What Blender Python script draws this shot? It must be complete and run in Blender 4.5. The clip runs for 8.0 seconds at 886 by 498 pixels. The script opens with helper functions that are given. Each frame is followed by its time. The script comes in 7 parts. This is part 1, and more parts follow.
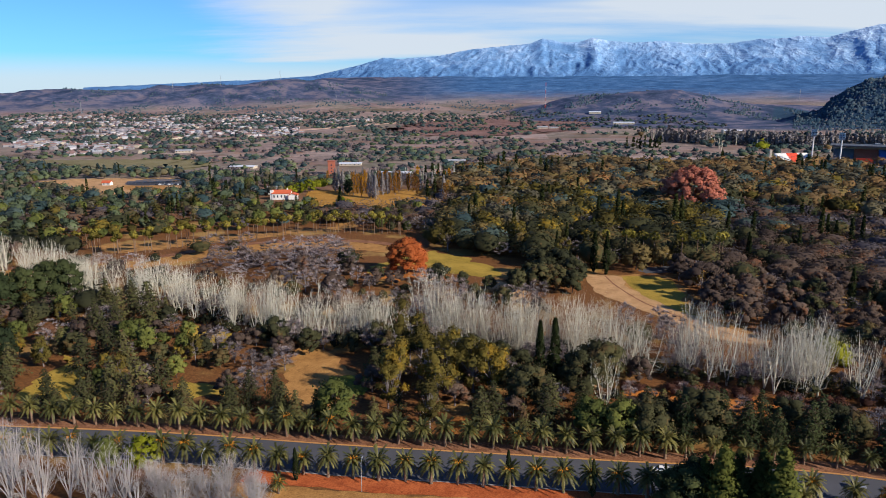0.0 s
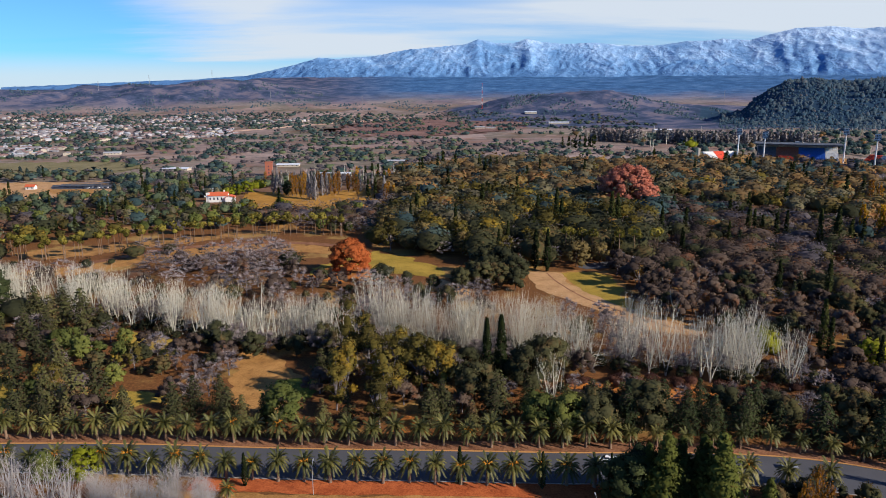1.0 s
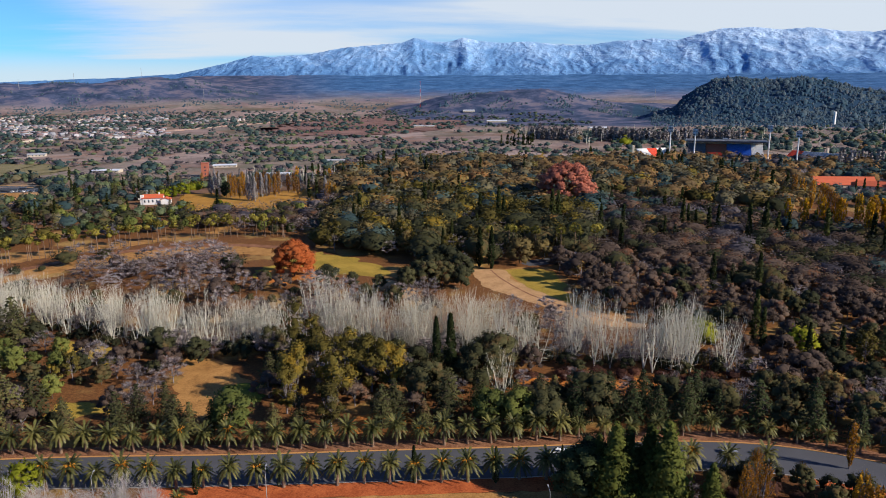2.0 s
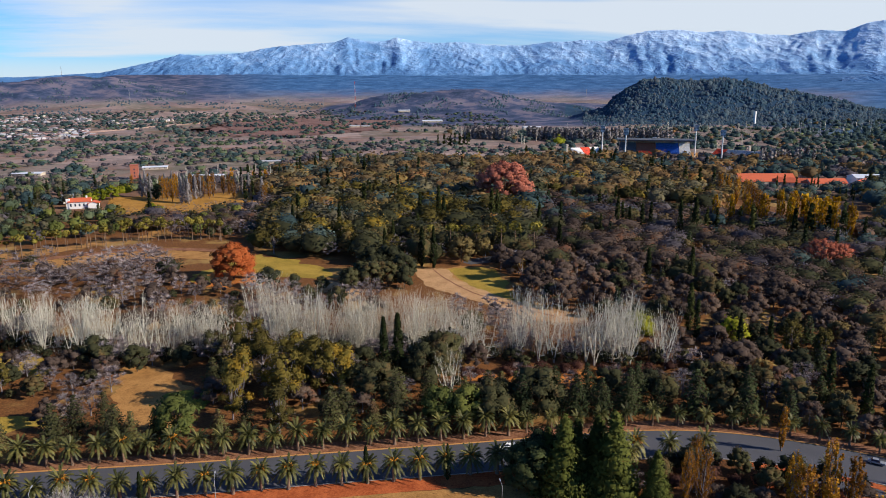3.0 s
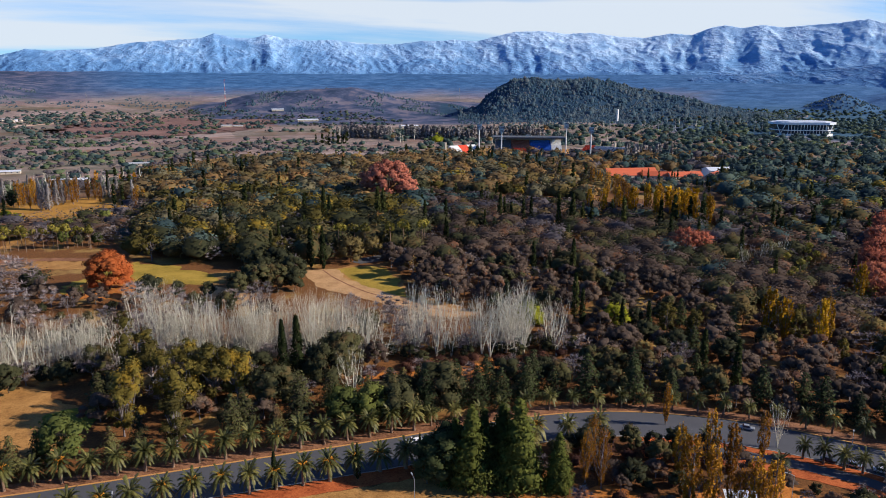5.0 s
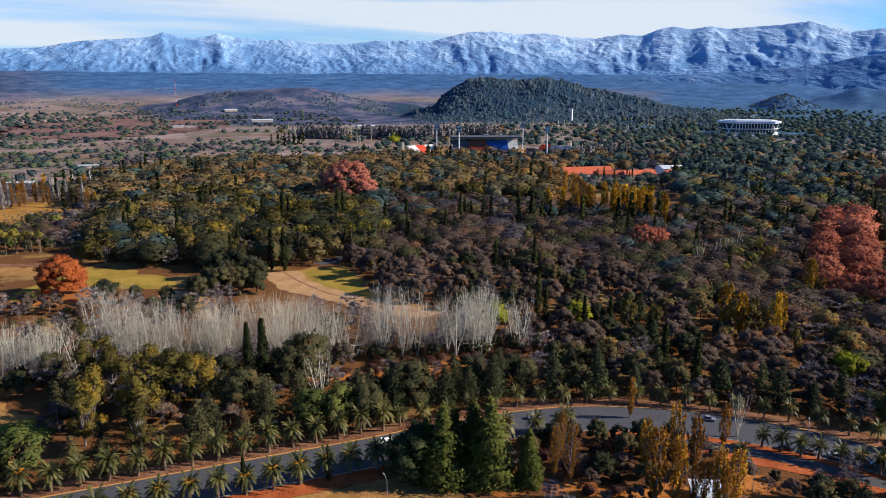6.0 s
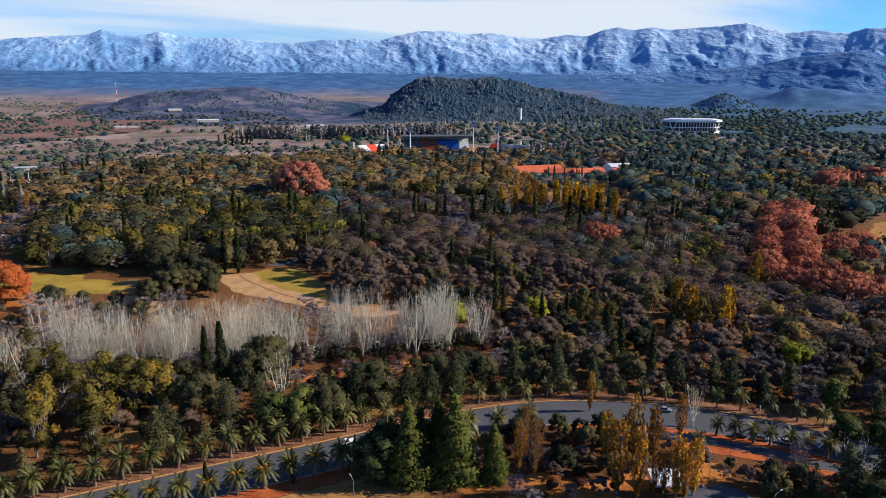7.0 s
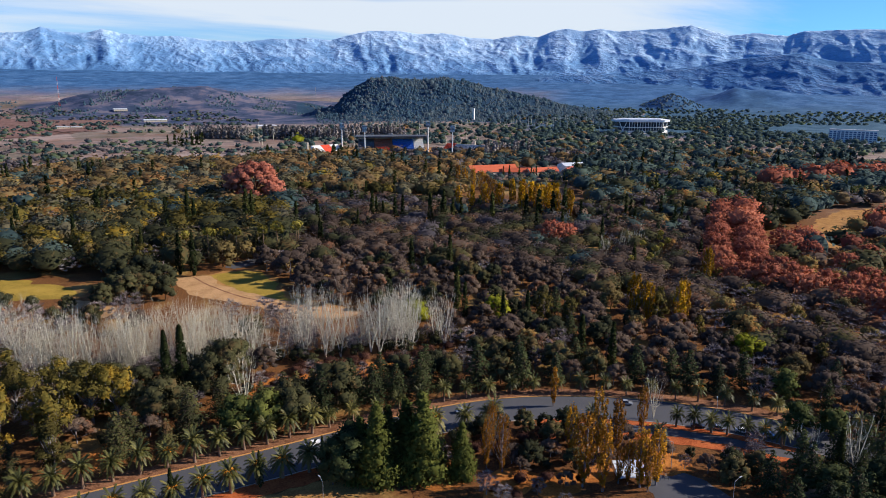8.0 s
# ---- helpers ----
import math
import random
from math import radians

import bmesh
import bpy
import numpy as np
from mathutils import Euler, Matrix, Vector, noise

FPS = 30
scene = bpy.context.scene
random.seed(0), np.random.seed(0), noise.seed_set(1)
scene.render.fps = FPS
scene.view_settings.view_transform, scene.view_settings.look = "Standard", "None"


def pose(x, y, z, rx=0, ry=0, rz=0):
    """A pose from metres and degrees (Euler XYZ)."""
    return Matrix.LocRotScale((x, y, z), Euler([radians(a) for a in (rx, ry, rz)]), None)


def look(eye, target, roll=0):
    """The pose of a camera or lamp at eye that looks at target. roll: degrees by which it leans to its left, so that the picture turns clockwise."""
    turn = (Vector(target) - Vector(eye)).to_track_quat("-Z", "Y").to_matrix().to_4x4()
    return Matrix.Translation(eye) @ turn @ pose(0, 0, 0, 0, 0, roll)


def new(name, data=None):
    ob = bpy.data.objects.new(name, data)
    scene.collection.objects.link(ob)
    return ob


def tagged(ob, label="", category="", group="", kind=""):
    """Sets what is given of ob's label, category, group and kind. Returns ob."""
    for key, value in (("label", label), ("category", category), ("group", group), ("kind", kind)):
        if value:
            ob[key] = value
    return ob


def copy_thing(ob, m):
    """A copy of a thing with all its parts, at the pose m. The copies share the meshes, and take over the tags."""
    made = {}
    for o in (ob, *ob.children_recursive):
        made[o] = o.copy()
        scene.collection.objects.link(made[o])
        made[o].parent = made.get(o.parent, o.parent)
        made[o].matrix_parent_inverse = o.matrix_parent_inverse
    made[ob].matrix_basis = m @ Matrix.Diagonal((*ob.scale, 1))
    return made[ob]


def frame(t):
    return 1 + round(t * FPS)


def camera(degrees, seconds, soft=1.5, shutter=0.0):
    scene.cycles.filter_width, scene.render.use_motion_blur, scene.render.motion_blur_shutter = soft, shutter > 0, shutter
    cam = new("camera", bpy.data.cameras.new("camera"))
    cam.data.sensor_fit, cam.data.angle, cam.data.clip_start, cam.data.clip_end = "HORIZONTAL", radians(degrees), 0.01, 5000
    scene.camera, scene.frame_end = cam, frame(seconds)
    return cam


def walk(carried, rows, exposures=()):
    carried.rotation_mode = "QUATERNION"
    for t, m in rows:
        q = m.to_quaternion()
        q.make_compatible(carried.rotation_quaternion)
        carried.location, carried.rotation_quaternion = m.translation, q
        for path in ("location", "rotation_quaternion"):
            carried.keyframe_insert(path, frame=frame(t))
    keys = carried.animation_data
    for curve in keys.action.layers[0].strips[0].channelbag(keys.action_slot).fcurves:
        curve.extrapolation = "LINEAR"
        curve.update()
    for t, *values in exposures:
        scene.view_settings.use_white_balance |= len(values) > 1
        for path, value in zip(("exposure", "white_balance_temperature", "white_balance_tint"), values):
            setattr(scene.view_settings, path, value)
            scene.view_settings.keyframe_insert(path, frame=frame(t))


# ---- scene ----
cam = camera(63.9, 8.0, soft=0.9)
PATH = [
    (0, (11.776, 1.903, 106.202), (3.736, 118.483, 78.902), -0.4),
    (0.5, (10.712, 1.332, 106.174), (7.712, 118.152, 78.874), -0.4),
    (1, (9.494, 0.796, 106.074), (11.714, 117.616, 78.774), -0.3),
    (1.5, (8.195, 0.275, 106.442), (15.515, 116.855, 78.962), -0.3),
    (3, (3.56, -0.961, 106.981), (26.36, 113.579, 79.321), -0.1),
    (3.5, (1.882, -1.232, 107.052), (30.622, 111.928, 79.332), -0.0),
    (4, (0.288, -1.408, 107.16), (34.548, 110.192, 79.38), -0.0),
    (4.5, (-1.447, -1.355, 107.19), (37.253, 108.745, 79.35), 0.1),
    (6, (-6.199, -0.701, 107.365), (42.821, 105.199, 79.525), 0.2),
    (6.5, (-7.78, -0.34, 107.398), (44.96, 103.76, 79.498), 0.2),
    (7, (-9.414, 0.125, 107.406), (47.046, 102.245, 79.506), 0.3),
    (7.5, (-11.107, 0.613, 107.294), (48.893, 100.693, 79.394), 0.4),
    (8, (-12.731, 1.058, 107.237), (50.449, 99.218, 79.397), 0.5),
]
walk(cam, [(t, look(eye, target, roll)) for t, eye, target, roll in PATH], exposures=[(0, 0.42, 6480, 10), (3.5, 0.47, 6480, 10), (8, 0.56, 6480, 10)])


# ---- world, sun, exposure ----
SUN_AZ, SUN_EL = 117.0, 28.0      # degrees clockwise from the y axis, degrees above the horizon


def aim(az, el, r=1.0):
    a, e = radians(az), radians(el)
    return Vector((math.sin(a) * math.cos(e), math.cos(a) * math.cos(e), math.sin(e))) * r


world = bpy.data.worlds.new("world")
scene.world = world
world.use_nodes = True


class Nodes:
    """A short way to lay out a node tree."""

    def __init__(self, tree):
        self.tree = tree
        tree.nodes.clear()

    def add(self, kind):
        return self.tree.nodes.new(kind)

    def link(self, a, b):
        self.tree.links.new(a, b)

    def fill(self, socket, value):
        if isinstance(value, bpy.types.NodeSocket):
            self.link(value, socket)
        elif value is not None:
            socket.default_value = value

    def math(self, op, a, b=None, c=None, clamp=False):
        node = self.add("ShaderNodeMath")
        node.operation, node.use_clamp = op, clamp
        for i, v in enumerate((a, b, c)):
            self.fill(node.inputs[i], v)
        return node.outputs[0]

    def mix(self, fac, a, b, blend="MIX"):
        node = self.add("ShaderNodeMix")
        node.data_type, node.blend_type = "RGBA", blend
        self.fill(node.inputs[0], fac)
        for i, v in ((6, a), (7, b)):
            self.fill(node.inputs[i], (*v, 1) if isinstance(v, tuple) and len(v) == 3 else v)
        return node.outputs[2]

    def noise(self, vector, scale, detail=3.0, rough=0.55):
        node = self.add("ShaderNodeTexNoise")
        if vector is not None:
            self.link(vector, node.inputs["Vector"])
        node.inputs["Scale"].default_value = scale
        node.inputs["Detail"].default_value = detail
        node.inputs["Roughness"].default_value = rough
        return node.outputs["Fac"]

    def ramp(self, fac, *stops):
        node = self.add("ShaderNodeValToRGB")
        els = node.color_ramp.elements
        while len(els) < len(stops):
            els.new(0.5)
        for el, (pos, colour) in zip(els, stops):
            el.position, el.color = pos, (*colour, 1)
        self.link(fac, node.inputs[0])
        return node.outputs[0]

    def step(self, value, low, high, to_low=0.0, to_high=1.0):
        node = self.add("ShaderNodeMapRange")
        node.interpolation_type = "SMOOTHSTEP"
        self.link(value, node.inputs[0])
        for i, v in enumerate((low, high, to_low, to_high)):
            node.inputs[i + 1].default_value = v
        return node.outputs[0]


w = Nodes(world.node_tree)
sky = w.add("ShaderNodeTexSky")
sky.sky_type, sky.sun_disc = "NISHITA", False
sky.sun_elevation, sky.sun_rotation = radians(SUN_EL), radians(SUN_AZ)
sky.altitude, sky.air_density, sky.dust_density, sky.ozone_density = 800, 1.0, 0.1, 3.0
place = w.add("ShaderNodeTexCoord").outputs["Generated"]
split = w.add("ShaderNodeSeparateXYZ")
w.link(place, split.inputs[0])
lift = w.math("ADD", w.math("MAXIMUM", split.outputs[2], 0.0), 0.09)
flat = w.add("ShaderNodeCombineXYZ")
w.link(w.math("DIVIDE", split.outputs[0], lift), flat.inputs[0])
w.link(w.math("DIVIDE", split.outputs[1], lift), flat.inputs[1])
turned = w.add("ShaderNodeMapping")
turned.inputs["Location"].default_value = (3.1, 1.7, 0)
turned.inputs["Rotation"].default_value = (0, 0, radians(-28))
turned.inputs["Scale"].default_value = (0.42, 1.0, 1.0)
w.link(flat.outputs[0], turned.inputs[0])
broad = w.noise(turned.outputs[0], 0.34, 2.0, 0.5)
wisps = w.noise(turned.outputs[0], 1.5, 6.0, 0.62)
cover = w.step(w.math("ADD", w.math("MULTIPLY", broad, 0.9), w.math("MULTIPLY", wisps, 0.2)), 0.36, 0.60)
cover = w.math("MULTIPLY", cover, w.step(split.outputs[2], 0.16, 0.38, 1.0, 0.06))   # the cloud lies along the mountains, clear sky above
holes = w.noise(turned.outputs[0], 0.62, 3.0, 0.5)
cover = w.math("MULTIPLY", cover, w.step(w.math("ADD", split.outputs[2], w.math("MULTIPLY", w.math("SUBTRACT", holes, 0.5), 0.10)), 0.100, 0.122, 1.0, 0.22))
level = w.math("SQRT", w.math("ADD", w.math("MULTIPLY", split.outputs[0], split.outputs[0]), w.math("MULTIPLY", split.outputs[1], split.outputs[1])))
bank = w.math("DIVIDE", w.math("ADD", w.math("MULTIPLY", split.outputs[0], math.sin(radians(17))), w.math("MULTIPLY", split.outputs[1], math.cos(radians(17)))), level)
bank = w.math("ADD", bank, w.math("MULTIPLY", w.math("SUBTRACT", wisps, 0.5), 0.14))
cover = w.math("MULTIPLY", w.math("ADD", cover, 0.18, clamp=True), w.step(bank, 0.76, 0.88, 0.10, 1.0))     # a bank over the range, blue sky to both sides
cover = w.math("MAXIMUM", cover, w.math("MULTIPLY", w.step(split.outputs[2], 0.005, 0.05, 0.8, 0.0), w.step(bank, 0.3, 0.55)))
blue = w.add("ShaderNodeBackground")
w.link(w.mix(1.0, sky.outputs[0], (0.36, 0.96, 1.72), "MULTIPLY"), blue.inputs[0])
w.link(w.step(split.outputs[2], 0.15, 0.6, 0.064, 0.048), blue.inputs[1])     # deep blue overhead
cloud = w.add("ShaderNodeBackground")
cloud.inputs[0].default_value = (0.85, 0.93, 1.02, 1)
cloud.inputs[1].default_value = 0.62
both = w.add("ShaderNodeMixShader")
w.link(w.math("MULTIPLY", cover, 0.93), both.inputs[0])
w.link(blue.outputs[0], both.inputs[1])
w.link(cloud.outputs[0], both.inputs[2])
w.link(both.outputs[0], w.add("ShaderNodeOutputWorld").inputs[0])

sun_data = bpy.data.lights.new("sun", "SUN")
sun_data.energy, sun_data.angle, sun_data.color = 5.0, radians(0.5), (1.0, 0.90, 0.78)
new("sun", sun_data).matrix_world = look(aim(SUN_AZ, SUN_EL, 900), (0, 0, 0))


# ---- materials ----
def material(name):
    m = bpy.data.materials.new(name)
    m.use_nodes = True
    return m, Nodes(m.node_tree)


def finish(n, colour, rough=0.8, metal=0.0, bump=None, bump_size=0.1, through_light=0.0, spec=0.3):
    """Closes a material: a principled surface, with light shining through where it is thin."""
    bsdf = n.add("ShaderNodeBsdfPrincipled")
    n.fill(bsdf.inputs["Base Color"], (*colour, 1) if isinstance(colour, tuple) else colour)
    n.fill(bsdf.inputs["Roughness"], rough)
    bsdf.inputs["Metallic"].default_value = metal
    bsdf.inputs["Specular IOR Level"].default_value = spec
    if bump is not None:
        b = n.add("ShaderNodeBump")
        b.inputs["Strength"].default_value = 0.7
        b.inputs["Distance"].default_value = bump_size
        n.link(bump, b.inputs["Height"])
        n.link(b.outputs[0], bsdf.inputs["Normal"])
    surface = bsdf.outputs[0]
    if through_light:
        glow = n.add("ShaderNodeBsdfTranslucent")
        n.fill(glow.inputs[0], (*colour, 1) if isinstance(colour, tuple) else colour)
        mixed = n.add("ShaderNodeMixShader")
        mixed.inputs[0].default_value = through_light
        n.link(surface, mixed.inputs[1])
        n.link(glow.outputs[0], mixed.inputs[2])
        surface = mixed.outputs[0]
    n.link(surface, n.add("ShaderNodeOutputMaterial").inputs[0])


def leaf_material(name, dark, mid, light, odd=None, odd_share=0.0, rough=0.8, through_light=0.25, spec=0.06, stand=None):
    """Foliage: each clump of leaves has its own shade, and so has each tree."""
    m, n = material(name)
    geo = n.add("ShaderNodeNewGeometry")
    ob = n.add("ShaderNodeObjectInfo")
    tint = n.add("ShaderNodeAttribute")
    tint.attribute_name = "tint"
    per_tree = n.math("FRACT", n.math("ADD", tint.outputs["Fac"], ob.outputs["Random"]))
    mix = n.math("ADD", n.math("MULTIPLY", geo.outputs["Random Per Island"], 0.18), n.math("MULTIPLY", per_tree, 0.82))
    colour = n.ramp(mix, (0.04, dark), (0.5, mid), (0.97, light))
    if odd:
        patch = n.noise(geo.outputs["Position"], 0.22, 2.0)
        colour = n.mix(n.step(n.math("ADD", patch, n.math("MULTIPLY", per_tree, 0.35)), 0.86 - odd_share, 0.98 - odd_share), colour, odd)
    if stand:      # stands of another growth, a hundred metres across
        colour = n.mix(n.step(n.noise(geo.outputs["Position"], 0.011, 5.0, 0.65), 0.46, 0.60, 0.0, 0.8), colour, stand)
    finish(n, colour, rough, through_light=through_light, spec=spec)
    return m


def bark_material(name, dark, light, scale=2.0):
    m, n = material(name)
    geo = n.add("ShaderNodeNewGeometry")
    ob = n.add("ShaderNodeObjectInfo")
    grain = n.noise(geo.outputs["Position"], scale, 4.0)
    colour = n.mix(n.math("ADD", n.math("MULTIPLY", grain, 0.7), n.math("MULTIPLY", geo.outputs["Random Per Island"], 0.3)), dark, light)
    colour = n.mix(n.math("MULTIPLY", ob.outputs["Random"], 0.3), colour, dark)
    finish(n, colour, 0.85, bump=grain, bump_size=0.05)
    return m


def plain_material(name, colour, second=None, scale=1.0, rough=0.7, metal=0.0, spec=0.3):
    m, n = material(name)
    geo = n.add("ShaderNodeNewGeometry")
    ob = n.add("ShaderNodeObjectInfo")
    fine = n.noise(geo.outputs["Position"], scale, 5.0)
    second = second or tuple(c * 0.72 for c in colour)
    finish(n, n.mix(n.math("ADD", n.math("MULTIPLY", fine, 0.8), n.math("MULTIPLY", ob.outputs["Random"], 0.2)), second, colour), rough, metal,
           bump=fine, bump_size=0.01, spec=spec)
    return m


BARK = bark_material("brown_bark", (0.045, 0.03, 0.02), (0.13, 0.09, 0.06))
WHITE_BARK = bark_material("pale_bark", (0.36, 0.33, 0.26), (0.84, 0.785, 0.63))
DUN_BARK = bark_material("dun_grey_bark", (0.26, 0.235, 0.222), (0.58, 0.54, 0.51))
GREY_BARK = bark_material("grey_bark", (0.12, 0.10, 0.10), (0.30, 0.26, 0.26))
PALM_BARK = bark_material("palm_bark", (0.10, 0.06, 0.04), (0.30, 0.20, 0.13), 4.0)
LEAVES = {
    "cedar": leaf_material("cedar_needles", (0.036, 0.040, 0.018), (0.080, 0.080, 0.031), (0.165, 0.152, 0.054), (0.14, 0.085, 0.040), 0.03),
    "pine": leaf_material("pine_needles", (0.016, 0.025, 0.013), (0.036, 0.048, 0.020), (0.070, 0.082, 0.030)),
    "sequoia": leaf_material("feathery_needles", (0.028, 0.036, 0.010), (0.064, 0.076, 0.017), (0.130, 0.138, 0.029)),
    "cypress": leaf_material("cypress_scales", (0.012, 0.018, 0.006), (0.025, 0.032, 0.010), (0.048, 0.053, 0.014)),
    "olive": leaf_material("olive_leaves", (0.054, 0.046, 0.015), (0.108, 0.087, 0.022), (0.180, 0.138, 0.029), (0.27, 0.175, 0.026), 0.05),
    "evergreen": leaf_material("dark_leaves", (0.027, 0.030, 0.017), (0.052, 0.053, 0.025), (0.092, 0.085, 0.036), (0.115, 0.080, 0.034), 0.08),
    "green": leaf_material("green_leaves", (0.048, 0.060, 0.018), (0.104, 0.118, 0.031), (0.180, 0.188, 0.046)),
    "lime": leaf_material("yellow_green_leaves", (0.082, 0.095, 0.008), (0.152, 0.165, 0.012), (0.228, 0.228, 0.019)),
    "brown": leaf_material("dull_brown_leaves", (0.056, 0.041, 0.034), (0.096, 0.068, 0.053), (0.150, 0.105, 0.077), (0.16, 0.078, 0.045), 0.07),
    "russet": leaf_material("olive_brown_leaves", (0.098, 0.074, 0.032), (0.175, 0.128, 0.048), (0.255, 0.185, 0.064), (0.27, 0.130, 0.040), 0.07),
    "gold": leaf_material("golden_leaves", (0.19, 0.080, 0.012), (0.36, 0.165, 0.018), (0.52, 0.27, 0.024)),
    "yellow": leaf_material("yellow_leaves", (0.25, 0.125, 0.008), (0.42, 0.225, 0.011), (0.55, 0.32, 0.016)),
    "red": leaf_material("rust_red_leaves", (0.20, 0.045, 0.014), (0.34, 0.082, 0.024), (0.45, 0.13, 0.038)),
    "crimson": leaf_material("brick_red_leaves", (0.25, 0.080, 0.055), (0.37, 0.122, 0.080), (0.46, 0.17, 0.11)),
    "bramble": leaf_material("maroon_twigs", (0.050, 0.024, 0.019), (0.085, 0.038, 0.027), (0.135, 0.062, 0.040)),
    "pale": leaf_material("pale_grey_twigs", (0.145, 0.130, 0.124), (0.205, 0.185, 0.176), (0.28, 0.255, 0.24), through_light=0.0),
    "rose": leaf_material("dusky_red_leaves", (0.20, 0.058, 0.038), (0.34, 0.105, 0.062), (0.45, 0.160, 0.090)),
    "frond": leaf_material("palm_fronds", (0.040, 0.046, 0.014), (0.098, 0.096, 0.026), (0.21, 0.185, 0.052), rough=0.48, spec=0.25),
    "fan": leaf_material("fan_palm_leaves", (0.09, 0.080, 0.018), (0.19, 0.160, 0.030), (0.30, 0.25, 0.05)),
    "twig": leaf_material("dry_twigs", (0.175, 0.142, 0.136), (0.275, 0.228, 0.222), (0.40, 0.34, 0.33), through_light=0.0),
}
# leaf colours for far trees, most greyed or blued in place of haze
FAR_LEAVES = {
    "evergreen": leaf_material("hazy_evergreen_leaves", (0.027, 0.050, 0.053), (0.050, 0.080, 0.077), (0.088, 0.120, 0.096)),
    "green": leaf_material("hazy_green_leaves", (0.054, 0.074, 0.046), (0.092, 0.120, 0.066), (0.152, 0.180, 0.088)),
    "brown": leaf_material("hazy_brown_leaves", (0.060, 0.053, 0.062), (0.094, 0.082, 0.090), (0.142, 0.120, 0.122)),
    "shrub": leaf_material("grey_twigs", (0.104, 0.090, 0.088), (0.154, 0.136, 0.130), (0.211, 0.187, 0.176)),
    "cedar": leaf_material("hazy_cedar_needles", (0.021, 0.040, 0.044), (0.038, 0.060, 0.060), (0.064, 0.090, 0.076)),
    "olive": leaf_material("hazy_olive_leaves", (0.080, 0.073, 0.050), (0.125, 0.111, 0.068), (0.185, 0.160, 0.088)),
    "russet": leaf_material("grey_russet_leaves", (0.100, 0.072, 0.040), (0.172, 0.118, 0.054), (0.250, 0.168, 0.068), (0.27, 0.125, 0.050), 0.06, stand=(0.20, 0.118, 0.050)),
    # hill trees: aerial haze is put into the green as blue
    "hill": leaf_material("hazy_hill_leaves", (0.026, 0.058, 0.086), (0.044, 0.086, 0.120), (0.076, 0.122, 0.142), (0.120, 0.114, 0.120), 0.07, through_light=0.1, stand=(0.082, 0.112, 0.128)),
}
FRUIT = plain_material("orange_fruit_stalks", (0.62, 0.27, 0.02), (0.42, 0.16, 0.015), 6.0)


# ---- mesh helpers ----
def mesh(name, shape, mat, tint=None, smooth=False):
    """Mesh data of (verts, tris) or (verts, tris, normals)."""
    me = bpy.data.meshes.new(name)
    verts, tris = np.asarray(shape[0], np.float32), np.asarray(shape[1], np.int32)
    me.vertices.add(len(verts))
    me.vertices.foreach_set("co", verts.ravel())
    me.loops.add(tris.size)
    me.loops.foreach_set("vertex_index", tris.ravel())
    me.polygons.add(len(tris))
    me.polygons.foreach_set("loop_start", np.arange(0, tris.size, 3, dtype=np.int32))
    if smooth or len(shape) > 2:
        me.polygons.foreach_set("use_smooth", np.ones(len(tris), bool))
    if tint is not None:
        me.attributes.new("tint", "FLOAT", "FACE").data.foreach_set("value", np.asarray(tint, np.float32))
    me.update(calc_edges=True)
    if len(shape) > 2:
        me.normals_split_custom_set_from_vertices(shape[2].tolist())
    me.materials.append(mat)
    return me


def join(pieces):
    """Many shapes as one."""
    vs, fs, ns, at = [], [], [], 0
    for piece in pieces:
        vs.append(piece[0])
        fs.append(piece[1] + at)
        ns.append(piece[2] if len(piece) > 2 else None)
        at += len(piece[0])
    if ns[0] is None:
        return np.concatenate(vs), np.concatenate(fs)
    return np.concatenate(vs), np.concatenate(fs), np.concatenate(ns)


def part(name, bm, mat, parent=None, label=""):
    """One mesh object of a bmesh, or of ready mesh data, under a thing or a part."""
    if isinstance(bm, bmesh.types.BMesh):
        me = bpy.data.meshes.new(name)
        bm.to_mesh(me)
        bm.free()
        me.materials.append(mat)
    else:
        me = bm
    ob = new(name, me)
    ob.parent = parent
    return tagged(ob, label)


def thing(name, label, category, m=None, group="", kind=""):
    """The Empty at the base of a thing, to which its parts are fixed."""
    ob = new(name)
    ob.matrix_basis = m or Matrix()
    return tagged(ob, label, category, group, kind)


def block(bm, x0, x1, y0, y1, z0, z1, bevel=0.0):
    made = bmesh.ops.create_cube(bm, size=1, matrix=Matrix.LocRotScale(((x0 + x1) / 2, (y0 + y1) / 2, (z0 + z1) / 2), None, (x1 - x0, y1 - y0, z1 - z0)))
    if bevel:
        edges = list({e for v in made["verts"] for e in v.link_edges})
        bmesh.ops.bevel(bm, geom=edges, offset=bevel, segments=2, affect="EDGES", profile=0.6)
    return bm


def box(*sizes, bevel=0.0):
    return block(bmesh.new(), *sizes, bevel=bevel)


def rod(bm, a, b, r0, r1, sides=8):
    a, b = Vector(a), Vector(b)
    m = Matrix.Translation((a + b) / 2) @ (b - a).to_track_quat("Z", "Y").to_matrix().to_4x4()
    bmesh.ops.create_cone(bm, cap_ends=True, segments=sides, radius1=r0, radius2=r1, depth=(b - a).length, matrix=m)
    return bm


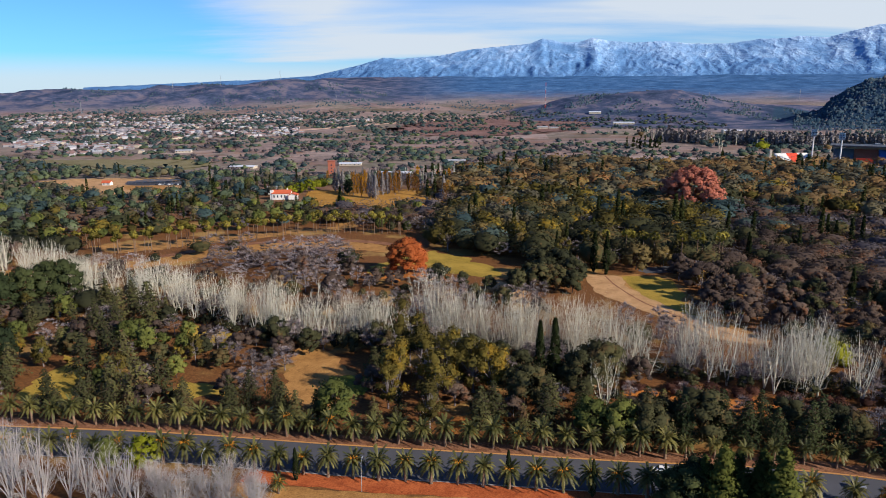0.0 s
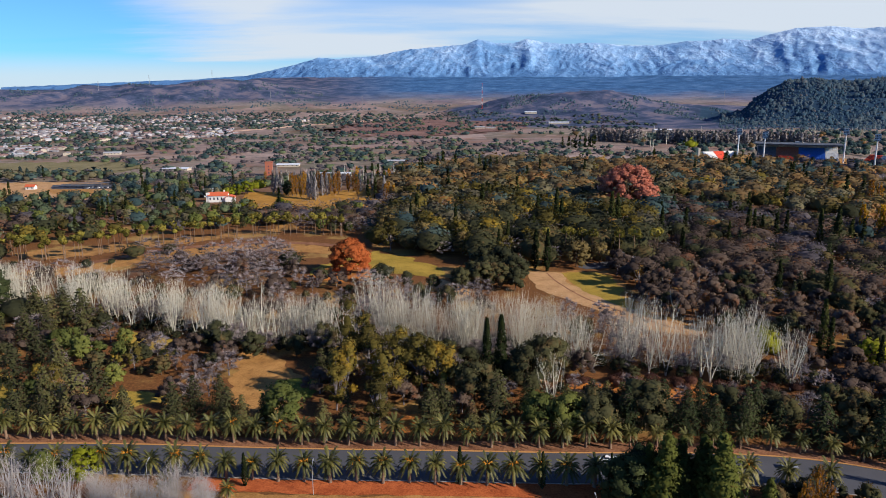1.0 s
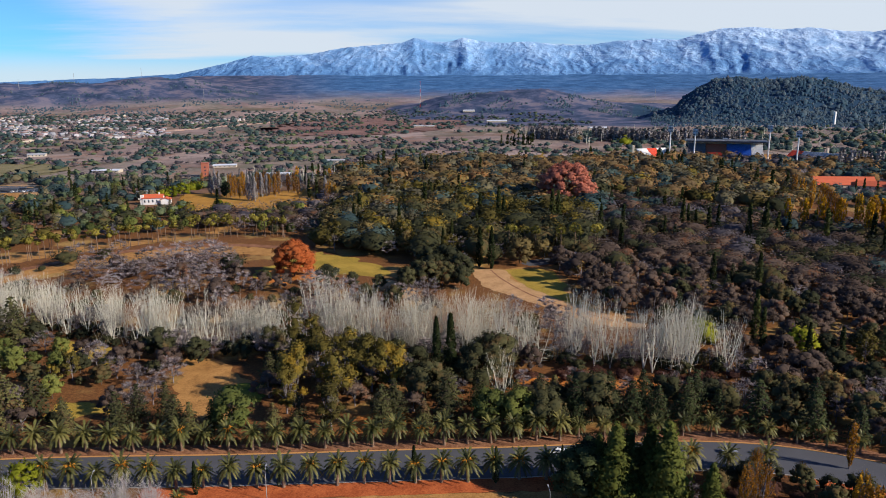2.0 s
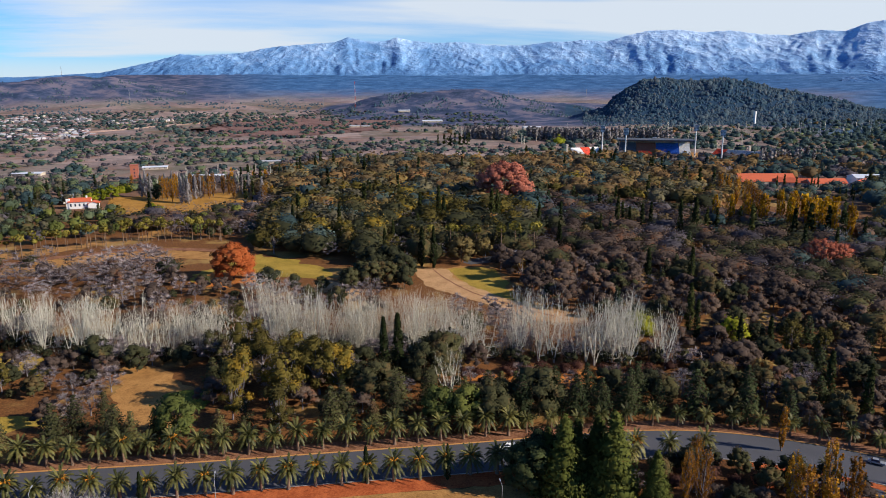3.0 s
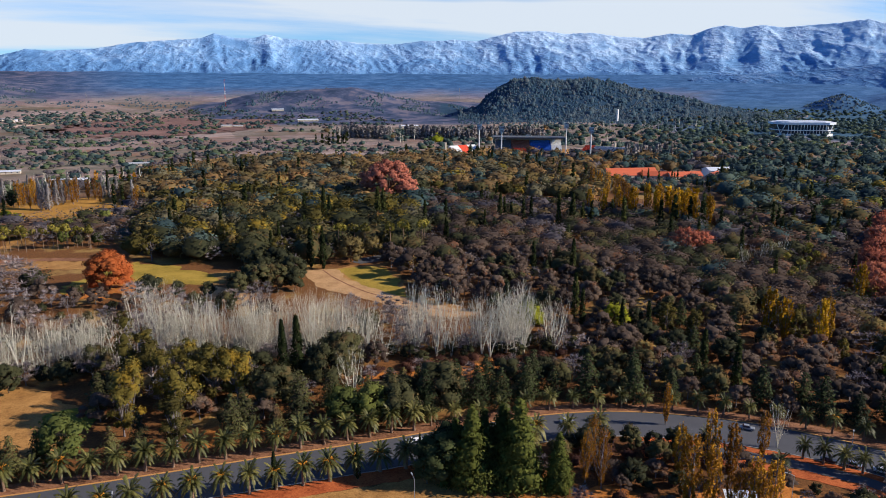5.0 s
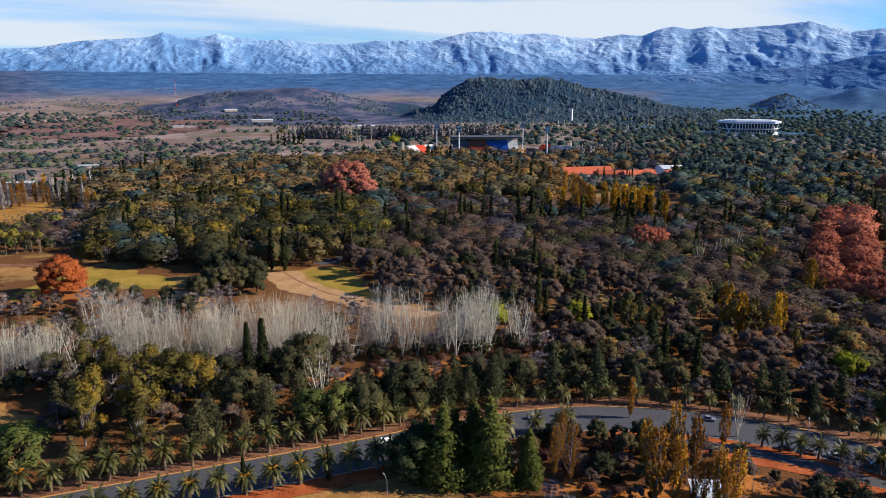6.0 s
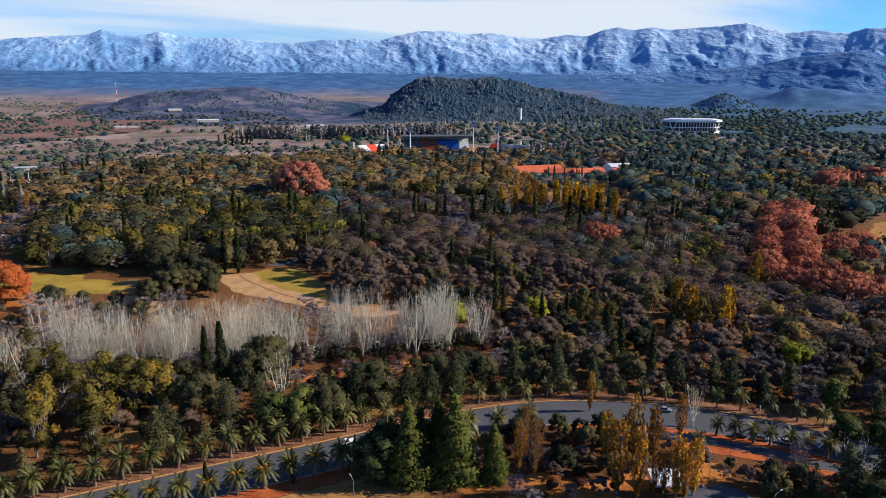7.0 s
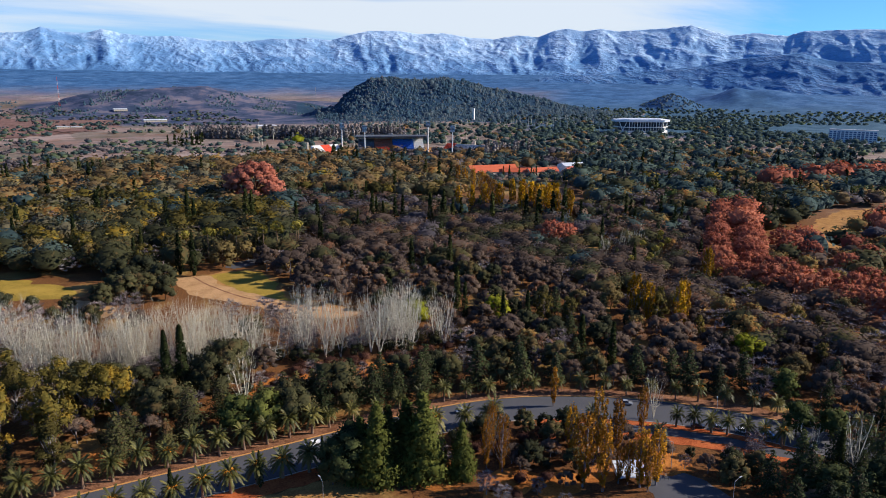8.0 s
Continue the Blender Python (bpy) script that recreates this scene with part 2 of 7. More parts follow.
def tube(points, radii, sides=3):
    """A tapering limb along points; a radius of nought closes it to a tip."""
    p = np.asarray(points, float)
    n = len(p)
    d = np.gradient(p, axis=0)
    d /= np.linalg.norm(d, axis=1, keepdims=True) + 1e-9
    ref = np.where(np.abs(d[:, 2:3]) > 0.9, np.array([[1.0, 0, 0]]), np.array([[0, 0, 1.0]]))
    u = np.cross(d, ref)
    u /= np.linalg.norm(u, axis=1, keepdims=True) + 1e-9
    v = np.cross(d, u)
    a = np.linspace(0, 2 * np.pi, sides, endpoint=False)
    ring = u[:, None, :] * np.cos(a)[None, :, None] + v[:, None, :] * np.sin(a)[None, :, None]
    verts = (p[:, None, :] + ring * np.asarray(radii, float)[:, None, None]).reshape(-1, 3)
    i = np.arange(n - 1)[:, None] * sides
    j = np.arange(sides)[None, :]
    k = (j + 1) % sides
    quads = np.stack([i + j, i + k, i + sides + k, i + sides + j], -1).reshape(-1, 4)
    return verts, np.concatenate([quads[:, [0, 1, 2]], quads[:, [0, 2, 3]]])


def spikes(a, b, r):
    """Thin folded twigs from the places a to the tips b."""
    a, b = np.asarray(a, float), np.asarray(b, float)
    d = unit(b - a)
    u = unit(np.cross(d, np.where(np.abs(d[:, 2:3]) > 0.9, np.array([[1.0, 0, 0]]), np.array([[0, 0, 1.0]]))))
    v = np.cross(d, u)
    r = np.asarray(r, float).reshape(-1, 1)
    verts = np.stack([a + u * r, a + v * r * 1.1, a - u * r, b], 1).reshape(-1, 3)
    i = np.arange(len(a))[:, None] * 4
    return verts, np.concatenate([i + [0, 1, 3], i + [1, 2, 3]])


def unit(v):
    return v / (np.linalg.norm(v, axis=-1, keepdims=True) + 1e-9)


def leaf_cloud(rng, at, out, size, stretch=0.8, loose=0.6):
    """A small spray of leaves at each place, turned partly outward and lit as part of the crown."""
    n = len(at)
    face = unit(out + rng.normal(0, loose, (n, 3)))
    u = unit(np.cross(face, rng.normal(0, 1, (n, 3))))
    v = np.cross(face, u)
    s = size * rng.uniform(0.6, 1.35, (n, 1))
    verts = np.stack([at + u * s * 1.15, at - u * s * 0.55 + v * s * stretch, at - u * s * 0.5 - v * s * stretch], 1)
    flip = ((np.cross(verts[:, 1] - verts[:, 0], verts[:, 2] - verts[:, 0]) * out).sum(1) < 0)
    verts[flip] = verts[flip][:, [0, 2, 1]]
    normals = np.repeat(unit(out + rng.normal(0, 0.22, (n, 3))), 3, axis=0)
    return verts.reshape(-1, 3), np.arange(n * 3).reshape(-1, 3), normals


def sphere_points(rng, n):
    return unit(rng.normal(0, 1, (n, 3)))


# ---- trees: each maker gives (limbs, crown) of a tree one metre high, to be scaled ----
def lobes_round(rng, count, low=0.06, wide=0.45, lobe=0.19):
    """Lobes spread over a domed crown that reaches nearly to the ground."""
    i = np.arange(count)
    z = 1 - 1.8 * (i + rng.uniform(0.2, 0.8, count)) / count
    a = i * 2.4 + rng.normal(0, 0.35, count)
    rad = np.where(z > 0, np.sqrt(1 - z ** 2), np.sqrt(1 - 0.5 * z ** 2)) * (wide - lobe * 0.7) * rng.uniform(0.75, 1.12, count)
    c = np.stack([np.cos(a) * rad, np.sin(a) * rad, (1 + low) / 2 + z * ((1 - low) / 2 - lobe * 0.55) * rng.uniform(0.88, 1.04, count)], 1)
    r = lobe * rng.uniform(0.75, 1.25, (count, 1)) * np.array([[1, 1, 0.85]])
    return c, r


def ball(fine):
    bm = bmesh.new()
    bmesh.ops.create_icosphere(bm, subdivisions=fine, radius=1.0)
    shape = np.array([v.co[:] for v in bm.verts]), np.array([[v.index for v in f.verts] for f in bm.faces])
    bm.free()
    return shape


BALLS = {1: ball(1), 2: ball(2)}


def masses(rng, centres, radii, tight=0.72):
    """The dense inside of each bough's foliage, hidden under the leaves."""
    v, f = BALLS[1]
    pieces = []
    for c, r in zip(centres, radii):
        rough = rng.uniform(0.75, 1.1, (len(v), 1))
        at = c + (v * r * tight) * rough
        whole = unit((at - [0, 0, 0.40]) * [1, 1, 0.9])
        pieces.append((at, f, unit(v * 0.8 + whole * 0.6 + [0, 0, 0.25])))
    return join(pieces)


def crown_of(rng, centres, radii, n, size, loose=0.55, tight=0.72):
    pick = rng.integers(0, len(centres), n)
    d = sphere_points(rng, n)
    d[:, 2] = np.where(d[:, 2] < -0.4, -d[:, 2] * 0.6, d[:, 2])
    depth = rng.uniform(0.74, 1.14, (n, 1))
    at = centres[pick] + d * radii[pick] * depth
    whole = unit((at - [0, 0, 0.42]) * [1, 1, 0.9])
    leaves = leaf_cloud(rng, at, unit(d * 0.75 + whole * 0.7 + [0, 0, 0.3]), size, loose=loose)
    return join([masses(rng, centres, radii, tight), leaves])


def canopy(rng, n, size, wide, low, loose=0.5):
    """A crown seen from afar: one uneven billowing body under its leaves."""
    waves = rng.normal(0, 1, (9, 3)) * np.array([[3.2]] * 4 + [[8.0]] * 5)
    shift, force = rng.uniform(0, 6.283, 9), np.array([0.075] * 4 + [0.075] * 5)
    half, up = (1 - low) / 2, 1.2 if low < -0.5 else 0.45      # deep in a wood only the tops show

    def swell(d):
        return 1 + (np.cos(d @ waves.T + shift) * force).sum(1, keepdims=True)

    v, f = BALLS[1 if n < 20 else 2]
    body = v * swell(v) * [wide, wide, half] * (0.86 if low < -0.5 else 0.74) + [0, 0, low + half]
    d = sphere_points(rng, n)
    d[:, 2] = np.where(d[:, 2] < -0.3, -d[:, 2], d[:, 2])
    at = d * swell(d) * rng.uniform(0.76, 1.08, (n, 1)) * [wide, wide, half] + [0, 0, low + half]
    return join([(body, f, unit(v + [0, 0, up])), leaf_cloud(rng, at, unit(d + [0, 0, up]), size, loose=loose)])


def limbs_to(rng, centres, trunk_r=0.018, fork=0.28, count=5):
    pieces = [tube([(0, 0, -0.02), (0.005, 0, fork * 0.6), (0, 0.006, fork), (0.0, 0.0, 0.62)], [trunk_r * 1.25, trunk_r, trunk_r * 0.85, trunk_r * 0.3], 5)]
    for c in centres[:count]:
        z = rng.uniform(fork * 0.7, fork * 1.4)
        a = np.array([0, 0, z])
        pieces.append(tube([a, a + (c - a) * [0.5, 0.5, 0.38], c], [trunk_r * 0.5, trunk_r * 0.33, trunk_r * 0.1], 3))
    return join(pieces)


def tree_round(seed, n, size, low=0.05, wide=0.45, lobe=0.18, count=20, tight=0.72):
    rng = np.random.default_rng(seed)
    c, r = lobes_round(rng, count, low, wide, lobe)
    return limbs_to(rng, c), crown_of(rng, c, r, n, size, tight=tight) if n > 300 else canopy(rng, n, size, wide * 1.15, low)


def tree_umbrella(seed, n, size):
    """A low spreading crown of many small cushions over forking limbs."""
    rng = np.random.default_rng(seed)
    count = 26 if n > 700 else 18
    big = (26 / count) ** 0.4
    a, q = rng.uniform(0, 6.283, count), np.sqrt(rng.random(count))
    c = np.stack([np.cos(a) * q * 0.52, np.sin(a) * q * 0.52, 0.84 - 0.55 * q ** 2.2 + rng.normal(0, 0.04, count)], 1)
    r = rng.uniform(0.12, 0.20, (count, 1)) * np.array([[1, 1, 0.75]]) * big
    return limbs_to(rng, c, 0.02, 0.22, 6), crown_of(rng, c, r, n, size, 0.45, 0.84) if n > 300 else canopy(rng, n, size, 0.66, 0.12, 0.4)


def tree_column(seed, n, size, wide=0.09, low=0.03, power=0.6, loose=0.55):
    """A narrow spire of upright sprays."""
    rng = np.random.default_rng(seed)
    z = low + (1 - low) * rng.random(n) ** 0.9
    s = (z - low) / (1 - low)
    rad = wide * np.minimum(1, (s * 5) ** 0.6) * (1 - s) ** power + 0.006
    a = rng.uniform(0, 6.283, n)
    bump = 1 + 0.22 * np.sin(a * 3 + z * 23) + 0.16 * np.sin(a * 5 - z * 41)
    rad = rad * bump * rng.uniform(0.72, 1.05, n)
    out = np.stack([np.cos(a), np.sin(a), np.full(n, 0.5)], 1)
    at = np.stack([np.cos(a) * rad, np.sin(a) * rad, z], 1)
    return tube([(0, 0, -0.02), (0, 0, 0.5), (0, 0, 0.93)], [0.02, 0.014, 0.003], 5), leaf_cloud(rng, at, unit(out), size, 0.6, loose)


def tree_cone(seed, n, size, wide=0.18, low=0.02):
    """A feathery cone of billowing sprays."""
    rng = np.random.default_rng(seed)
    count = 46
    s = (np.arange(count) + rng.random(count)) / count
    a = np.arange(count) * 2.4 + rng.normal(0, 0.35, count)
    rad = wide * (1 - s) ** 0.88
    c = np.stack([np.cos(a) * rad * 0.72, np.sin(a) * rad * 0.72, low + (1 - low) * s * 0.97], 1)
    r = (0.035 + rad * 0.48)[:, None] * np.array([[1, 1, 0.85]]) * rng.uniform(0.8, 1.2, (count, 1))
    weight = r[:, 0] ** 1.6
    pick = rng.choice(count, n, p=weight / weight.sum())
    d = sphere_points(rng, n)
    at = c[pick] + d * r[pick] * rng.uniform(0.75, 1.15, (n, 1))
    return tube([(0, 0, -0.02), (0, 0, 0.5), (0, 0, 0.95)], [0.024, 0.015, 0.003], 6), join([masses(rng, c, r, 0.7), leaf_cloud(rng, at, unit(d * 0.7 + unit(at * [1, 1, 0.1]) * 0.6 + [0, 0, 0.3]), size, 0.6, 0.5)])


def tree_half_bare(seed, n, size, wide=0.13):
    """An upright autumn poplar that shows its boughs through thin leaves."""
    rng = np.random.default_rng(seed)
    trunk, boughs = tree_bare(seed, max(60, n // 12), spread=wide * 0.95, low=0.1)
    count = 90
    s = (np.arange(count) + 0.5) / count
    a = np.arange(count) * 2.4 + rng.normal(0, 0.3, count)
    rad = wide * (0.25 + 0.75 * np.sin(s * 2.7)) * rng.uniform(0.3, 1.1, count)
    c = np.stack([np.cos(a) * rad * 0.85, np.sin(a) * rad * 0.85, 0.10 + 0.80 * s], 1)
    r = rng.uniform(0.010, 0.022, (count, 1)) * np.array([[1, 1, 4.5]])
    d = rng.integers(0, count, n)
    q = sphere_points(rng, n)
    return join([trunk, boughs]), leaf_cloud(rng, c[d] + q * r[d] * rng.uniform(0.2, 1.2, (n, 1)), unit(q + [0, 0, 0.3]), size, loose=0.8)


def tree_cedar(seed, n, size, wide=0.34):
    """Flat drooping sprays in tiers round a straight trunk."""
    rng = np.random.default_rng(seed)
    limbs = [tube([(0, 0, -0.02), (0.01, 0, 0.45), (0, 0.005, 0.97)], [0.024, 0.016, 0.002], 6)]
    ats, outs, tiers = [], [], 13
    share = n // (tiers * 7)
    for i in range(tiers):
        s = (i + 0.35) / tiers
        reach = wide * (1 - s) ** 0.75 * rng.uniform(0.8, 1.1) + 0.03
        z0 = 0.10 + 0.88 * s
        turn = rng.uniform(0, 6.283)
        boughs = 7 if s < 0.75 else 5
        for k in range(boughs):
            a = turn + k * 6.283 / boughs + rng.normal(0, 0.18)
            long = reach * rng.uniform(0.7, 1.15)
            m = max(3, int(share * (0.4 + 1.5 * (1 - s))))
            q = rng.random(m) ** 0.7
            side = rng.normal(0, 0.16, m) * (0.35 + q) * long
            drop = -0.16 * q ** 1.6 * long + 0.10 * q * long
            d = np.array([math.cos(a), math.sin(a)])
            at = np.stack([d[0] * q * long - d[1] * side, d[1] * q * long + d[0] * side, z0 + drop + rng.normal(0, 0.006, m)], 1)
            ats.append(at)
            outs.append(np.tile([d[0] * 0.7, d[1] * 0.7, 0.8], (m, 1)))
            if s < 0.8:
                limbs.append(tube([(0, 0, z0), (d[0] * long * 0.6, d[1] * long * 0.6, z0 + 0.02), (d[0] * long, d[1] * long, z0 - 0.05 * long)], [0.006, 0.004, 0.001], 3))
    return join(limbs), leaf_cloud(rng, np.concatenate(ats), unit(np.concatenate(outs)), size, 0.55, 0.38)


def tree_bare(seed, twigs, lean=0.42, spread=0.17, thick=1.0, low=0.12, stems=1, fine=7, sag=0.38):
    """A leafless tree: one or several trunks, steep boughs, and twigs on them."""
    rng = np.random.default_rng(seed)
    trunks, pieces, ends = [], [], []
    for k in range(stems):
        trunk_r = 0.012 * thick * (1.0 if stems == 1 else 0.75)
        tip = np.array([rng.normal(0, 0.03), rng.normal(0, 0.03), 1.0 if k == 0 else rng.uniform(0.72, 0.98)])
        if stems > 1:
            t = 6.283 * k / stems + rng.normal(0, 0.3)
            tip[:2] = np.array([math.cos(t), math.sin(t)]) * rng.uniform(0.08, 0.24)
        knee = tip * [0.45, 0.45, 0.42] + [rng.normal(0, 0.012), rng.normal(0, 0.012), 0]
        trunks.append(tube([(0, 0, -0.02), knee * [0.4, 0.4, 0.5], knee, (knee + tip) / 2, tip], np.array([1.3, 1.05, 0.8, 0.45, 0.05]) * trunk_r, 5))
        boughs = max(5, twigs // 8 // stems)
        for i in range(boughs):
            s = (i + rng.random()) / boughs
            z = low + (0.86 - low) * s
            b0 = knee * (z / 0.42) if z < knee[2] else knee + (tip - knee) * (z - knee[2]) / max(0.05, tip[2] - knee[2])
            b0[2] = min(b0[2], tip[2] * 0.95)
            a = i * 2.4 + rng.normal(0, 0.4)
            reach = spread * (1.15 - 0.8 * s) * rng.uniform(0.55, 1.25)
            rise = min(reach * rng.uniform(1.1, 2.4) / max(lean, 0.15) * 0.42, max(0.04, 1.0 - b0[2]))
            d = np.array([math.cos(a), math.sin(a), 0])
            b1 = b0 + d * reach * (0.62 if sag > 0.2 else 0.80) + [0, 0, rise * sag]
            b2 = b0 + d * reach + [rng.normal(0, 0.012), rng.normal(0, 0.012), rise]
            r0 = trunk_r * (0.48 - 0.25 * s)
            pieces.append(tube([b0, b1, b2], [r0, r0 * 0.62, r0 * 0.12], 3))
            for j in range(fine):
                q = rng.uniform(0.2, 1.0)
                p0 = b0 + (b1 - b0) * min(1, q * 2) if q < 0.5 else b1 + (b2 - b1) * (q * 2 - 1)
                t = a + rng.normal(0, 1.2)
                long = rng.uniform(0.06, 0.20)
                p1 = p0 + np.array([math.cos(t) * long * lean, math.sin(t) * long * lean, long * rng.uniform(0.55, 1.1)])
                ends.append((p0, p1, r0 * 0.34))
    p0, p1, r = zip(*ends)
    return join(trunks), join(pieces + [spikes(p0, p1, r)])


def tree_shrubby(seed, twigs, leaves=0, size=0.05):
    """A rounded leafless crown, twiggy all over."""
    rng = np.random.default_rng(seed)
    c, r = lobes_round(rng, 18, 0.08, 0.52, 0.2)
    limbs = limbs_to(rng, c, 0.022, 0.2, 14)
    ends = []
    for i in range(twigs):
        k = rng.integers(0, len(c))
        d = sphere_points(rng, 1)[0]
        d[2] = abs(d[2]) * 0.9 + 0.1
        p0 = c[k] + d * r[k] * 0.1
        p1 = c[k] + d * r[k] * rng.uniform(0.7, 1.15) + rng.normal(0, 0.015, 3)
        ends.append((p0, p1))
    return limbs, spikes(*zip(*ends), np.full(twigs, 0.0065 if twigs > 500 else 0.011))


def tree_ragged(seed, n, size):
    """A tall tree with hanging, separate masses of foliage and bare limbs between."""
    rng = np.random.default_rng(seed)
    count = 17 if n > 300 else 9
    z = np.sort(rng.uniform(0.22, 0.93, count))
    a = np.arange(count) * 2.4 + rng.normal(0, 0.5, count)
    rad = 0.27 * np.sin(np.clip((z - 0.05) / 0.98, 0, 1) * math.pi) ** 0.6 * rng.uniform(0.35, 1.1, count)
    c = np.stack([np.cos(a) * rad, np.sin(a) * rad, z], 1)
    r = rng.uniform(0.07, 0.135, (count, 1)) * np.array([[1, 1, 1.15]]) * (17 / count) ** 0.35
    limbs = [limbs_to(rng, c, 0.02, 0.25, count)]
    for i in range(40):
        p = c[i % count]
        limbs.append(tube([p, p + [rng.normal(0, 0.08), rng.normal(0, 0.08), -rng.uniform(0.03, 0.16)]], [0.004, 0.001], 3))
    return join(limbs), crown_of(rng, c, r, n, size, 0.6, 0.62) if n > 300 else canopy(rng, n, size, 0.40, 0.08, 0.6)


def fan_palm(seed, n=34, size=0.05):
    """A slim tall trunk with a small round head of fans and a skirt of dry ones."""
    rng = np.random.default_rng(seed)
    d = sphere_points(rng, n)
    at = np.array([0, 0, 0.90]) + d * [0.15, 0.15, 0.12]
    trunk = tube([(0, 0, -0.02), (0.01, 0, 0.4), (0, 0, 0.93)], [0.016, 0.012, 0.013], 5)
    return trunk, leaf_cloud(rng, at, d, size, 0.55, 0.4)


# ---- the lie of the land ----
def between(x, table):
    return np.interp(x, table[0::2], table[1::2])


RISE = (-180, 0.3, -45, 0.25, -20, 0.3, -13, 0.92, -5, 1.0, 50, 1.0, 56, 0.7, 75, 0.6, 180, 0.3)
WEST_HILLS = (-60, 40, -36, 64, -30.8, 72, -26.4, 70, -24.8, 87, -23.2, 82, -20.4, 92, -18.4, 93, -15.4, 78, -13.7, 62, -12, 46, -9.8, 24, -7.6, 0)
WOODED_HILL = (21.5, 0, 22.7, 14, 24, 34, 24.6, 60, 25.6, 88, 26.7, 104, 28.6, 116, 30.7, 110, 32.4, 117, 33.8, 102, 35.6, 87, 37.8, 72, 40, 56, 42.2, 38, 44.4, 25, 46.5, 12, 48, 0)
BROWN_HILL = (1, 0, 3.9, 20, 5.7, 46, 8.2, 58, 10, 67, 12, 71, 14, 70, 15.6, 62, 17.6, 44, 20, 28, 21.8, 20, 24, 0)
EAST_HILL = (51.5, 0, 53, 24, 54.5, 56, 56.4, 52, 58.3, 36, 62, 16, 68, 0)
RIDGE = (-30, 96, -17, 137, -13.7, 155, -11.9, 185, -10.2, 217, -8.3, 260, -7.1, 252, -4, 268, -1.8, 303, 1.5, 326, 3, 335, 4, 364, 5.3, 343, 6.7, 340, 7.8, 364, 9, 344,
         10.8, 331, 12.7, 337, 15.2, 318, 17.4, 314, 19.6, 335, 21.2, 335, 22, 345, 23.8, 332, 25.4, 367, 26.7, 389, 29, 393, 30.7, 375, 32.5, 382, 34.6, 357, 36.4, 348,
         38.1, 371, 39.8, 362, 41.1, 401, 42, 411, 43.2, 394, 44.5, 410, 45.8, 393, 49, 407, 51, 424, 52.2, 397, 53.7, 365, 55.4, 378, 57.5, 358, 58.5, 383, 62, 386, 70, 360, 95, 150)
SPUR = (40, 120, 42.1, 136, 46.4, 149, 49.6, 166, 52.4, 187, 54.3, 216, 55.4, 223, 57.2, 233, 58.3, 242, 59.4, 222, 60.8, 202, 63.5, 196, 80, 180, 95, 120)


def bump_noise(x, y, size):
    return noise.fractal(Vector((x / size, y / size, 0.3)), 0.9, 2.1, 5)


def height(x, y):
    """The ground's height: flat park, then a plain that rises to the mountains, with hills on it."""
    r, az = math.hypot(x, y), math.degrees(math.atan2(x, y))
    if r < 1500:
        return 0.0
    z = 150 * between(az, RISE) * min(1, max(0, (r - 2300) / 1900)) ** 1.3
    rough = 0
    for table, at, wide in ((WEST_HILLS, 3300, 330), (WOODED_HILL, 2150, 190), (BROWN_HILL, 2450, 210), (EAST_HILL, 3000, 230)):
        h = float(between(az, table))
        if h > 0 and abs(r - at) < wide * 3:
            g = h * math.exp(-((r - at) / wide) ** 2)
            z += g
            rough += g
    cx, cy = 2068, 1736
    z += 46 * max(0, 1 - math.hypot(x - cx, y - cy) / 110) ** 0.9
    if r > 2200 or rough > 0.5:
        z += bump_noise(x, y, 210) * (2 + min(rough, 40) * 0.16)
        if rough > 4:
            z += (noise.ridged_multi_fractal(Vector((x / 300, y / 300, 6.1)), 0.8, 2.2, 5, 1.0, 2.0) - 1.3) * min(rough, 45) * 0.24
    return z


def build_ground():
    steps = np.concatenate([np.arange(-44, 76, 0.3), np.arange(76, 316, 4.0)])
    rings = np.concatenate([[0], np.geomspace(30, 1400, 26), np.linspace(1450, 4000, 110), np.linspace(4080, 4950, 10)])
    verts, n = [], len(steps)
    for r in rings:
        for a in steps:
            x, y = r * math.sin(radians(a)), r * math.cos(radians(a))
            verts.append((x, y, height(x, y)))
    i, j = np.meshgrid(np.arange(len(rings) - 1), np.arange(n), indexing="ij")
    k = (j + 1) % n
    q = np.stack([i * n + j, (i + 1) * n + j, (i + 1) * n + k, i * n + k], -1).reshape(-1, 4)
    return np.array(verts), np.concatenate([q[:, [0, 2, 1]], q[:, [0, 3, 2]]])


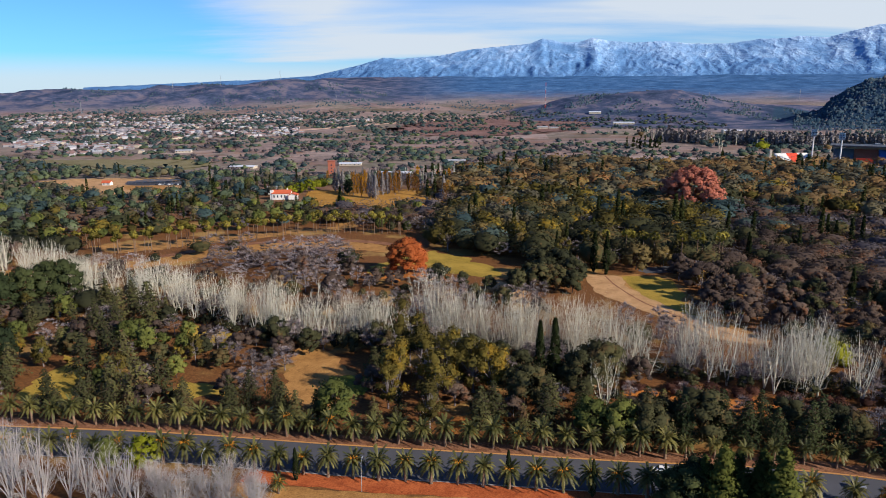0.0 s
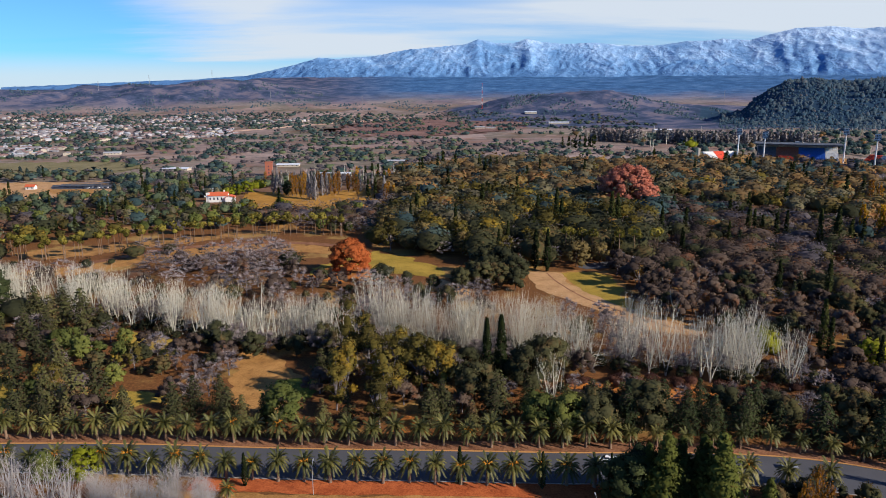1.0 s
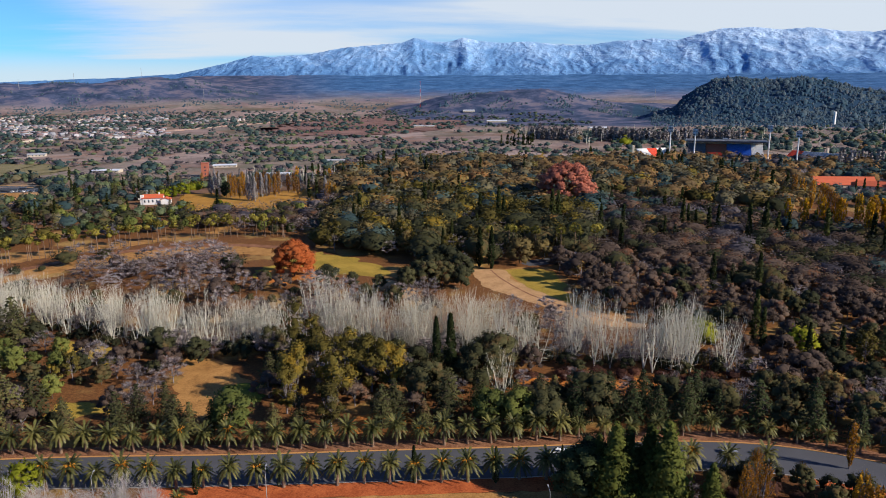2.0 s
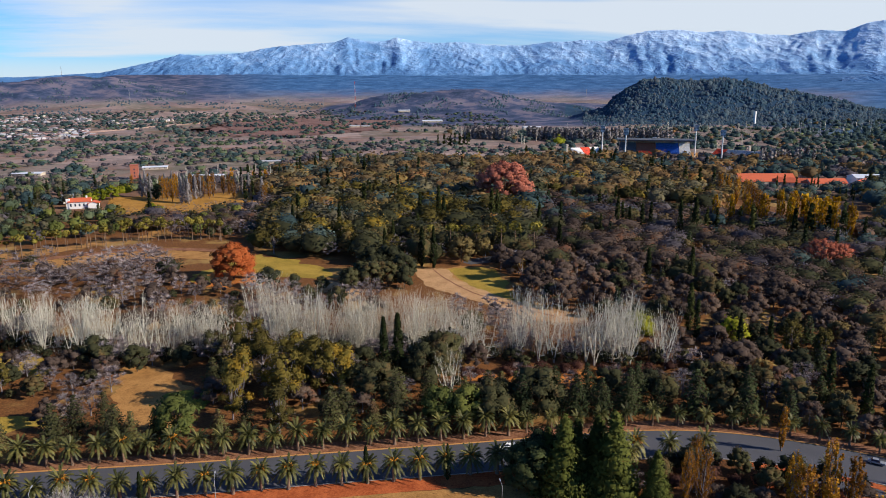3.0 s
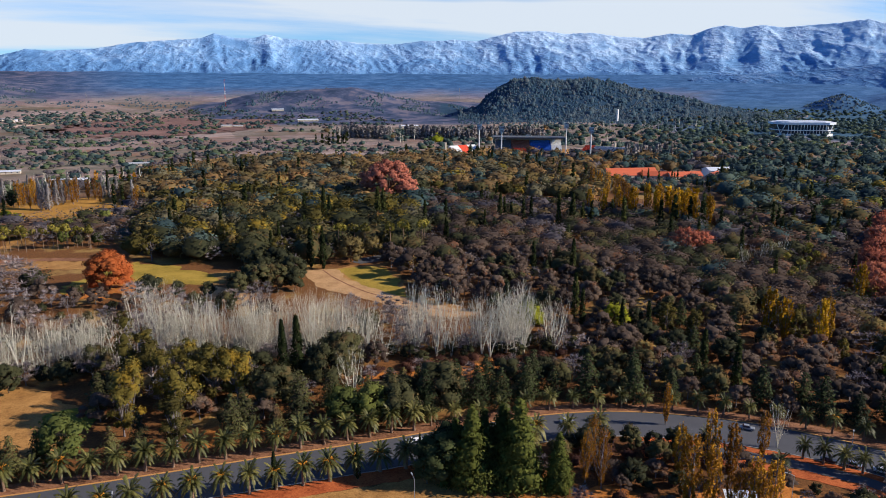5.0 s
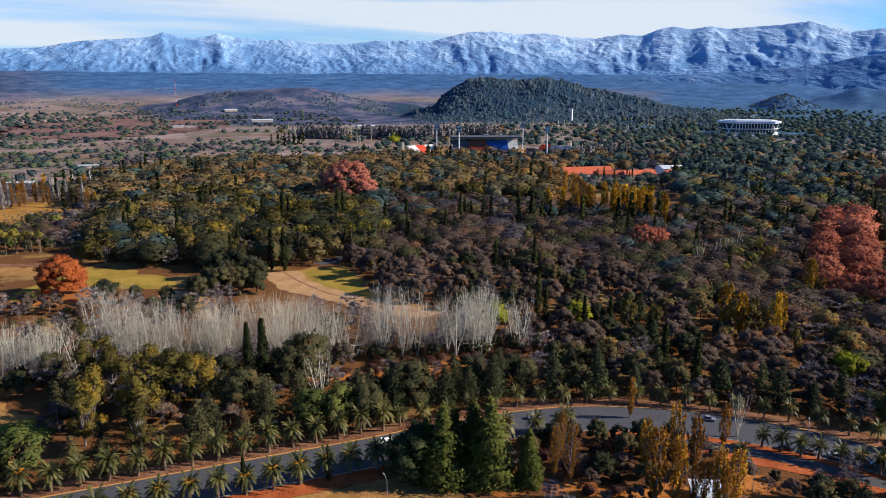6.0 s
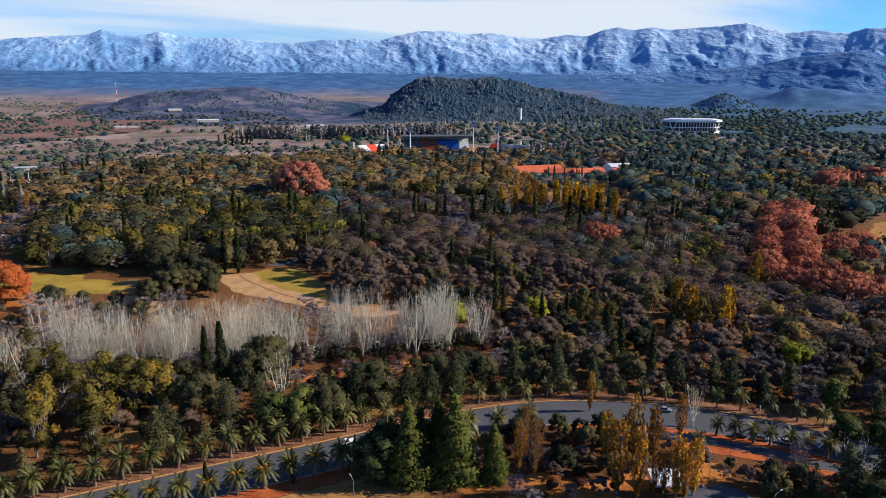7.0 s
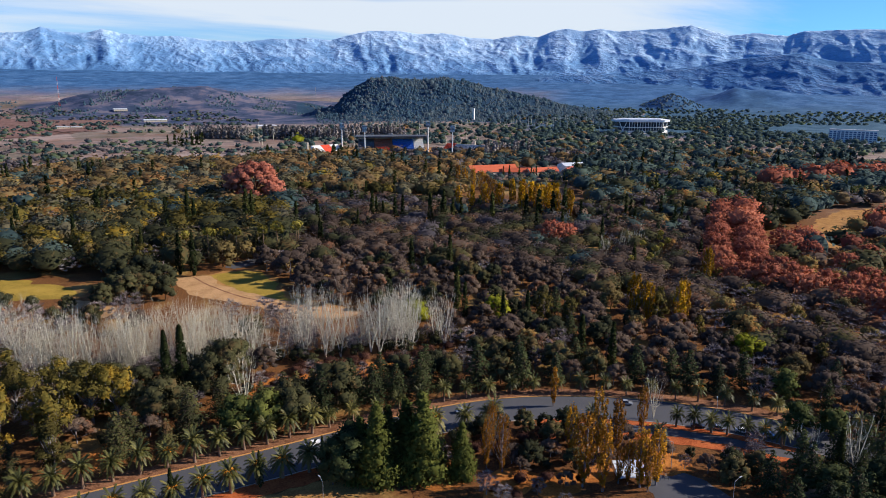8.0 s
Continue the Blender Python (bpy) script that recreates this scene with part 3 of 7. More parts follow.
def ground_material():
    m, n = material("park_and_plain")
    pos = n.add("ShaderNodeNewGeometry").outputs["Position"]
    fine = n.noise(pos, 0.9, 4.0, 0.7)
    patch = n.noise(pos, 0.035, 4.0)
    wide = n.noise(pos, 0.006, 4.0)
    litter = n.ramp(fine, (0.25, (0.07, 0.032, 0.014)), (0.5, (0.145, 0.062, 0.022)), (0.75, (0.26, 0.115, 0.036)))
    grass = n.ramp(fine, (0.25, (0.20, 0.115, 0.035)), (0.5, (0.31, 0.185, 0.06)), (0.8, (0.38, 0.25, 0.09)))
    near = n.mix(n.step(patch, 0.52, 0.66), litter, grass)
    scrub = n.ramp(n.noise(pos, 0.035, 8.0, 0.85), (0.38, (0.070, 0.070, 0.055)), (0.48, (0.225, 0.172, 0.145)), (0.62, (0.44, 0.310, 0.255)))
    soil = n.mix(n.step(wide, 0.45, 0.6), scrub, n.mix(n.step(n.noise(pos, 0.02, 5.0, 0.7), 0.4, 0.6), (0.09, 0.07, 0.045), (0.25, 0.125, 0.075)))
    lots = n.add("ShaderNodeTexVoronoi")
    lots.inputs["Scale"].default_value = 0.0075
    lots.inputs["Randomness"].default_value = 0.85
    n.link(pos, lots.inputs["Vector"])
    lot = n.add("ShaderNodeSeparateColor")
    n.link(lots.outputs["Color"], lot.inputs[0])
    fields = n.ramp(lot.outputs[0], (0.0, (0.12, 0.125, 0.085)), (0.3, (0.22, 0.160, 0.145)), (0.6, (0.31, 0.215, 0.190)), (0.85, (0.16, 0.160, 0.110)), (1.0, (0.38, 0.285, 0.255)))
    soil = n.mix(n.step(n.noise(pos, 0.03, 5.0, 0.7), 0.35, 0.62, 0.15, 0.75), soil, fields)
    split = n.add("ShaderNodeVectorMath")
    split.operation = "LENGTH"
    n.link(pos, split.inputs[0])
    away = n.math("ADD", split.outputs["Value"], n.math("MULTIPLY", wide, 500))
    # growth on the far plain, its colours blued with distance to stand for haze
    hazy_heath = n.ramp(n.noise(pos, 0.014, 6.0, 0.75), (0.38, (0.022, 0.075, 0.175)), (0.52, (0.044, 0.122, 0.265)), (0.66, (0.090, 0.185, 0.335)))
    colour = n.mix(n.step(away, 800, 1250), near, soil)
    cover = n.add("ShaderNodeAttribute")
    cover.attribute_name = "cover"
    hazy_heath_mask = n.math("MAXIMUM", n.step(away, 2900, 3700), n.step(n.math("MULTIPLY", cover.outputs["Fac"], -1.0), 0.1, 0.45))
    colour = n.mix(hazy_heath_mask, colour, hazy_heath)
    # nearer eastern growth, a darker haze blue
    hazy_moor = n.ramp(n.noise(pos, 0.016, 7.0, 0.78), (0.38, (0.022, 0.062, 0.100)), (0.52, (0.048, 0.108, 0.165)), (0.68, (0.098, 0.165, 0.215)))
    colour = n.mix(n.math("MULTIPLY", n.step(n.math("MULTIPLY", cover.outputs["Fac"], -1.0), 0.1, 0.45), n.step(away, 2500, 3300, 1.0, 0.0)), colour, hazy_moor)
    # hill scrub, with haze blue mixed into its browns
    hazy_maquis = n.ramp(n.noise(pos, 0.014, 5.0, 0.68), (0.40, (0.026, 0.044, 0.082)), (0.50, (0.058, 0.074, 0.132)), (0.60, (0.138, 0.124, 0.160)))
    colour = n.mix(n.step(cover.outputs["Fac"], 0.1, 0.45), colour, hazy_maquis)
    # ground below the hill trees, blued for haze to match them
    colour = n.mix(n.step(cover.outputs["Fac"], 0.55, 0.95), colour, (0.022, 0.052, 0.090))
    finish(n, colour, 0.95, bump=fine, bump_size=0.25, spec=0.1)
    return m


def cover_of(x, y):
    """What grows there, and so which haze tint it gets: 1 on the wooded hill, up to 0.5 on scrubby hills and the
    eastern heathland, else 0.
    """
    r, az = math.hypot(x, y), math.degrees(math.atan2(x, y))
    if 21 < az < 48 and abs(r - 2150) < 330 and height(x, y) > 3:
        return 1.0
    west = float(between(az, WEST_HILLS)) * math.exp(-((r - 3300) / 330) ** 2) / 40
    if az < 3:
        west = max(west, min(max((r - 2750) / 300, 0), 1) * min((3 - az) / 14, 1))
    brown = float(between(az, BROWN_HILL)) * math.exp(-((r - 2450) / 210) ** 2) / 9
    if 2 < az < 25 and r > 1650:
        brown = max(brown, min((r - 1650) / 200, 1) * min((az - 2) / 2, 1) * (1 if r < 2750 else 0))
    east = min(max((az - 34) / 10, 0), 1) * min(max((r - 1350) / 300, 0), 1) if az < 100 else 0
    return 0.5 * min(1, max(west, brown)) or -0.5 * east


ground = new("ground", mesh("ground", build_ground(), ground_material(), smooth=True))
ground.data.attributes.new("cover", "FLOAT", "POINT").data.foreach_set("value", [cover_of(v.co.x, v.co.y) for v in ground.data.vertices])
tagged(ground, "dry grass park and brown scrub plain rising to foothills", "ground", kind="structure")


SNOWLINE = (-30, 2.2, -15, 1.7, -10, 1.0, 0, 0.72, 10, 0.60, 20, 0.40, 30, 0.22, 46, 0.10, 52, 0.20, 58, 0.34, 70, 0.5)


def build_slope(crest, lowest, highest, near, deep, rows, step, relief, foot_of):
    """A mountainside: branching spurs and gullies that run down from the crest to the plain."""
    steps = np.arange(lowest, highest, step)
    verts, snow = [], []
    for k in range(rows):
        s = k / (rows - 1)
        up = min(1.0, s / 0.82)
        hold = math.sin(min(1.0, up * 1.06) * math.pi) ** 0.6 if up < 0.94 else 0.12
        for a in steps:
            top, foot = float(between(a, crest)), foot_of(a)
            lean = noise.noise(Vector((a / 5.5, s * 1.1, 8.8))) * 2.2
            ribs = noise.ridged_multi_fractal(Vector((a * 0.50 + lean * 1.2 + s * 1.3, s * 2.9, 1.7)), 0.75, 2.15, 6, 1.0, 2.0) - 1.25
            gully = noise.ridged_multi_fractal(Vector((a * 1.5 - lean - s * 2.4, s * 8.0, 5.1)), 0.7, 2.2, 4, 1.0, 2.0) - 1.25
            spur = noise.fractal(Vector((a / 3.1, s * 1.3, 4.2)), 0.8, 2.0, 3)
            body = max(0.0, up ** 1.12 + spur * 0.22 * up * (1 - up))
            r = near + deep * s - (ribs * 9 + gully * 3) * hold * relief
            z = foot + (top - foot) * body + (ribs * 5.5 + gully * 2.2) * hold * relief + gully * 1.8 * up
            if s > 0.82:
                z -= ((s - 0.82) / 0.18) ** 1.4 * 120
            verts.append((r * math.sin(radians(a)), r * math.cos(radians(a)), z))
            snow.append(up * 1.2 - float(between(a, SNOWLINE)) + spur * 0.3 - ribs * 0.10 - gully * 0.16)
    n = len(steps)
    i, j = np.meshgrid(np.arange(rows - 1), np.arange(n - 1), indexing="ij")
    q = np.stack([i * n + j, (i + 1) * n + j, (i + 1) * n + j + 1, i * n + j + 1], -1).reshape(-1, 4)
    return (np.array(verts), np.concatenate([q[:, [0, 2, 1]], q[:, [0, 3, 2]]])), snow


def range_material(name, snowy):
    m, n = material(name)
    geo = n.add("ShaderNodeNewGeometry")
    pos = geo.outputs["Position"]
    squash = n.add("ShaderNodeMapping")
    squash.inputs["Scale"].default_value = (1.0, 0.45, 1.5)
    n.link(pos, squash.inputs[0])
    rough = n.noise(squash.outputs[0], 0.06, 8.0, 0.75)
    wide = n.noise(squash.outputs[0], 0.0045, 3.0)
    veins = n.add("ShaderNodeTexNoise")
    veins.noise_type = "RIDGED_MULTIFRACTAL"
    n.link(squash.outputs[0], veins.inputs["Vector"])
    for key, value in (("Scale", 0.0075), ("Detail", 9.0), ("Roughness", 0.58), ("Lacunarity", 2.15), ("Offset", 0.9), ("Gain", 2.0)):
        veins.inputs[key].default_value = value
    vein = veins.outputs["Fac"]
    relief = n.math("ADD", vein, n.math("MULTIPLY", rough, 0.3))
    if snowy:
        lie = n.add("ShaderNodeAttribute")
        lie.attribute_name = "snow"
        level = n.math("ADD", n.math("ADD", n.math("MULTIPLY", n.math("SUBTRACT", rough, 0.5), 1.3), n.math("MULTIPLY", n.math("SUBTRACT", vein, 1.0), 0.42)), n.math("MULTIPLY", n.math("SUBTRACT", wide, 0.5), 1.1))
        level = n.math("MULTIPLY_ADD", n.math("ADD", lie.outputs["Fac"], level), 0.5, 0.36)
        # the blue of distance haze is painted into both rock and snow
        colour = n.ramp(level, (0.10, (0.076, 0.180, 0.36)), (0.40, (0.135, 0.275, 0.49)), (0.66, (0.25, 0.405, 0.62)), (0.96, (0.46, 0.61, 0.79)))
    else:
        # bare slopes, tinted with the same haze blue
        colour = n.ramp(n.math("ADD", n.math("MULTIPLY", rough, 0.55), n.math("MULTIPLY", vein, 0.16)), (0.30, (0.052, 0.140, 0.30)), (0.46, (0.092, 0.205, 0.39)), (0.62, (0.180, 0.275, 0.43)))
    finish(n, colour, 0.9, bump=relief, bump_size=9.0, spec=0.05)
    return m


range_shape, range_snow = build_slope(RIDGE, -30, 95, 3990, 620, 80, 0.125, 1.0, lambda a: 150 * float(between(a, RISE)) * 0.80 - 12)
mountains = new("mountain_range", mesh("mountain_range", range_shape, range_material("hazy_snowy_rock", True), smooth=True))
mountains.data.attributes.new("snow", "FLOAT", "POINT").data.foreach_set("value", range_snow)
tagged(mountains, "long snow-dusted mountain range, tinted haze-blue, behind the plain", "mountains", kind="structure")


foothills = new("foothills", mesh("foothills", build_slope(SPUR, 40, 95, 3420, 420, 46, 0.16, 0.7, lambda a: 28.0)[0], range_material("hazy_bare_slopes", False), smooth=True))
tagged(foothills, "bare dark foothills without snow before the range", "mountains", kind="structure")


# ---- the avenue ----
def curve(points, step=3.0):
    """An even, rounded line through the corners given."""
    p = [Vector((*q, 0)) for q in points]
    p = [p[0] * 2 - p[1]] + p + [p[-1] * 2 - p[-2]]
    out = []
    for a, b, c, d in zip(p, p[1:], p[2:], p[3:]):
        count = max(2, int((c - b).length / step))
        for i in range(count):
            t = i / count
            out.append(0.5 * ((2 * b) + (c - a) * t + (2 * a - 5 * b + 4 * c - d) * t * t + (3 * b - a - 3 * c + d) * t ** 3))
    return out + [p[-2]]


def strip(line, d0, d1, z0, z1, wobble=0.0, seed=0):
    """A slab that runs along a line, from d0 to d1 metres to its left."""
    rng = np.random.default_rng(seed)
    bm = bmesh.new()
    rows = []
    for i, p in enumerate(line):
        t = (line[min(i + 1, len(line) - 1)] - line[max(i - 1, 0)]).normalized()
        left = Vector((-t.y, t.x, 0))
        e0, e1 = (d0 + rng.normal(0, wobble), d1 + rng.normal(0, wobble)) if wobble else (d0, d1)
        rows.append([bm.verts.new(p + left * d + Vector((0, 0, z))) for d, z in ((e0, z0), (e0, z1), (e1, z1), (e1, z0))])
    for a, b in zip(rows, rows[1:]):
        for k in range(3):
            bm.faces.new((a[k], b[k], b[k + 1], a[k + 1]))
    bm.faces.new(rows[0])
    bm.faces.new(rows[-1][::-1])
    bmesh.ops.recalc_face_normals(bm, faces=bm.faces)
    return bm


def asphalt_material():
    m, n = material("worn_asphalt")
    pos = n.add("ShaderNodeNewGeometry").outputs["Position"]
    fine, stain = n.noise(pos, 3.0, 5.0, 0.7), n.noise(pos, 0.12, 4.0)
    finish(n, n.mix(n.math("ADD", n.math("MULTIPLY", fine, 0.45), n.math("MULTIPLY", stain, 0.55)), (0.038, 0.040, 0.048), (0.105, 0.106, 0.120)), 0.85, bump=fine, bump_size=0.02)
    return m


def soil_material(name, dark, light, patch_scale=0.15):
    m, n = material(name)
    pos = n.add("ShaderNodeNewGeometry").outputs["Position"]
    fine, patch, tuft = n.noise(pos, 1.6, 5.0, 0.7), n.noise(pos, patch_scale, 5.0, 0.65), n.noise(pos, 0.55, 6.0, 0.75)
    base = n.mix(n.step(n.math("ADD", n.math("MULTIPLY", fine, 0.5), n.math("MULTIPLY", patch, 0.5)), 0.36, 0.62), dark, light)
    worn = n.mix(n.step(tuft, 0.54, 0.68, 0.0, 0.7), base, tuple(c * 0.55 for c in dark))
    finish(n, worn, 0.95, bump=fine, bump_size=0.12, spec=0.1)
    return m


ASPHALT = asphalt_material()
RED_SOIL = soil_material("red_soil", (0.26, 0.055, 0.018), (0.48, 0.13, 0.042))
TAN_SOIL = soil_material("tan_soil", (0.24, 0.115, 0.035), (0.44, 0.23, 0.075))
VERGE_SOIL = soil_material("pinkish_verge_soil", (0.13, 0.055, 0.028), (0.30, 0.145, 0.080))
LAWN = soil_material("patchy_lawn", (0.20, 0.145, 0.022), (0.42, 0.275, 0.052), 0.06)
GREEN_LAWN = soil_material("green_lawn", (0.07, 0.095, 0.015), (0.16, 0.175, 0.03), 0.2)
KERB = plain_material("ochre_painted_kerb", (0.62, 0.31, 0.09), (0.42, 0.20, 0.07), 0.8)
CONCRETE = plain_material("worn_concrete", (0.36, 0.33, 0.30), (0.22, 0.20, 0.18), 0.6)

KERB_LINE = curve([(-330, 204), (-200, 202), (-139, 200.5), (-88, 199), (-33, 194.5), (18, 191.5), (50, 189.5), (90, 188), (117, 184), (138, 176), (160, 162), (175, 148), (190, 128), (203, 100), (212, 60), (218, 0)])
WIDE = 16.4
tagged(part("road", strip(KERB_LINE, 0.0, -WIDE, -0.3, 0.04), ASPHALT), "grey worn asphalt avenue curving between palm rows", "road", kind="structure")
tagged(part("kerb", strip(KERB_LINE, 0.45, 0.0, -0.3, 0.20), KERB), "ochre painted kerb along the palm avenue", "kerb", kind="structure")
tagged(part("kerb", strip(KERB_LINE, -WIDE, -WIDE - 0.3, -0.3, 0.16), CONCRETE), "pale concrete kerb along the palm avenue", "kerb", kind="structure")
tagged(part("verge", strip(KERB_LINE, 6.2, 0.45, -0.3, 0.14, 0.25, 3), VERGE_SOIL), "bare pinkish soil verge under the palms", "verge", kind="structure")
SOUTH = [p for p in KERB_LINE if -56 < p.x < 66]
tagged(part("verge", strip(SOUTH, -WIDE - 0.3, -WIDE - 7.0, -0.3, 0.10, 0.3, 4), RED_SOIL), "brick-red soil verge beside the avenue", "verge", kind="structure")
tagged(part("path", strip([p for p in KERB_LINE if -75 < p.x < 75], -WIDE - 7.2, -WIDE - 17, -0.3, 0.06, 0.5, 5), TAN_SOIL), "pale tan earth path below the avenue", "path", kind="structure")
EAST = [p for p in KERB_LINE if 130 < p.x < 200 and p.y > 90]
tagged(part("verge", strip(EAST, -WIDE - 0.3, -WIDE - 3.2, -0.3, 0.08, 0.3, 6), RED_SOIL), "red soil strip with palms between road and lane", "verge", kind="structure")
tagged(part("lane", strip(EAST, -WIDE - 3.3, -WIDE - 8.3, -0.3, 0.05), ASPHALT), "narrow asphalt service lane with parked cars", "lane", kind="structure")
tagged(part("verge", strip(EAST, -WIDE - 8.4, -WIDE - 13, -0.3, 0.09, 0.4, 7), RED_SOIL), "red soil edge beside the service lane", "verge", kind="structure")


def sheet(name, points, z, mat, label, category, seed=0, ragged=1.0):
    """A flat patch of ground with an uneven rounded edge."""
    rng = np.random.default_rng(seed)
    line = curve(list(points) + [points[0]], 2.0)[:-1]
    bm = bmesh.new()
    ring = []
    for p in line:
        push = Vector((noise.fractal(Vector((p.x / 14, p.y / 14, seed)), 0.7, 2.0, 4), noise.fractal(Vector((p.x / 14, p.y / 14, seed + 7.7)), 0.7, 2.0, 4), 0)) * ragged * 5
        ring.append(bm.verts.new(p + push + Vector((rng.normal(0, 0.25), rng.normal(0, 0.25), z))))
    bm.faces.new(ring)
    bmesh.ops.triangulate(bm, faces=bm.faces)
    bmesh.ops.recalc_face_normals(bm, faces=bm.faces)
    if bm.faces[0:1] and bm.faces[:][0].normal.z < 0:
        bmesh.ops.reverse_faces(bm, faces=bm.faces)
    return tagged(part(name, bm, mat), label, category, kind="structure")


CLEARING = [(-66, 274), (-50, 268), (-36, 248), (-33, 236), (-38, 219), (-58, 226), (-66, 245)]
WEST_CLEARINGS = [[(-160, 262), (-153, 226), (-136, 218), (-139, 240)], [(-100, 236), (-80, 236), (-80, 226), (-100, 224)], [(-128, 300), (-94, 286), (-98, 272), (-120, 285)]]
LAWN_A = [(-26, 450), (12, 412), (14, 385), (-20, 396), (-48, 384), (-62, 404), (-40, 432)]
LAWN_B = [(80, 392), (108, 394), (114, 373), (111, 352), (112, 330), (117, 316), (130, 292), (118, 294), (98, 318), (87, 345)]
PATH_B = [(64, 394), (82, 392), (86, 368), (97, 338), (111, 316), (128, 290), (112, 290), (95, 310), (82, 335), (67, 358)]
TRACK_END = [(8, 374), (18, 378), (31, 357), (23, 345), (14, 358)]
LITTER_STRIP = [(56, 246), (100, 240), (136, 228), (126, 213), (90, 221), (58, 230)]
GOLF = [(-158, 640), (-140, 600), (-90, 602), (-36, 618), (-34, 668), (-48, 745), (-94, 712), (-170, 712)]
FIELD = [(-262, 452), (-211, 474), (-164, 498), (-119, 520), (-98, 540), (-90, 528), (-160, 478), (-225, 440)]
EAST_FIELD = [(440, 282), (480, 285), (590, 322), (640, 312), (615, 292), (500, 262), (490, 222), (470, 226)]
sheet("clearing", CLEARING, 0.05, TAN_SOIL, "dry tan grass clearing among the trees", "clearing", 1)
for i, spot in enumerate(WEST_CLEARINGS):
    sheet("clearing", spot, 0.05, LAWN, "dry grass clearing between conifers", "clearing", 10 + i)
sheet("lawn", [(-48, 246), (-36, 246), (-33, 232), (-45, 234)], 0.08, GREEN_LAWN, "small green lawn in the clearing", "lawn", 2, 0.5)
sheet("lawn", LAWN_A, 0.05, LAWN, "yellow-green lawn beside the rust-red tree", "lawn", 3)
sheet("lawn", LAWN_B, 0.05, TAN_SOIL, "dry tan grass slope beside the dirt track", "lawn", 4)
sheet("lawn", [(84, 391), (106, 393), (111, 372), (108, 350), (106, 330), (112, 314), (102, 322), (92, 345), (88, 368)], 0.07, LAWN, "yellow-green grass strip on the slope", "lawn", 14, 0.7)
PALE_TRACK = soil_material("pale_track_earth", (0.34, 0.19, 0.085), (0.52, 0.31, 0.15), 0.12)
sheet("dirt_track", PATH_B, 0.09, PALE_TRACK, "pale tan dirt track across the lawn", "track", 5, 0.35)
sheet("dirt_track", TRACK_END, 0.09, PALE_TRACK, "short end of the tan dirt track", "track", 15, 0.35)
tagged(part("rut", strip(curve([(76, 392), (79, 372), (88, 342), (103, 316), (121, 291)]), 0.5, -0.5, -0.2, 0.11, 0.15, 45), VERGE_SOIL), "dark wheel rut along the dirt track", "rut", kind="structure")
sheet("lane", [(100, 399), (122, 403), (140, 412), (140, 420), (116, 416), (98, 408)], 0.08, ASPHALT, "short grey lane between fan palms", "lane", 42, 0.2)
# brown litter, with the shade of the trees painted into it
SHADED_BROWN_LITTER = soil_material("shaded_brown_leaf_litter", (0.058, 0.026, 0.012), (0.175, 0.072, 0.024), 0.2)
LITTER = soil_material("orange_leaf_litter", (0.26, 0.085, 0.018), (0.50, 0.19, 0.045), 0.1)
sheet("leaf_litter", [(-58, 404), (-40, 412), (-18, 400), (-12, 386), (-30, 376), (-52, 382)], 0.10, LITTER, "fallen orange leaves under the rust-red tree", "leaf litter", 31)
sheet("leaf_litter", [(58, 240), (100, 238), (136, 226), (126, 211), (90, 219), (58, 228)], 0.06, LITTER, "orange-brown leaf litter below bare poplars", "leaf litter", 32)
sheet("leaf_litter", [(-4, 214), (14, 218), (18, 208), (0, 204)], 0.07, LITTER, "sunlit orange leaf litter among conifers", "leaf litter", 33)
sheet("leaf_litter", [(70, 152), (84, 164), (112, 166), (140, 150), (150, 132), (136, 112), (100, 104), (76, 124)], 0.06, SHADED_BROWN_LITTER, "orange-brown leaf litter round golden poplars, darkened like tree shade", "leaf litter", 34)
# brighter orange patches that stand for sunlight between the trees
for k, (x, y, r) in enumerate(((98, 137, 7), (108, 129, 6), (142, 122, 7), (92, 134, 5), (120, 128, 5), (84, 150, 6))):
    sheet("leaf_litter", [(x + r * math.cos(a) * 1.3, y + r * math.sin(a)) for a in (0, 1.05, 2.1, 3.14, 4.2, 5.2)], 0.09, LITTER, "orange leaf litter near golden poplars, brightened like sun patches", "leaf litter", 50 + k, 0.5)
sheet("leaf_litter", [(330, 128), (356, 140), (352, 198), (402, 258), (472, 318), (440, 330), (352, 272), (318, 232), (316, 160)], 0.06, soil_material("rosy_leaf_litter", (0.13, 0.055, 0.035), (0.32, 0.15, 0.085), 0.15), "fallen red-brown leaves under the plane trees", "leaf litter", 60)
sheet("golf_green", GOLF, 0.05, soil_material("golden_lawn_grass", (0.24, 0.12, 0.025), (0.46, 0.235, 0.05), 0.05), "golden-brown lawn between far trees", "lawn", 6)
sheet("field", FIELD, 0.05, TAN_SOIL, "bare tan field behind the fan palms", "field", 7)
sheet("field", EAST_FIELD, 0.05, TAN_SOIL, "bare tan field beside the red trees", "field", 8)
WEST_ROAD = curve([(-320, 380), (-227, 411), (-193, 431), (-162, 462), (-110, 478), (-77, 476), (-40, 462)])
tagged(part("road", strip(WEST_ROAD, 3.5, -3.5, -0.3, 0.12), VERGE_SOIL), "narrow dusty park road past the bare trees", "road", kind="structure")
tagged(part("verge", strip(WEST_ROAD, -3.6, -24, -0.3, 0.06, 1.5, 9), TAN_SOIL), "bare reddish earth beside the park road", "verge", kind="structure")


# ---- trees ----
def kind_of_tree(make, bark, leaf, label, category, most, crown="crown", name=None, group=""):
    return dict(make=make, bark=bark, leaf=leaf, label=label, category=category, most=most, crown=crown, name=name, group=group)


def sizes(maker, counts, spans, **more):
    """Five fineness steps of one maker."""
    return lambda seed, step: maker(seed, counts[step], spans[step], **more)


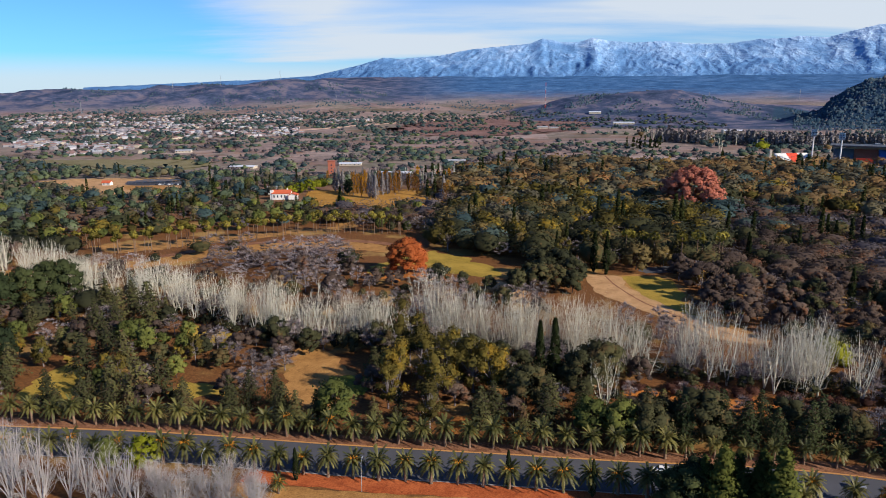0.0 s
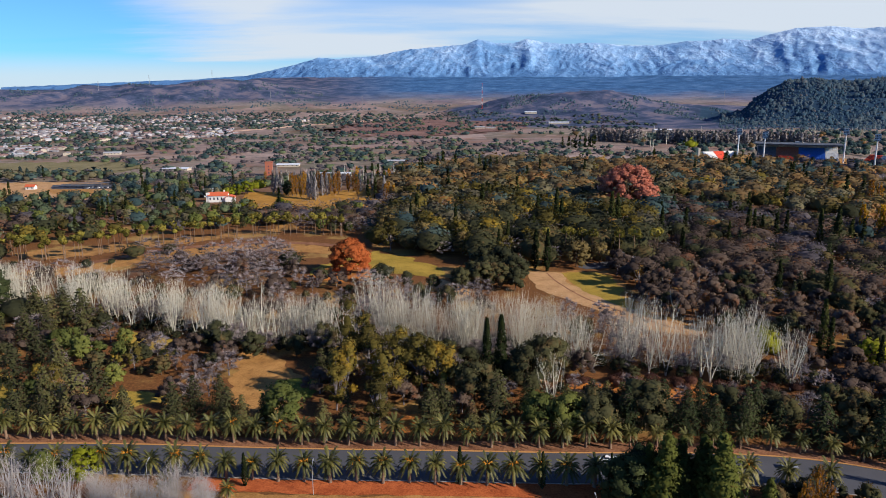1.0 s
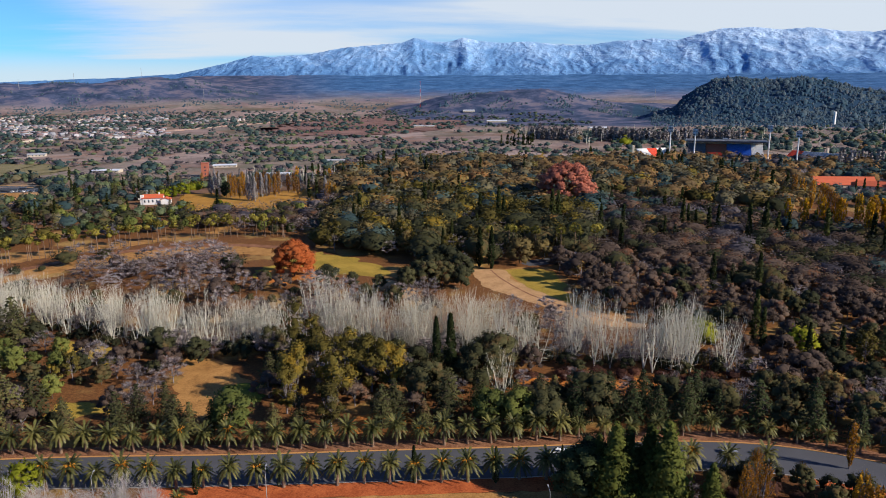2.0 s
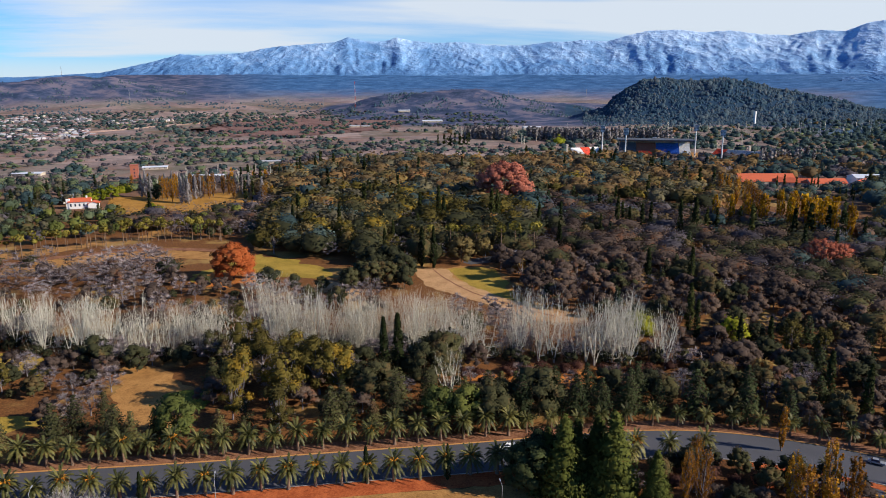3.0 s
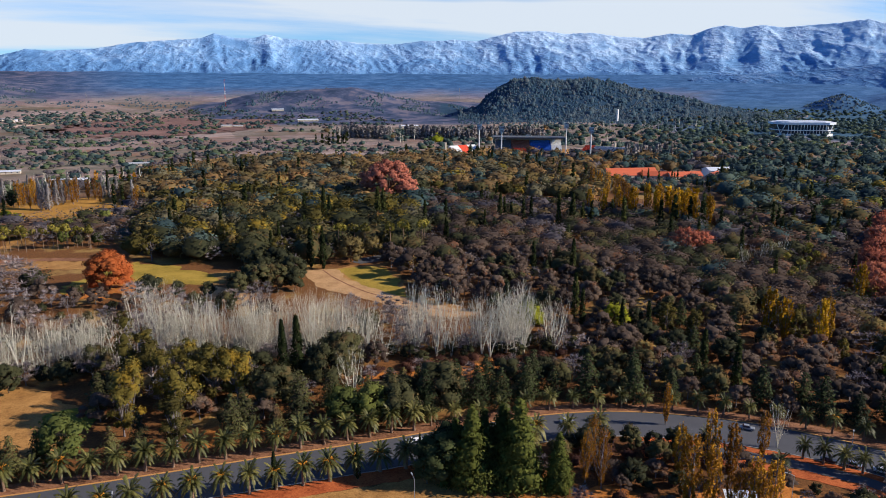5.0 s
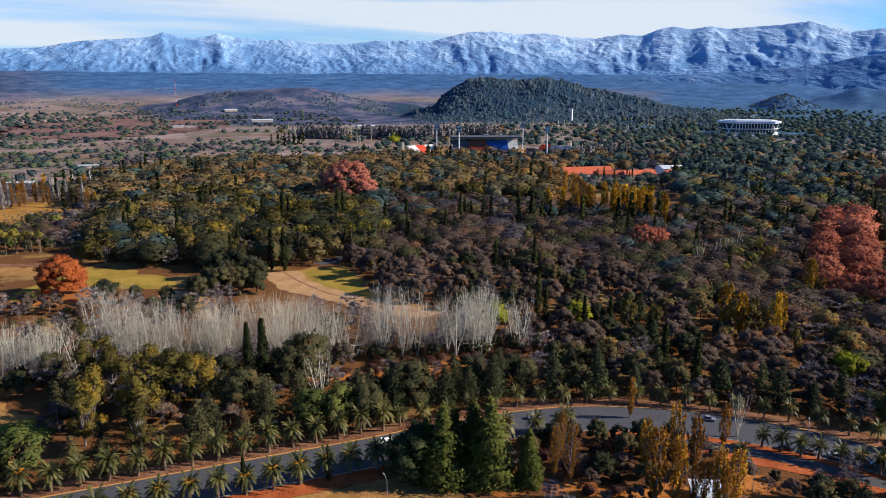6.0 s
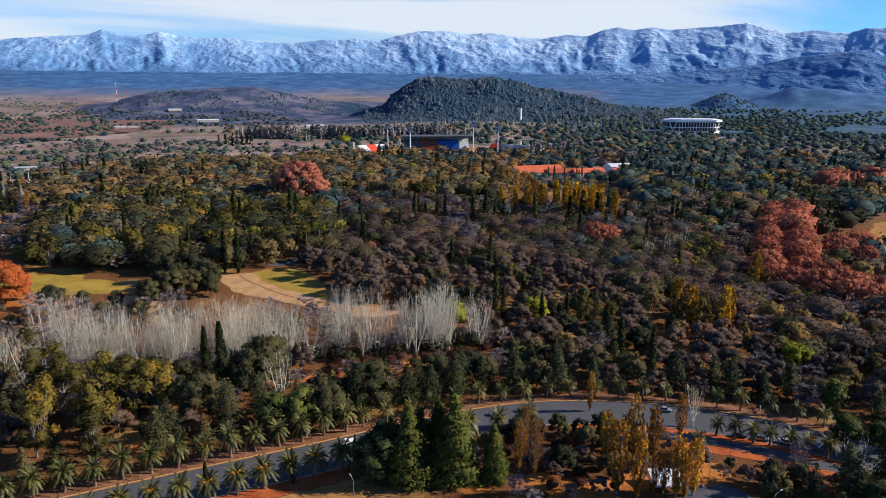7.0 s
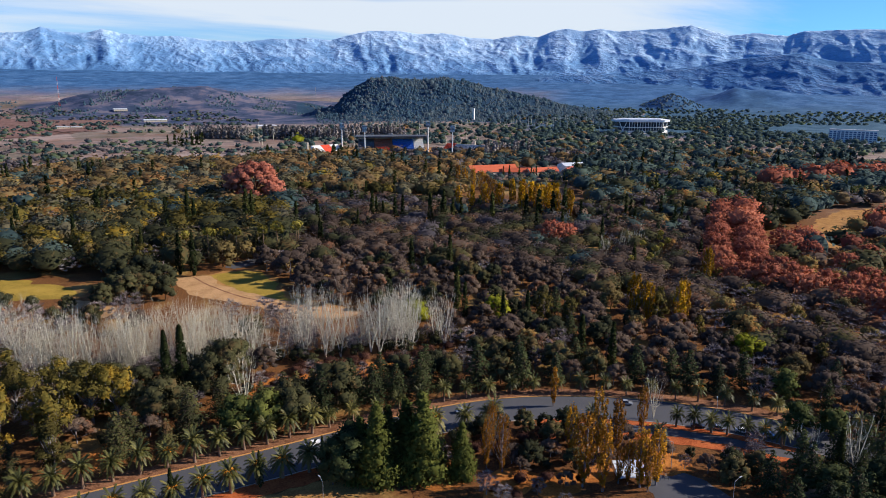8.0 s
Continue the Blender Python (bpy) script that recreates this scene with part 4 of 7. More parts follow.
def bare(counts, **more):
    stems = more.pop("stems", 1)
    return lambda seed, step: tree_bare(seed, counts[step], thick=(0.82, 0.92, 1.4, 1.8, 2.2)[step], stems=stems if step < 2 else 1, **more)


L = LEAVES
KINDS = {
    "cedar": kind_of_tree(sizes(tree_cedar, (1800, 780, 300, 120, 60), (0.026, 0.038, 0.058, 0.078, 0.114)), BARK, L["cedar"], "dark green cedar with flat drooping tiers", "conifer", 110, name="cedar_tree"),
    "fir": kind_of_tree(sizes(tree_cedar, (1800, 780, 300, 120, 60), (0.026, 0.038, 0.058, 0.078, 0.114)), BARK, L["pine"], "near-black green cedar with level tiers", "conifer", 70, name="dark_cedar"),
    "pine": kind_of_tree(sizes(tree_round, (2600, 2000, 200, 62, 14), (0.018, 0.021, 0.060, 0.093, 0.153), low=0.02, wide=0.36, lobe=0.14, count=28), BARK, L["pine"], "lush dark green pine with billowing crown", "conifer", 30, name="pine_tree"),
    "sequoia": kind_of_tree(sizes(tree_cone, (4600, 1500, 416, 166, 45), (0.019, 0.028, 0.053, 0.072, 0.123), wide=0.23), BARK, L["sequoia"], "tall feathery green conifer beside the avenue", "conifer", 12, name="conifer_tree"),
    "cypress": kind_of_tree(sizes(tree_column, (1240, 525, 195, 90, 26), (0.022, 0.033, 0.053, 0.072, 0.114)), BARK, L["cypress"], "slim dark green columnar cypress", "cypress", 40, name="cypress_tree"),
    "olive": kind_of_tree(sizes(tree_ragged, (2300, 820, 190, 72, 28), (0.018, 0.030, 0.054, 0.078, 0.118)), GREY_BARK, L["olive"], "tall ragged olive-yellow tree with bare limbs", "tree", 40, name="broadleaf_tree"),
    "evergreen": kind_of_tree(sizes(tree_round, (1600, 740, 240, 76, 28), (0.025, 0.033, 0.048, 0.084, 0.125), wide=0.50, tight=0.78), BARK, L["evergreen"], "rounded dark evergreen tree", "tree", 90, name="evergreen_tree"),
    "green": kind_of_tree(sizes(tree_round, (1600, 700, 200, 76, 28), (0.027, 0.040, 0.052, 0.084, 0.125), wide=0.44), BARK, L["green"], "rounded leafy green tree", "tree", 40, name="green_tree"),
    "lime": kind_of_tree(sizes(tree_round, (1500, 700, 190, 58, 12), (0.028, 0.040, 0.062, 0.098, 0.172), wide=0.52), BARK, L["lime"], "low yellow-green leafy tree", "tree", 10, name="lime_green_tree"),
    "brown": kind_of_tree(sizes(tree_umbrella, (1400, 660, 300, 80, 30), (0.025, 0.033, 0.048, 0.086, 0.13)), GREY_BARK, L["brown"], "spreading dull brown autumn tree", "tree", 180, name="autumn_tree"),
    "russet": kind_of_tree(sizes(tree_round, (1500, 700, 200, 76, 28), (0.027, 0.040, 0.052, 0.084, 0.125), wide=0.50), BARK, L["russet"], "olive-brown autumn tree with rounded crown", "tree", 50, name="autumn_tree"),
    "gold": kind_of_tree(sizes(tree_half_bare, (2800, 2200, 300, 104, 32), (0.0095, 0.0135, 0.040, 0.068, 0.114)), GREY_BARK, L["gold"], "golden-brown half-bare autumn poplar", "poplar", 40, name="golden_poplar"),
    "yellow": kind_of_tree(sizes(tree_half_bare, (2400, 2400, 300, 104, 30), (0.014, 0.017, 0.050, 0.077, 0.123), wide=0.145), GREY_BARK, L["yellow"], "bright yellow autumn poplar", "poplar", 20, name="yellow_poplar"),
    "red": kind_of_tree(sizes(tree_round, (6500, 6500, 200, 70, 22), (0.021, 0.021, 0.070, 0.107, 0.181), low=0.0, wide=0.5, lobe=0.13, count=56, tight=0.85), BARK, L["red"], "broad rust-red autumn tree on the lawn", "tree", 2, name="rust_red_tree"),
    "rose": kind_of_tree(sizes(tree_round, (1900, 1050, 240, 110, 40), (0.022, 0.026, 0.050, 0.070, 0.105), low=0.1, wide=0.54, lobe=0.15, count=34, tight=0.6), GREY_BARK, L["rose"], "dusky red plane tree in a row", "tree", 60, name="red_tree"),
    "crimson": kind_of_tree(sizes(tree_round, (8000, 8000, 200, 70, 22), (0.024, 0.024, 0.070, 0.107, 0.181), low=0.02, wide=0.63, lobe=0.11, count=90, tight=0.85), BARK, L["crimson"], "huge dusky red tree above the woods", "tree", 2, name="great_red_tree"),
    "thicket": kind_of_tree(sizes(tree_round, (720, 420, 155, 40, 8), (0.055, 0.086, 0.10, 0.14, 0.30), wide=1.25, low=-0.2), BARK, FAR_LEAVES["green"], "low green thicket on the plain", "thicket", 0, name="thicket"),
    "copse": kind_of_tree(sizes(tree_round, (720, 420, 155, 40, 8), (0.055, 0.086, 0.10, 0.14, 0.30), wide=0.95, low=-0.15), BARK, FAR_LEAVES["evergreen"], "dark copse on the plain, leaves greyed by haze", "copse", 0, name="copse"),
    "poplar": kind_of_tree(bare((330, 250, 84, 40, 28), spread=0.16, lean=0.36, low=0.12, stems=3, fine=9, sag=0.16), WHITE_BARK, WHITE_BARK, "bare pale grey poplar with upright branches", "poplar", 150, name="bare_poplar"),
    "arching": kind_of_tree(bare((370, 270, 84, 40, 28), spread=0.34, lean=0.62, low=0.10, stems=3, fine=9, sag=0.02), WHITE_BARK, WHITE_BARK, "bare pale poplar with arching lower branches", "poplar", 110, name="bare_poplar"),
    "spray": kind_of_tree(lambda seed, step: tree_bare(seed, (1450, 300, 84, 40, 28)[step], spread=0.23, lean=0.75, low=0.1, stems=9, thick=0.85, fine=11), DUN_BARK, DUN_BARK, "bare grey tree with many spreading stems", "tree", 60, name="bare_tree"),
    "shrub": kind_of_tree(lambda seed, step: tree_shrubby(seed, (900, 460, 230, 90, 36)[step]), GREY_BARK, L["twig"], "leafless grey-brown twiggy tree", "tree", 140, name="leafless_tree"),
    "grove": kind_of_tree(sizes(tree_column, (700, 600, 420, 300, 70), (0.026, 0.028, 0.030, 0.036, 0.09), wide=0.15, power=0.75, loose=0.6), DUN_BARK, L["pale"], "bare grey-brown poplar in a dense row", "poplar", 20, name="grey_poplar"),
    "bramble": kind_of_tree(sizes(tree_round, (300, 260, 155, 62, 13), (0.070, 0.075, 0.080, 0.155, 0.226), low=0.0, wide=0.7, lobe=0.25, count=12), BARK, L["bramble"], "low maroon bramble bush on leaf litter", "bush", 60, name="bramble"),
    "fan": kind_of_tree(lambda seed, step: fan_palm(seed, (90, 80, 60, 36, 20)[step], (0.06, 0.06, 0.07, 0.085, 0.11)[step]), PALM_BARK, L["fan"], "tall slim fan palm with small round head", "palm", 40, name="fan_palm"),
    "hill": kind_of_tree(sizes(tree_round, (720, 420, 155, 62, 2), (0.055, 0.086, 0.121, 0.163, 0.30), wide=0.62, low=-0.9), BARK, FAR_LEAVES["hill"], "dark tree on the wooded hill, leaves tinted haze-blue", "tree", 0, name="hill_tree"),
    "bush": kind_of_tree(sizes(tree_round, (380, 320, 155, 62, 13), (0.070, 0.075, 0.080, 0.155, 0.226), low=0.0, wide=0.6, lobe=0.25, count=12), BARK, L["evergreen"], "low dark green rounded bush", "bush", 130, name="bush"),
}
TREES = {key: [] for key in KINDS}
TAKEN = {}


def free(x, y, gap):
    i, j = int(x // 12), int(y // 12)
    for a in range(i - 2, i + 3):
        for b in range(j - 2, j + 3):
            for u, v, g in TAKEN.get((a, b), ()):
                if math.hypot(u - x, v - y) < (g + gap) / 2:
                    return False
    return True


def plant(key, x, y, h, gap=5.0):
    TREES[key].append((x, y, h))
    TAKEN.setdefault((int(x // 12), int(y // 12)), []).append((x, y, gap))


def group_of(key, gap, *trees):
    for x, y, h in trees:
        plant(key, x, y, h, gap)


def inside(poly, x, y):
    hit = False
    for (x0, y0), (x1, y1) in zip(poly, poly[1:] + poly[:1]):
        if (y0 > y) != (y1 > y) and x < (x1 - x0) * (y - y0) / (y1 - y0) + x0:
            hit = not hit
    return hit


BUILT = [[(115, 128), (138, 130), (146, 112), (143, 85), (140, 55), (122, 55)], [(375, 985), (430, 1070), (650, 970), (690, 905), (600, 905), (500, 935)], [(455, 674), (486, 706), (622, 640), (606, 606)],
         [(-202, 680), (-162, 680), (-162, 612), (-202, 612)], [(-390, 775), (-310, 775), (-310, 735), (-390, 735)], [(1060, 1090), (1130, 1180), (1330, 1080), (1260, 980)], [(1290, 760), (1430, 760), (1430, 600), (1340, 620)]]
CAR_PARK_CLEARING = [(-500, 775), (-466, 800), (-345, 800), (-300, 690), (-362, 672), (-464, 715)]
MEADOW = [(-690, 990), (-623, 1010), (-411, 1010), (-373, 890), (-501, 888)]
OPEN = [*BUILT, CAR_PARK_CLEARING, MEADOW, CLEARING, LAWN_A, LAWN_B, PATH_B, GOLF, FIELD, EAST_FIELD, TRACK_END, LITTER_STRIP, *WEST_CLEARINGS]
KERB_XY = np.array([(p.x, p.y) for p in KERB_LINE])
WEST_XY = np.array([(p.x, p.y) for p in WEST_ROAD])


def on_open(x, y):
    if any(inside(poly, x, y) for poly in OPEN):
        return True
    d = np.hypot(KERB_XY[:, 0] - x, KERB_XY[:, 1] - y)
    k = int(d.argmin())
    if d[k] < 24:
        t = KERB_XY[min(k + 1, len(KERB_XY) - 1)] - KERB_XY[max(k - 1, 0)]
        side = (t[0] * (y - KERB_XY[k, 1]) - t[1] * (x - KERB_XY[k, 0])) / (np.hypot(*t) + 1e-6)
        if -24 < side < 8.5:
            return True
    return bool((np.hypot(WEST_XY[:, 0] - x, WEST_XY[:, 1] - y) < 9).any())


def scatter(poly, gap, mix, seed, bald=0.0, grain=60.0):
    """Fills a stretch of the plan with trees of the given kinds: key: (share, low, high)."""
    rng = np.random.default_rng(seed)
    keys = list(mix)
    share = np.array([mix[k][0] for k in keys], float)
    share /= share.sum()
    xs, ys = [p[0] for p in poly], [p[1] for p in poly]
    for gx in np.arange(min(xs), max(xs), gap):
        for gy in np.arange(min(ys), max(ys), gap):
            x, y = gx + rng.uniform(0, gap), gy + rng.uniform(0, gap)
            roll = rng.random()
            if not inside(poly, x, y) or noise.noise(Vector((x / grain, y / grain, seed))) * 0.5 + 0.5 < bald:
                continue
            if on_open(x, y) or not free(x, y, gap * 0.75) or height(x, y) > 14:
                continue
            drift = noise.noise(Vector((x / 45, y / 45, seed + 3.3))) * 0.45
            key = keys[int(np.searchsorted(np.cumsum(share), min(0.999, max(0, roll + drift))))]
            plant(key, x, y, rng.uniform(*mix[key][1:]), gap * 0.75)


# single trees that stand out
group_of("red", 22, (-36, 394, 21))
group_of("crimson", 44, (180, 602, 38))
group_of("pine", 10, (-206, 326, 24), (-213, 317, 22), (-199, 328, 23), (-217, 305, 22), (-176, 246, 18))
group_of("cedar", 8, (-141, 297, 22), (-156, 301, 18), (-171, 315, 18), (-158, 283, 18), (-142, 261, 17), (-129, 251, 16), (-118, 221, 17), (-141, 243, 17), (-124, 213, 13),
         (-73, 212, 15), (-68, 217, 15), (-55, 210, 14), (-17, 202, 10), (-50, 208, 12), (-44, 211, 11), (9, 206, 16), (29, 206, 16), (31, 214, 17), (13, 212, 15))
group_of("fir", 8, (88, 201, 15), (96, 199, 14), (105, 198, 17), (110, 203, 17), (126, 193, 17), (82, 205, 17), (94, 207, 16), (139, 184, 16), (177, 166, 16), (190, 153, 15), (206, 142, 15))
group_of("green", 8, (-37, 208, 15), (43, 203, 14), (51, 200, 14), (210, 128, 12), (189, 111, 12), (196, 104, 11), (-112, 265, 9))
group_of("evergreen", 9, (59, 201, 15), (76, 203, 17), (24, 223, 16), (50, 239, 19), (43, 232, 17), (-61, 268, 11), (-116, 252, 10), (-72, 405, 12), (-16, 372, 12))
group_of("olive", 8, (-19, 257, 27), (-20, 226, 22), (-6, 227, 23), (6, 234, 22), (13, 230, 20), (-7, 207, 16), (-22, 220, 16), (-14, 252, 20), (-2, 240, 21))
group_of("cypress", 4, (29, 234, 27), (34, 234, 28), (-41, 174.5, 10), (17, 174.5, 11), (39, 171, 11), (58, 173.5, 9), (172, 89, 17), (-46, 640, 22), (-40, 650, 20))
group_of("poplar", 4, (49, 216, 22), (172, 97, 16), (183, 90, 19), (161, 143, 15))
group_of("spray", 3, (-112, 170, 17), (-100, 169, 16), (-83, 164, 14), (-74, 162, 13), (-59, 160, 12), (-49, 162, 13), (-113, 160, 17), (-106, 164, 16), (-95, 166, 14), (-117, 166, 16), (-79, 168, 9), (-54, 158, 12), (-121, 158, 16), (-64, 163, 11), (-109, 160, 16), (-103, 158, 16), (-98, 162, 15), (-92, 160, 13), (-87, 158, 14), (-70, 158, 12), (-125, 164, 17), (-130, 170, 18), (-76, 155, 15), (-57, 165, 13), (-46, 157, 13), (-118, 170, 18), (-123, 172, 18), (-88, 164, 16), (-82, 160, 16), (-66, 158, 14))
group_of("lime", 7, (-86, 178, 10), (175, 248, 12), (140, 262, 13), (229, 156, 12))
group_of("green", 6, (-96, 177, 10))
group_of("sequoia", 5, (67, 157, 24), (71, 158, 22), (76, 157, 23), (79, 153, 26), (88, 147, 17))
group_of("pine", 4, (60, 161, 16), (56, 162, 14), (63, 164, 17))
group_of("gold", 3, (124.3, 119.8, 14), (122.5, 121.5, 12), (126.2, 114.5, 15))
group_of("gold", 4, (113, 125.5, 24), (116, 121, 22), (126, 117, 19), (130.5, 115.5, 18), (99, 143, 19), (102, 152, 18), (151, 139, 16), (139, 167, 15), (130, 137, 21), (133.5, 133, 19), (122, 140, 17), (96.5, 147, 17))
group_of("fir", 5, (152, 96, 14), (160, 90, 17), (168, 97, 15), (147, 86, 13), (176, 92, 16), (184, 84, 17), (192, 92, 15), (200, 84, 17), (150, 80, 15), (158, 77, 17), (150, 70, 16))
group_of("shrub", 4, (152, 107, 7), (158, 112, 6), (163, 108, 7), (170, 112, 7))
group_of("evergreen", 5, (117, 133, 7), (108, 142, 8), (121, 147, 8), (153, 108, 8), (148, 104, 9), (158, 103, 8))
group_of("evergreen", 4, (96, 160, 7), (101, 163, 6), (106, 161, 8), (112, 161.5, 7), (119, 158, 8), (125, 155, 6), (131, 152, 8), (138, 147, 7), (144, 142, 6))
group_of("bramble", 3, (98, 156, 3), (109, 157, 4), (115, 153, 3), (122, 151, 4), (128, 147, 3), (135, 143, 4), (104, 151, 3), (111, 147, 2.5), (118, 137, 3), (107, 133, 2.5), (100, 136, 3), (94, 130, 2.5))
group_of("brown", 3, (116, 142, 6), (104, 145, 7), (126, 143, 6), (109, 128, 5), (141, 138, 7))
group_of("sequoia", 4, (64, 161, 19), (70, 162, 20))
group_of("yellow", 5, (227, 213, 25), (235, 194, 25), (241, 197, 24), (232, 209, 21), (306, 234, 23))
group_of("olive", 6, (236, 207, 14), (193, 219, 15), (192, 234, 14))
group_of("yellow", 5, (336, 458, 28), (344, 440, 29), (350, 424, 27), (356, 436, 28), (330, 470, 27), (322, 478, 25), (362, 418, 26), (368, 410, 27), (340, 466, 27), (352, 446, 29), (361, 428, 27), (374, 416, 25), (314, 486, 24))
group_of("gold", 5, (-120, 690, 22), (-112, 694, 24), (-80, 700, 24), (-60, 684, 20), (-30, 640, 20))
group_of("grove", 3, (-128, 728, 20), (-122, 733, 22), (-114, 730, 21), (-106, 735, 22), (-98, 731, 20), (-90, 738, 23), (-83, 733, 20), (-60, 716, 21), (-54, 712, 19), (-48, 718, 20))
group_of("gold", 3, (-118, 722, 22), (-104, 726, 21), (-96, 724, 22), (-72, 712, 20), (-66, 708, 21))
group_of("cypress", 5, (340, 414, 26), (349, 408, 25), (357, 404, 28), (333, 420, 22), (300, 420, 26), (270, 440, 28), (262, 446, 26), (140, 500, 30), (146, 506, 28), (104, 520, 30), (226, 470, 26))
group_of("rose", 10, (298, 350, 18), (306, 346, 16))

group_of("evergreen", 8, (25, 356, 14), (37, 360, 15), (46, 362, 15), (33, 368, 14), (50, 388, 17), (56, 374, 15), (42, 378, 15), (54, 358, 13), (40, 424, 17), (18, 446, 14), (-5, 466, 14), (80, 408, 13), (-3, 366, 9), (11, 362, 8))
group_of("brown", 8, (120, 361, 17), (128, 348, 15), (115, 327, 12), (132, 333, 14))
group_of("shrub", 8, (-92, 425, 18), (-104, 416, 16), (-120, 413, 16), (-78, 412, 17), (-93, 404, 15), (-86, 420, 18), (-112, 406, 14))
group_of("poplar", 3, (89, 267, 26), (96, 270, 24), (110, 245, 24), (117, 247, 24), (121, 245, 22), (126, 241, 28), (140, 240, 22), (57, 251, 26))
group_of("olive", 6, (195, 239, 13), (200, 227, 13))

group_of("gold", 4, (-123, 686, 24), (-113, 675, 23), (-89, 697, 22), (-82, 687, 23), (-29, 663, 19), (-24, 660, 16))
group_of("grove", 3, (-141, 704, 26), (-136, 700, 24), (-104, 668, 25), (-100, 664, 26), (-97, 662, 24), (-94, 686, 22), (-90, 690, 22), (-146, 708, 23), (-33, 668, 22))
group_of("pine", 6, (-127, 686, 16))
group_of("cypress", 4, (-118, 600, 20), (-57, 742, 22), (-50, 744, 24), (-44, 746, 23), (-38, 744, 22))
group_of("lime", 6, (-177, 684, 13), (-170, 700, 14), (-163, 716, 13), (-182, 672, 11), (-120, 612, 10), (-112, 606, 9), (-150, 604, 8))
group_of("shrub", 6, (-96, 598, 12), (-84, 594, 13), (-70, 600, 13), (-60, 606, 12), (-104, 592, 11), (-48, 604, 14), (-78, 588, 12), (-132, 596, 10))
group_of("gold", 4, (383, 590, 27), (378, 570, 26), (374, 550, 28), (371, 532, 28), (362, 512, 28), (354, 496, 27), (348, 482, 27), (366, 522, 26))
group_of("yellow", 4, (356, 467, 29), (364, 463, 28), (371, 460, 27), (366, 440, 27), (380, 448, 26), (392, 454, 25))
group_of("spray", 4, (339, 395, 15), (344, 387, 14))
group_of("poplar", 3, (320, 306, 17), (307, 310, 15), (339, 312, 17), (330, 309, 16), (313, 305, 15))
group_of("shrub", 7, (-144, 384, 15), (-136, 400, 17), (-116, 385, 15), (-86, 386, 17), (-80, 408, 18), (-95, 397, 17), (-117, 420, 16), (-149, 450, 13), (-72, 392, 16), (-128, 392, 15), (-103, 384, 16), (-108, 432, 15), (-88, 432, 16))
group_of("brown", 6, (-100, 408, 12), (-124, 404, 11))

# the belt of bare poplars
BELT = curve([(-300, 392), (-246, 372), (-190, 340), (-150, 326), (-108, 302), (-70, 284), (-30, 279), (19, 272), (44, 266), (80, 252), (110, 244), (136, 236)], 3.2)
rng = np.random.default_rng(5)
for i, p in enumerate(BELT):
    for row in range(4):
        x, y = p.x + rng.normal(0, 1.4), p.y + row * 5.5 + rng.normal(0, 1.5) - 3
        clump = noise.noise(Vector((x / 11, y / 9, 2.2)))
        if rng.random() < 0.52 + clump * 0.8 and not (71 < x < 80 or 98 < x < 104):
            arch = rng.random() < (0.7 if -75 < x < 66 else 0.3)
            plant("arching" if arch else "poplar", x, y, (rng.uniform(15, 21) if arch else rng.uniform(19, 27)) * (1 + 0.34 * clump) * (0.84 if x < -60 else 1.0), 3.0)

# maroon brambles on the litter before the belt
for i in range(54):
    t = rng.random()
    x, y = 58 + 78 * t + rng.normal(0, 3), 242 - 15 * t + rng.normal(0, 2.2) - (9 if rng.random() < 0.25 else 0)
    plant("bramble", x, y, rng.uniform(1.6, 3.6), 2.0)
group_of("shrub", 4, (60, 232, 7), (66, 228, 6), (140, 232, 10), (146, 228, 9))

# ivy and brambles at the feet of the belt
for p in BELT[::2]:
    if p.x > -210:
        for k in range(2):
            x, y = p.x + rng.normal(0, 2.5), p.y - 5 + k * 9 + rng.normal(0, 2)
            if not on_open(x, y):
                plant("bush", x, y, rng.uniform(2.5, 6), 2.5)
for i in range(46):
    p = BELT[int(rng.integers(len(BELT) // 3, len(BELT)))]
    x, y = p.x + rng.normal(0, 3), p.y + rng.uniform(-4, 16)
    if not on_open(x, y):
        plant("shrub", x, y, rng.uniform(6, 11), 3)

for p in BELT[::2]:
    if -80 < p.x < 60:
        x, y = p.x + rng.normal(0, 2.5), p.y - 9 + rng.normal(0, 2.5)
        if not on_open(x, y):
            plant("shrub" if rng.random() < 0.6 else "evergreen", x, y, rng.uniform(8, 12.5), 4)

# the row of dusky red trees
rng = np.random.default_rng(6)
for p in curve([(338, 140), (336, 180), (326, 226), (348, 250), (376, 268), (410, 292), (450, 322), (486, 347)], 11):
    for side in (-9, 9):
        plant("rose", p.x + side * 0.8 + rng.normal(0, 1.5), p.y - side * 0.6 + rng.normal(0, 1.5), rng.uniform(14, 20), 8)
for p in curve([(660, 425), (720, 420), (800, 405), (860, 395)], 14):
    plant("rose", p.x, p.y + rng.normal(0, 4), rng.uniform(18, 26), 8)
# fan palms along the far field
for p in curve([(-270, 446), (-225, 432), (-180, 466), (-130, 496), (-95, 508), (-50, 500)], 2.6):
    plant("fan", p.x + rng.normal(0, 3), p.y + rng.normal(0, 4), rng.uniform(11, 16), 3)
for p in curve([(84, 430), (110, 418), (130, 412), (150, 420)], 7):
    plant("fan", p.x + rng.normal(0, 2), p.y + rng.normal(0, 4), rng.uniform(17, 22), 3)
for p in curve([(290, 262), (320, 276), (350, 300)], 7):
    plant("fan", p.x + rng.normal(0, 3), p.y + rng.normal(0, 6), rng.uniform(10, 14), 3)

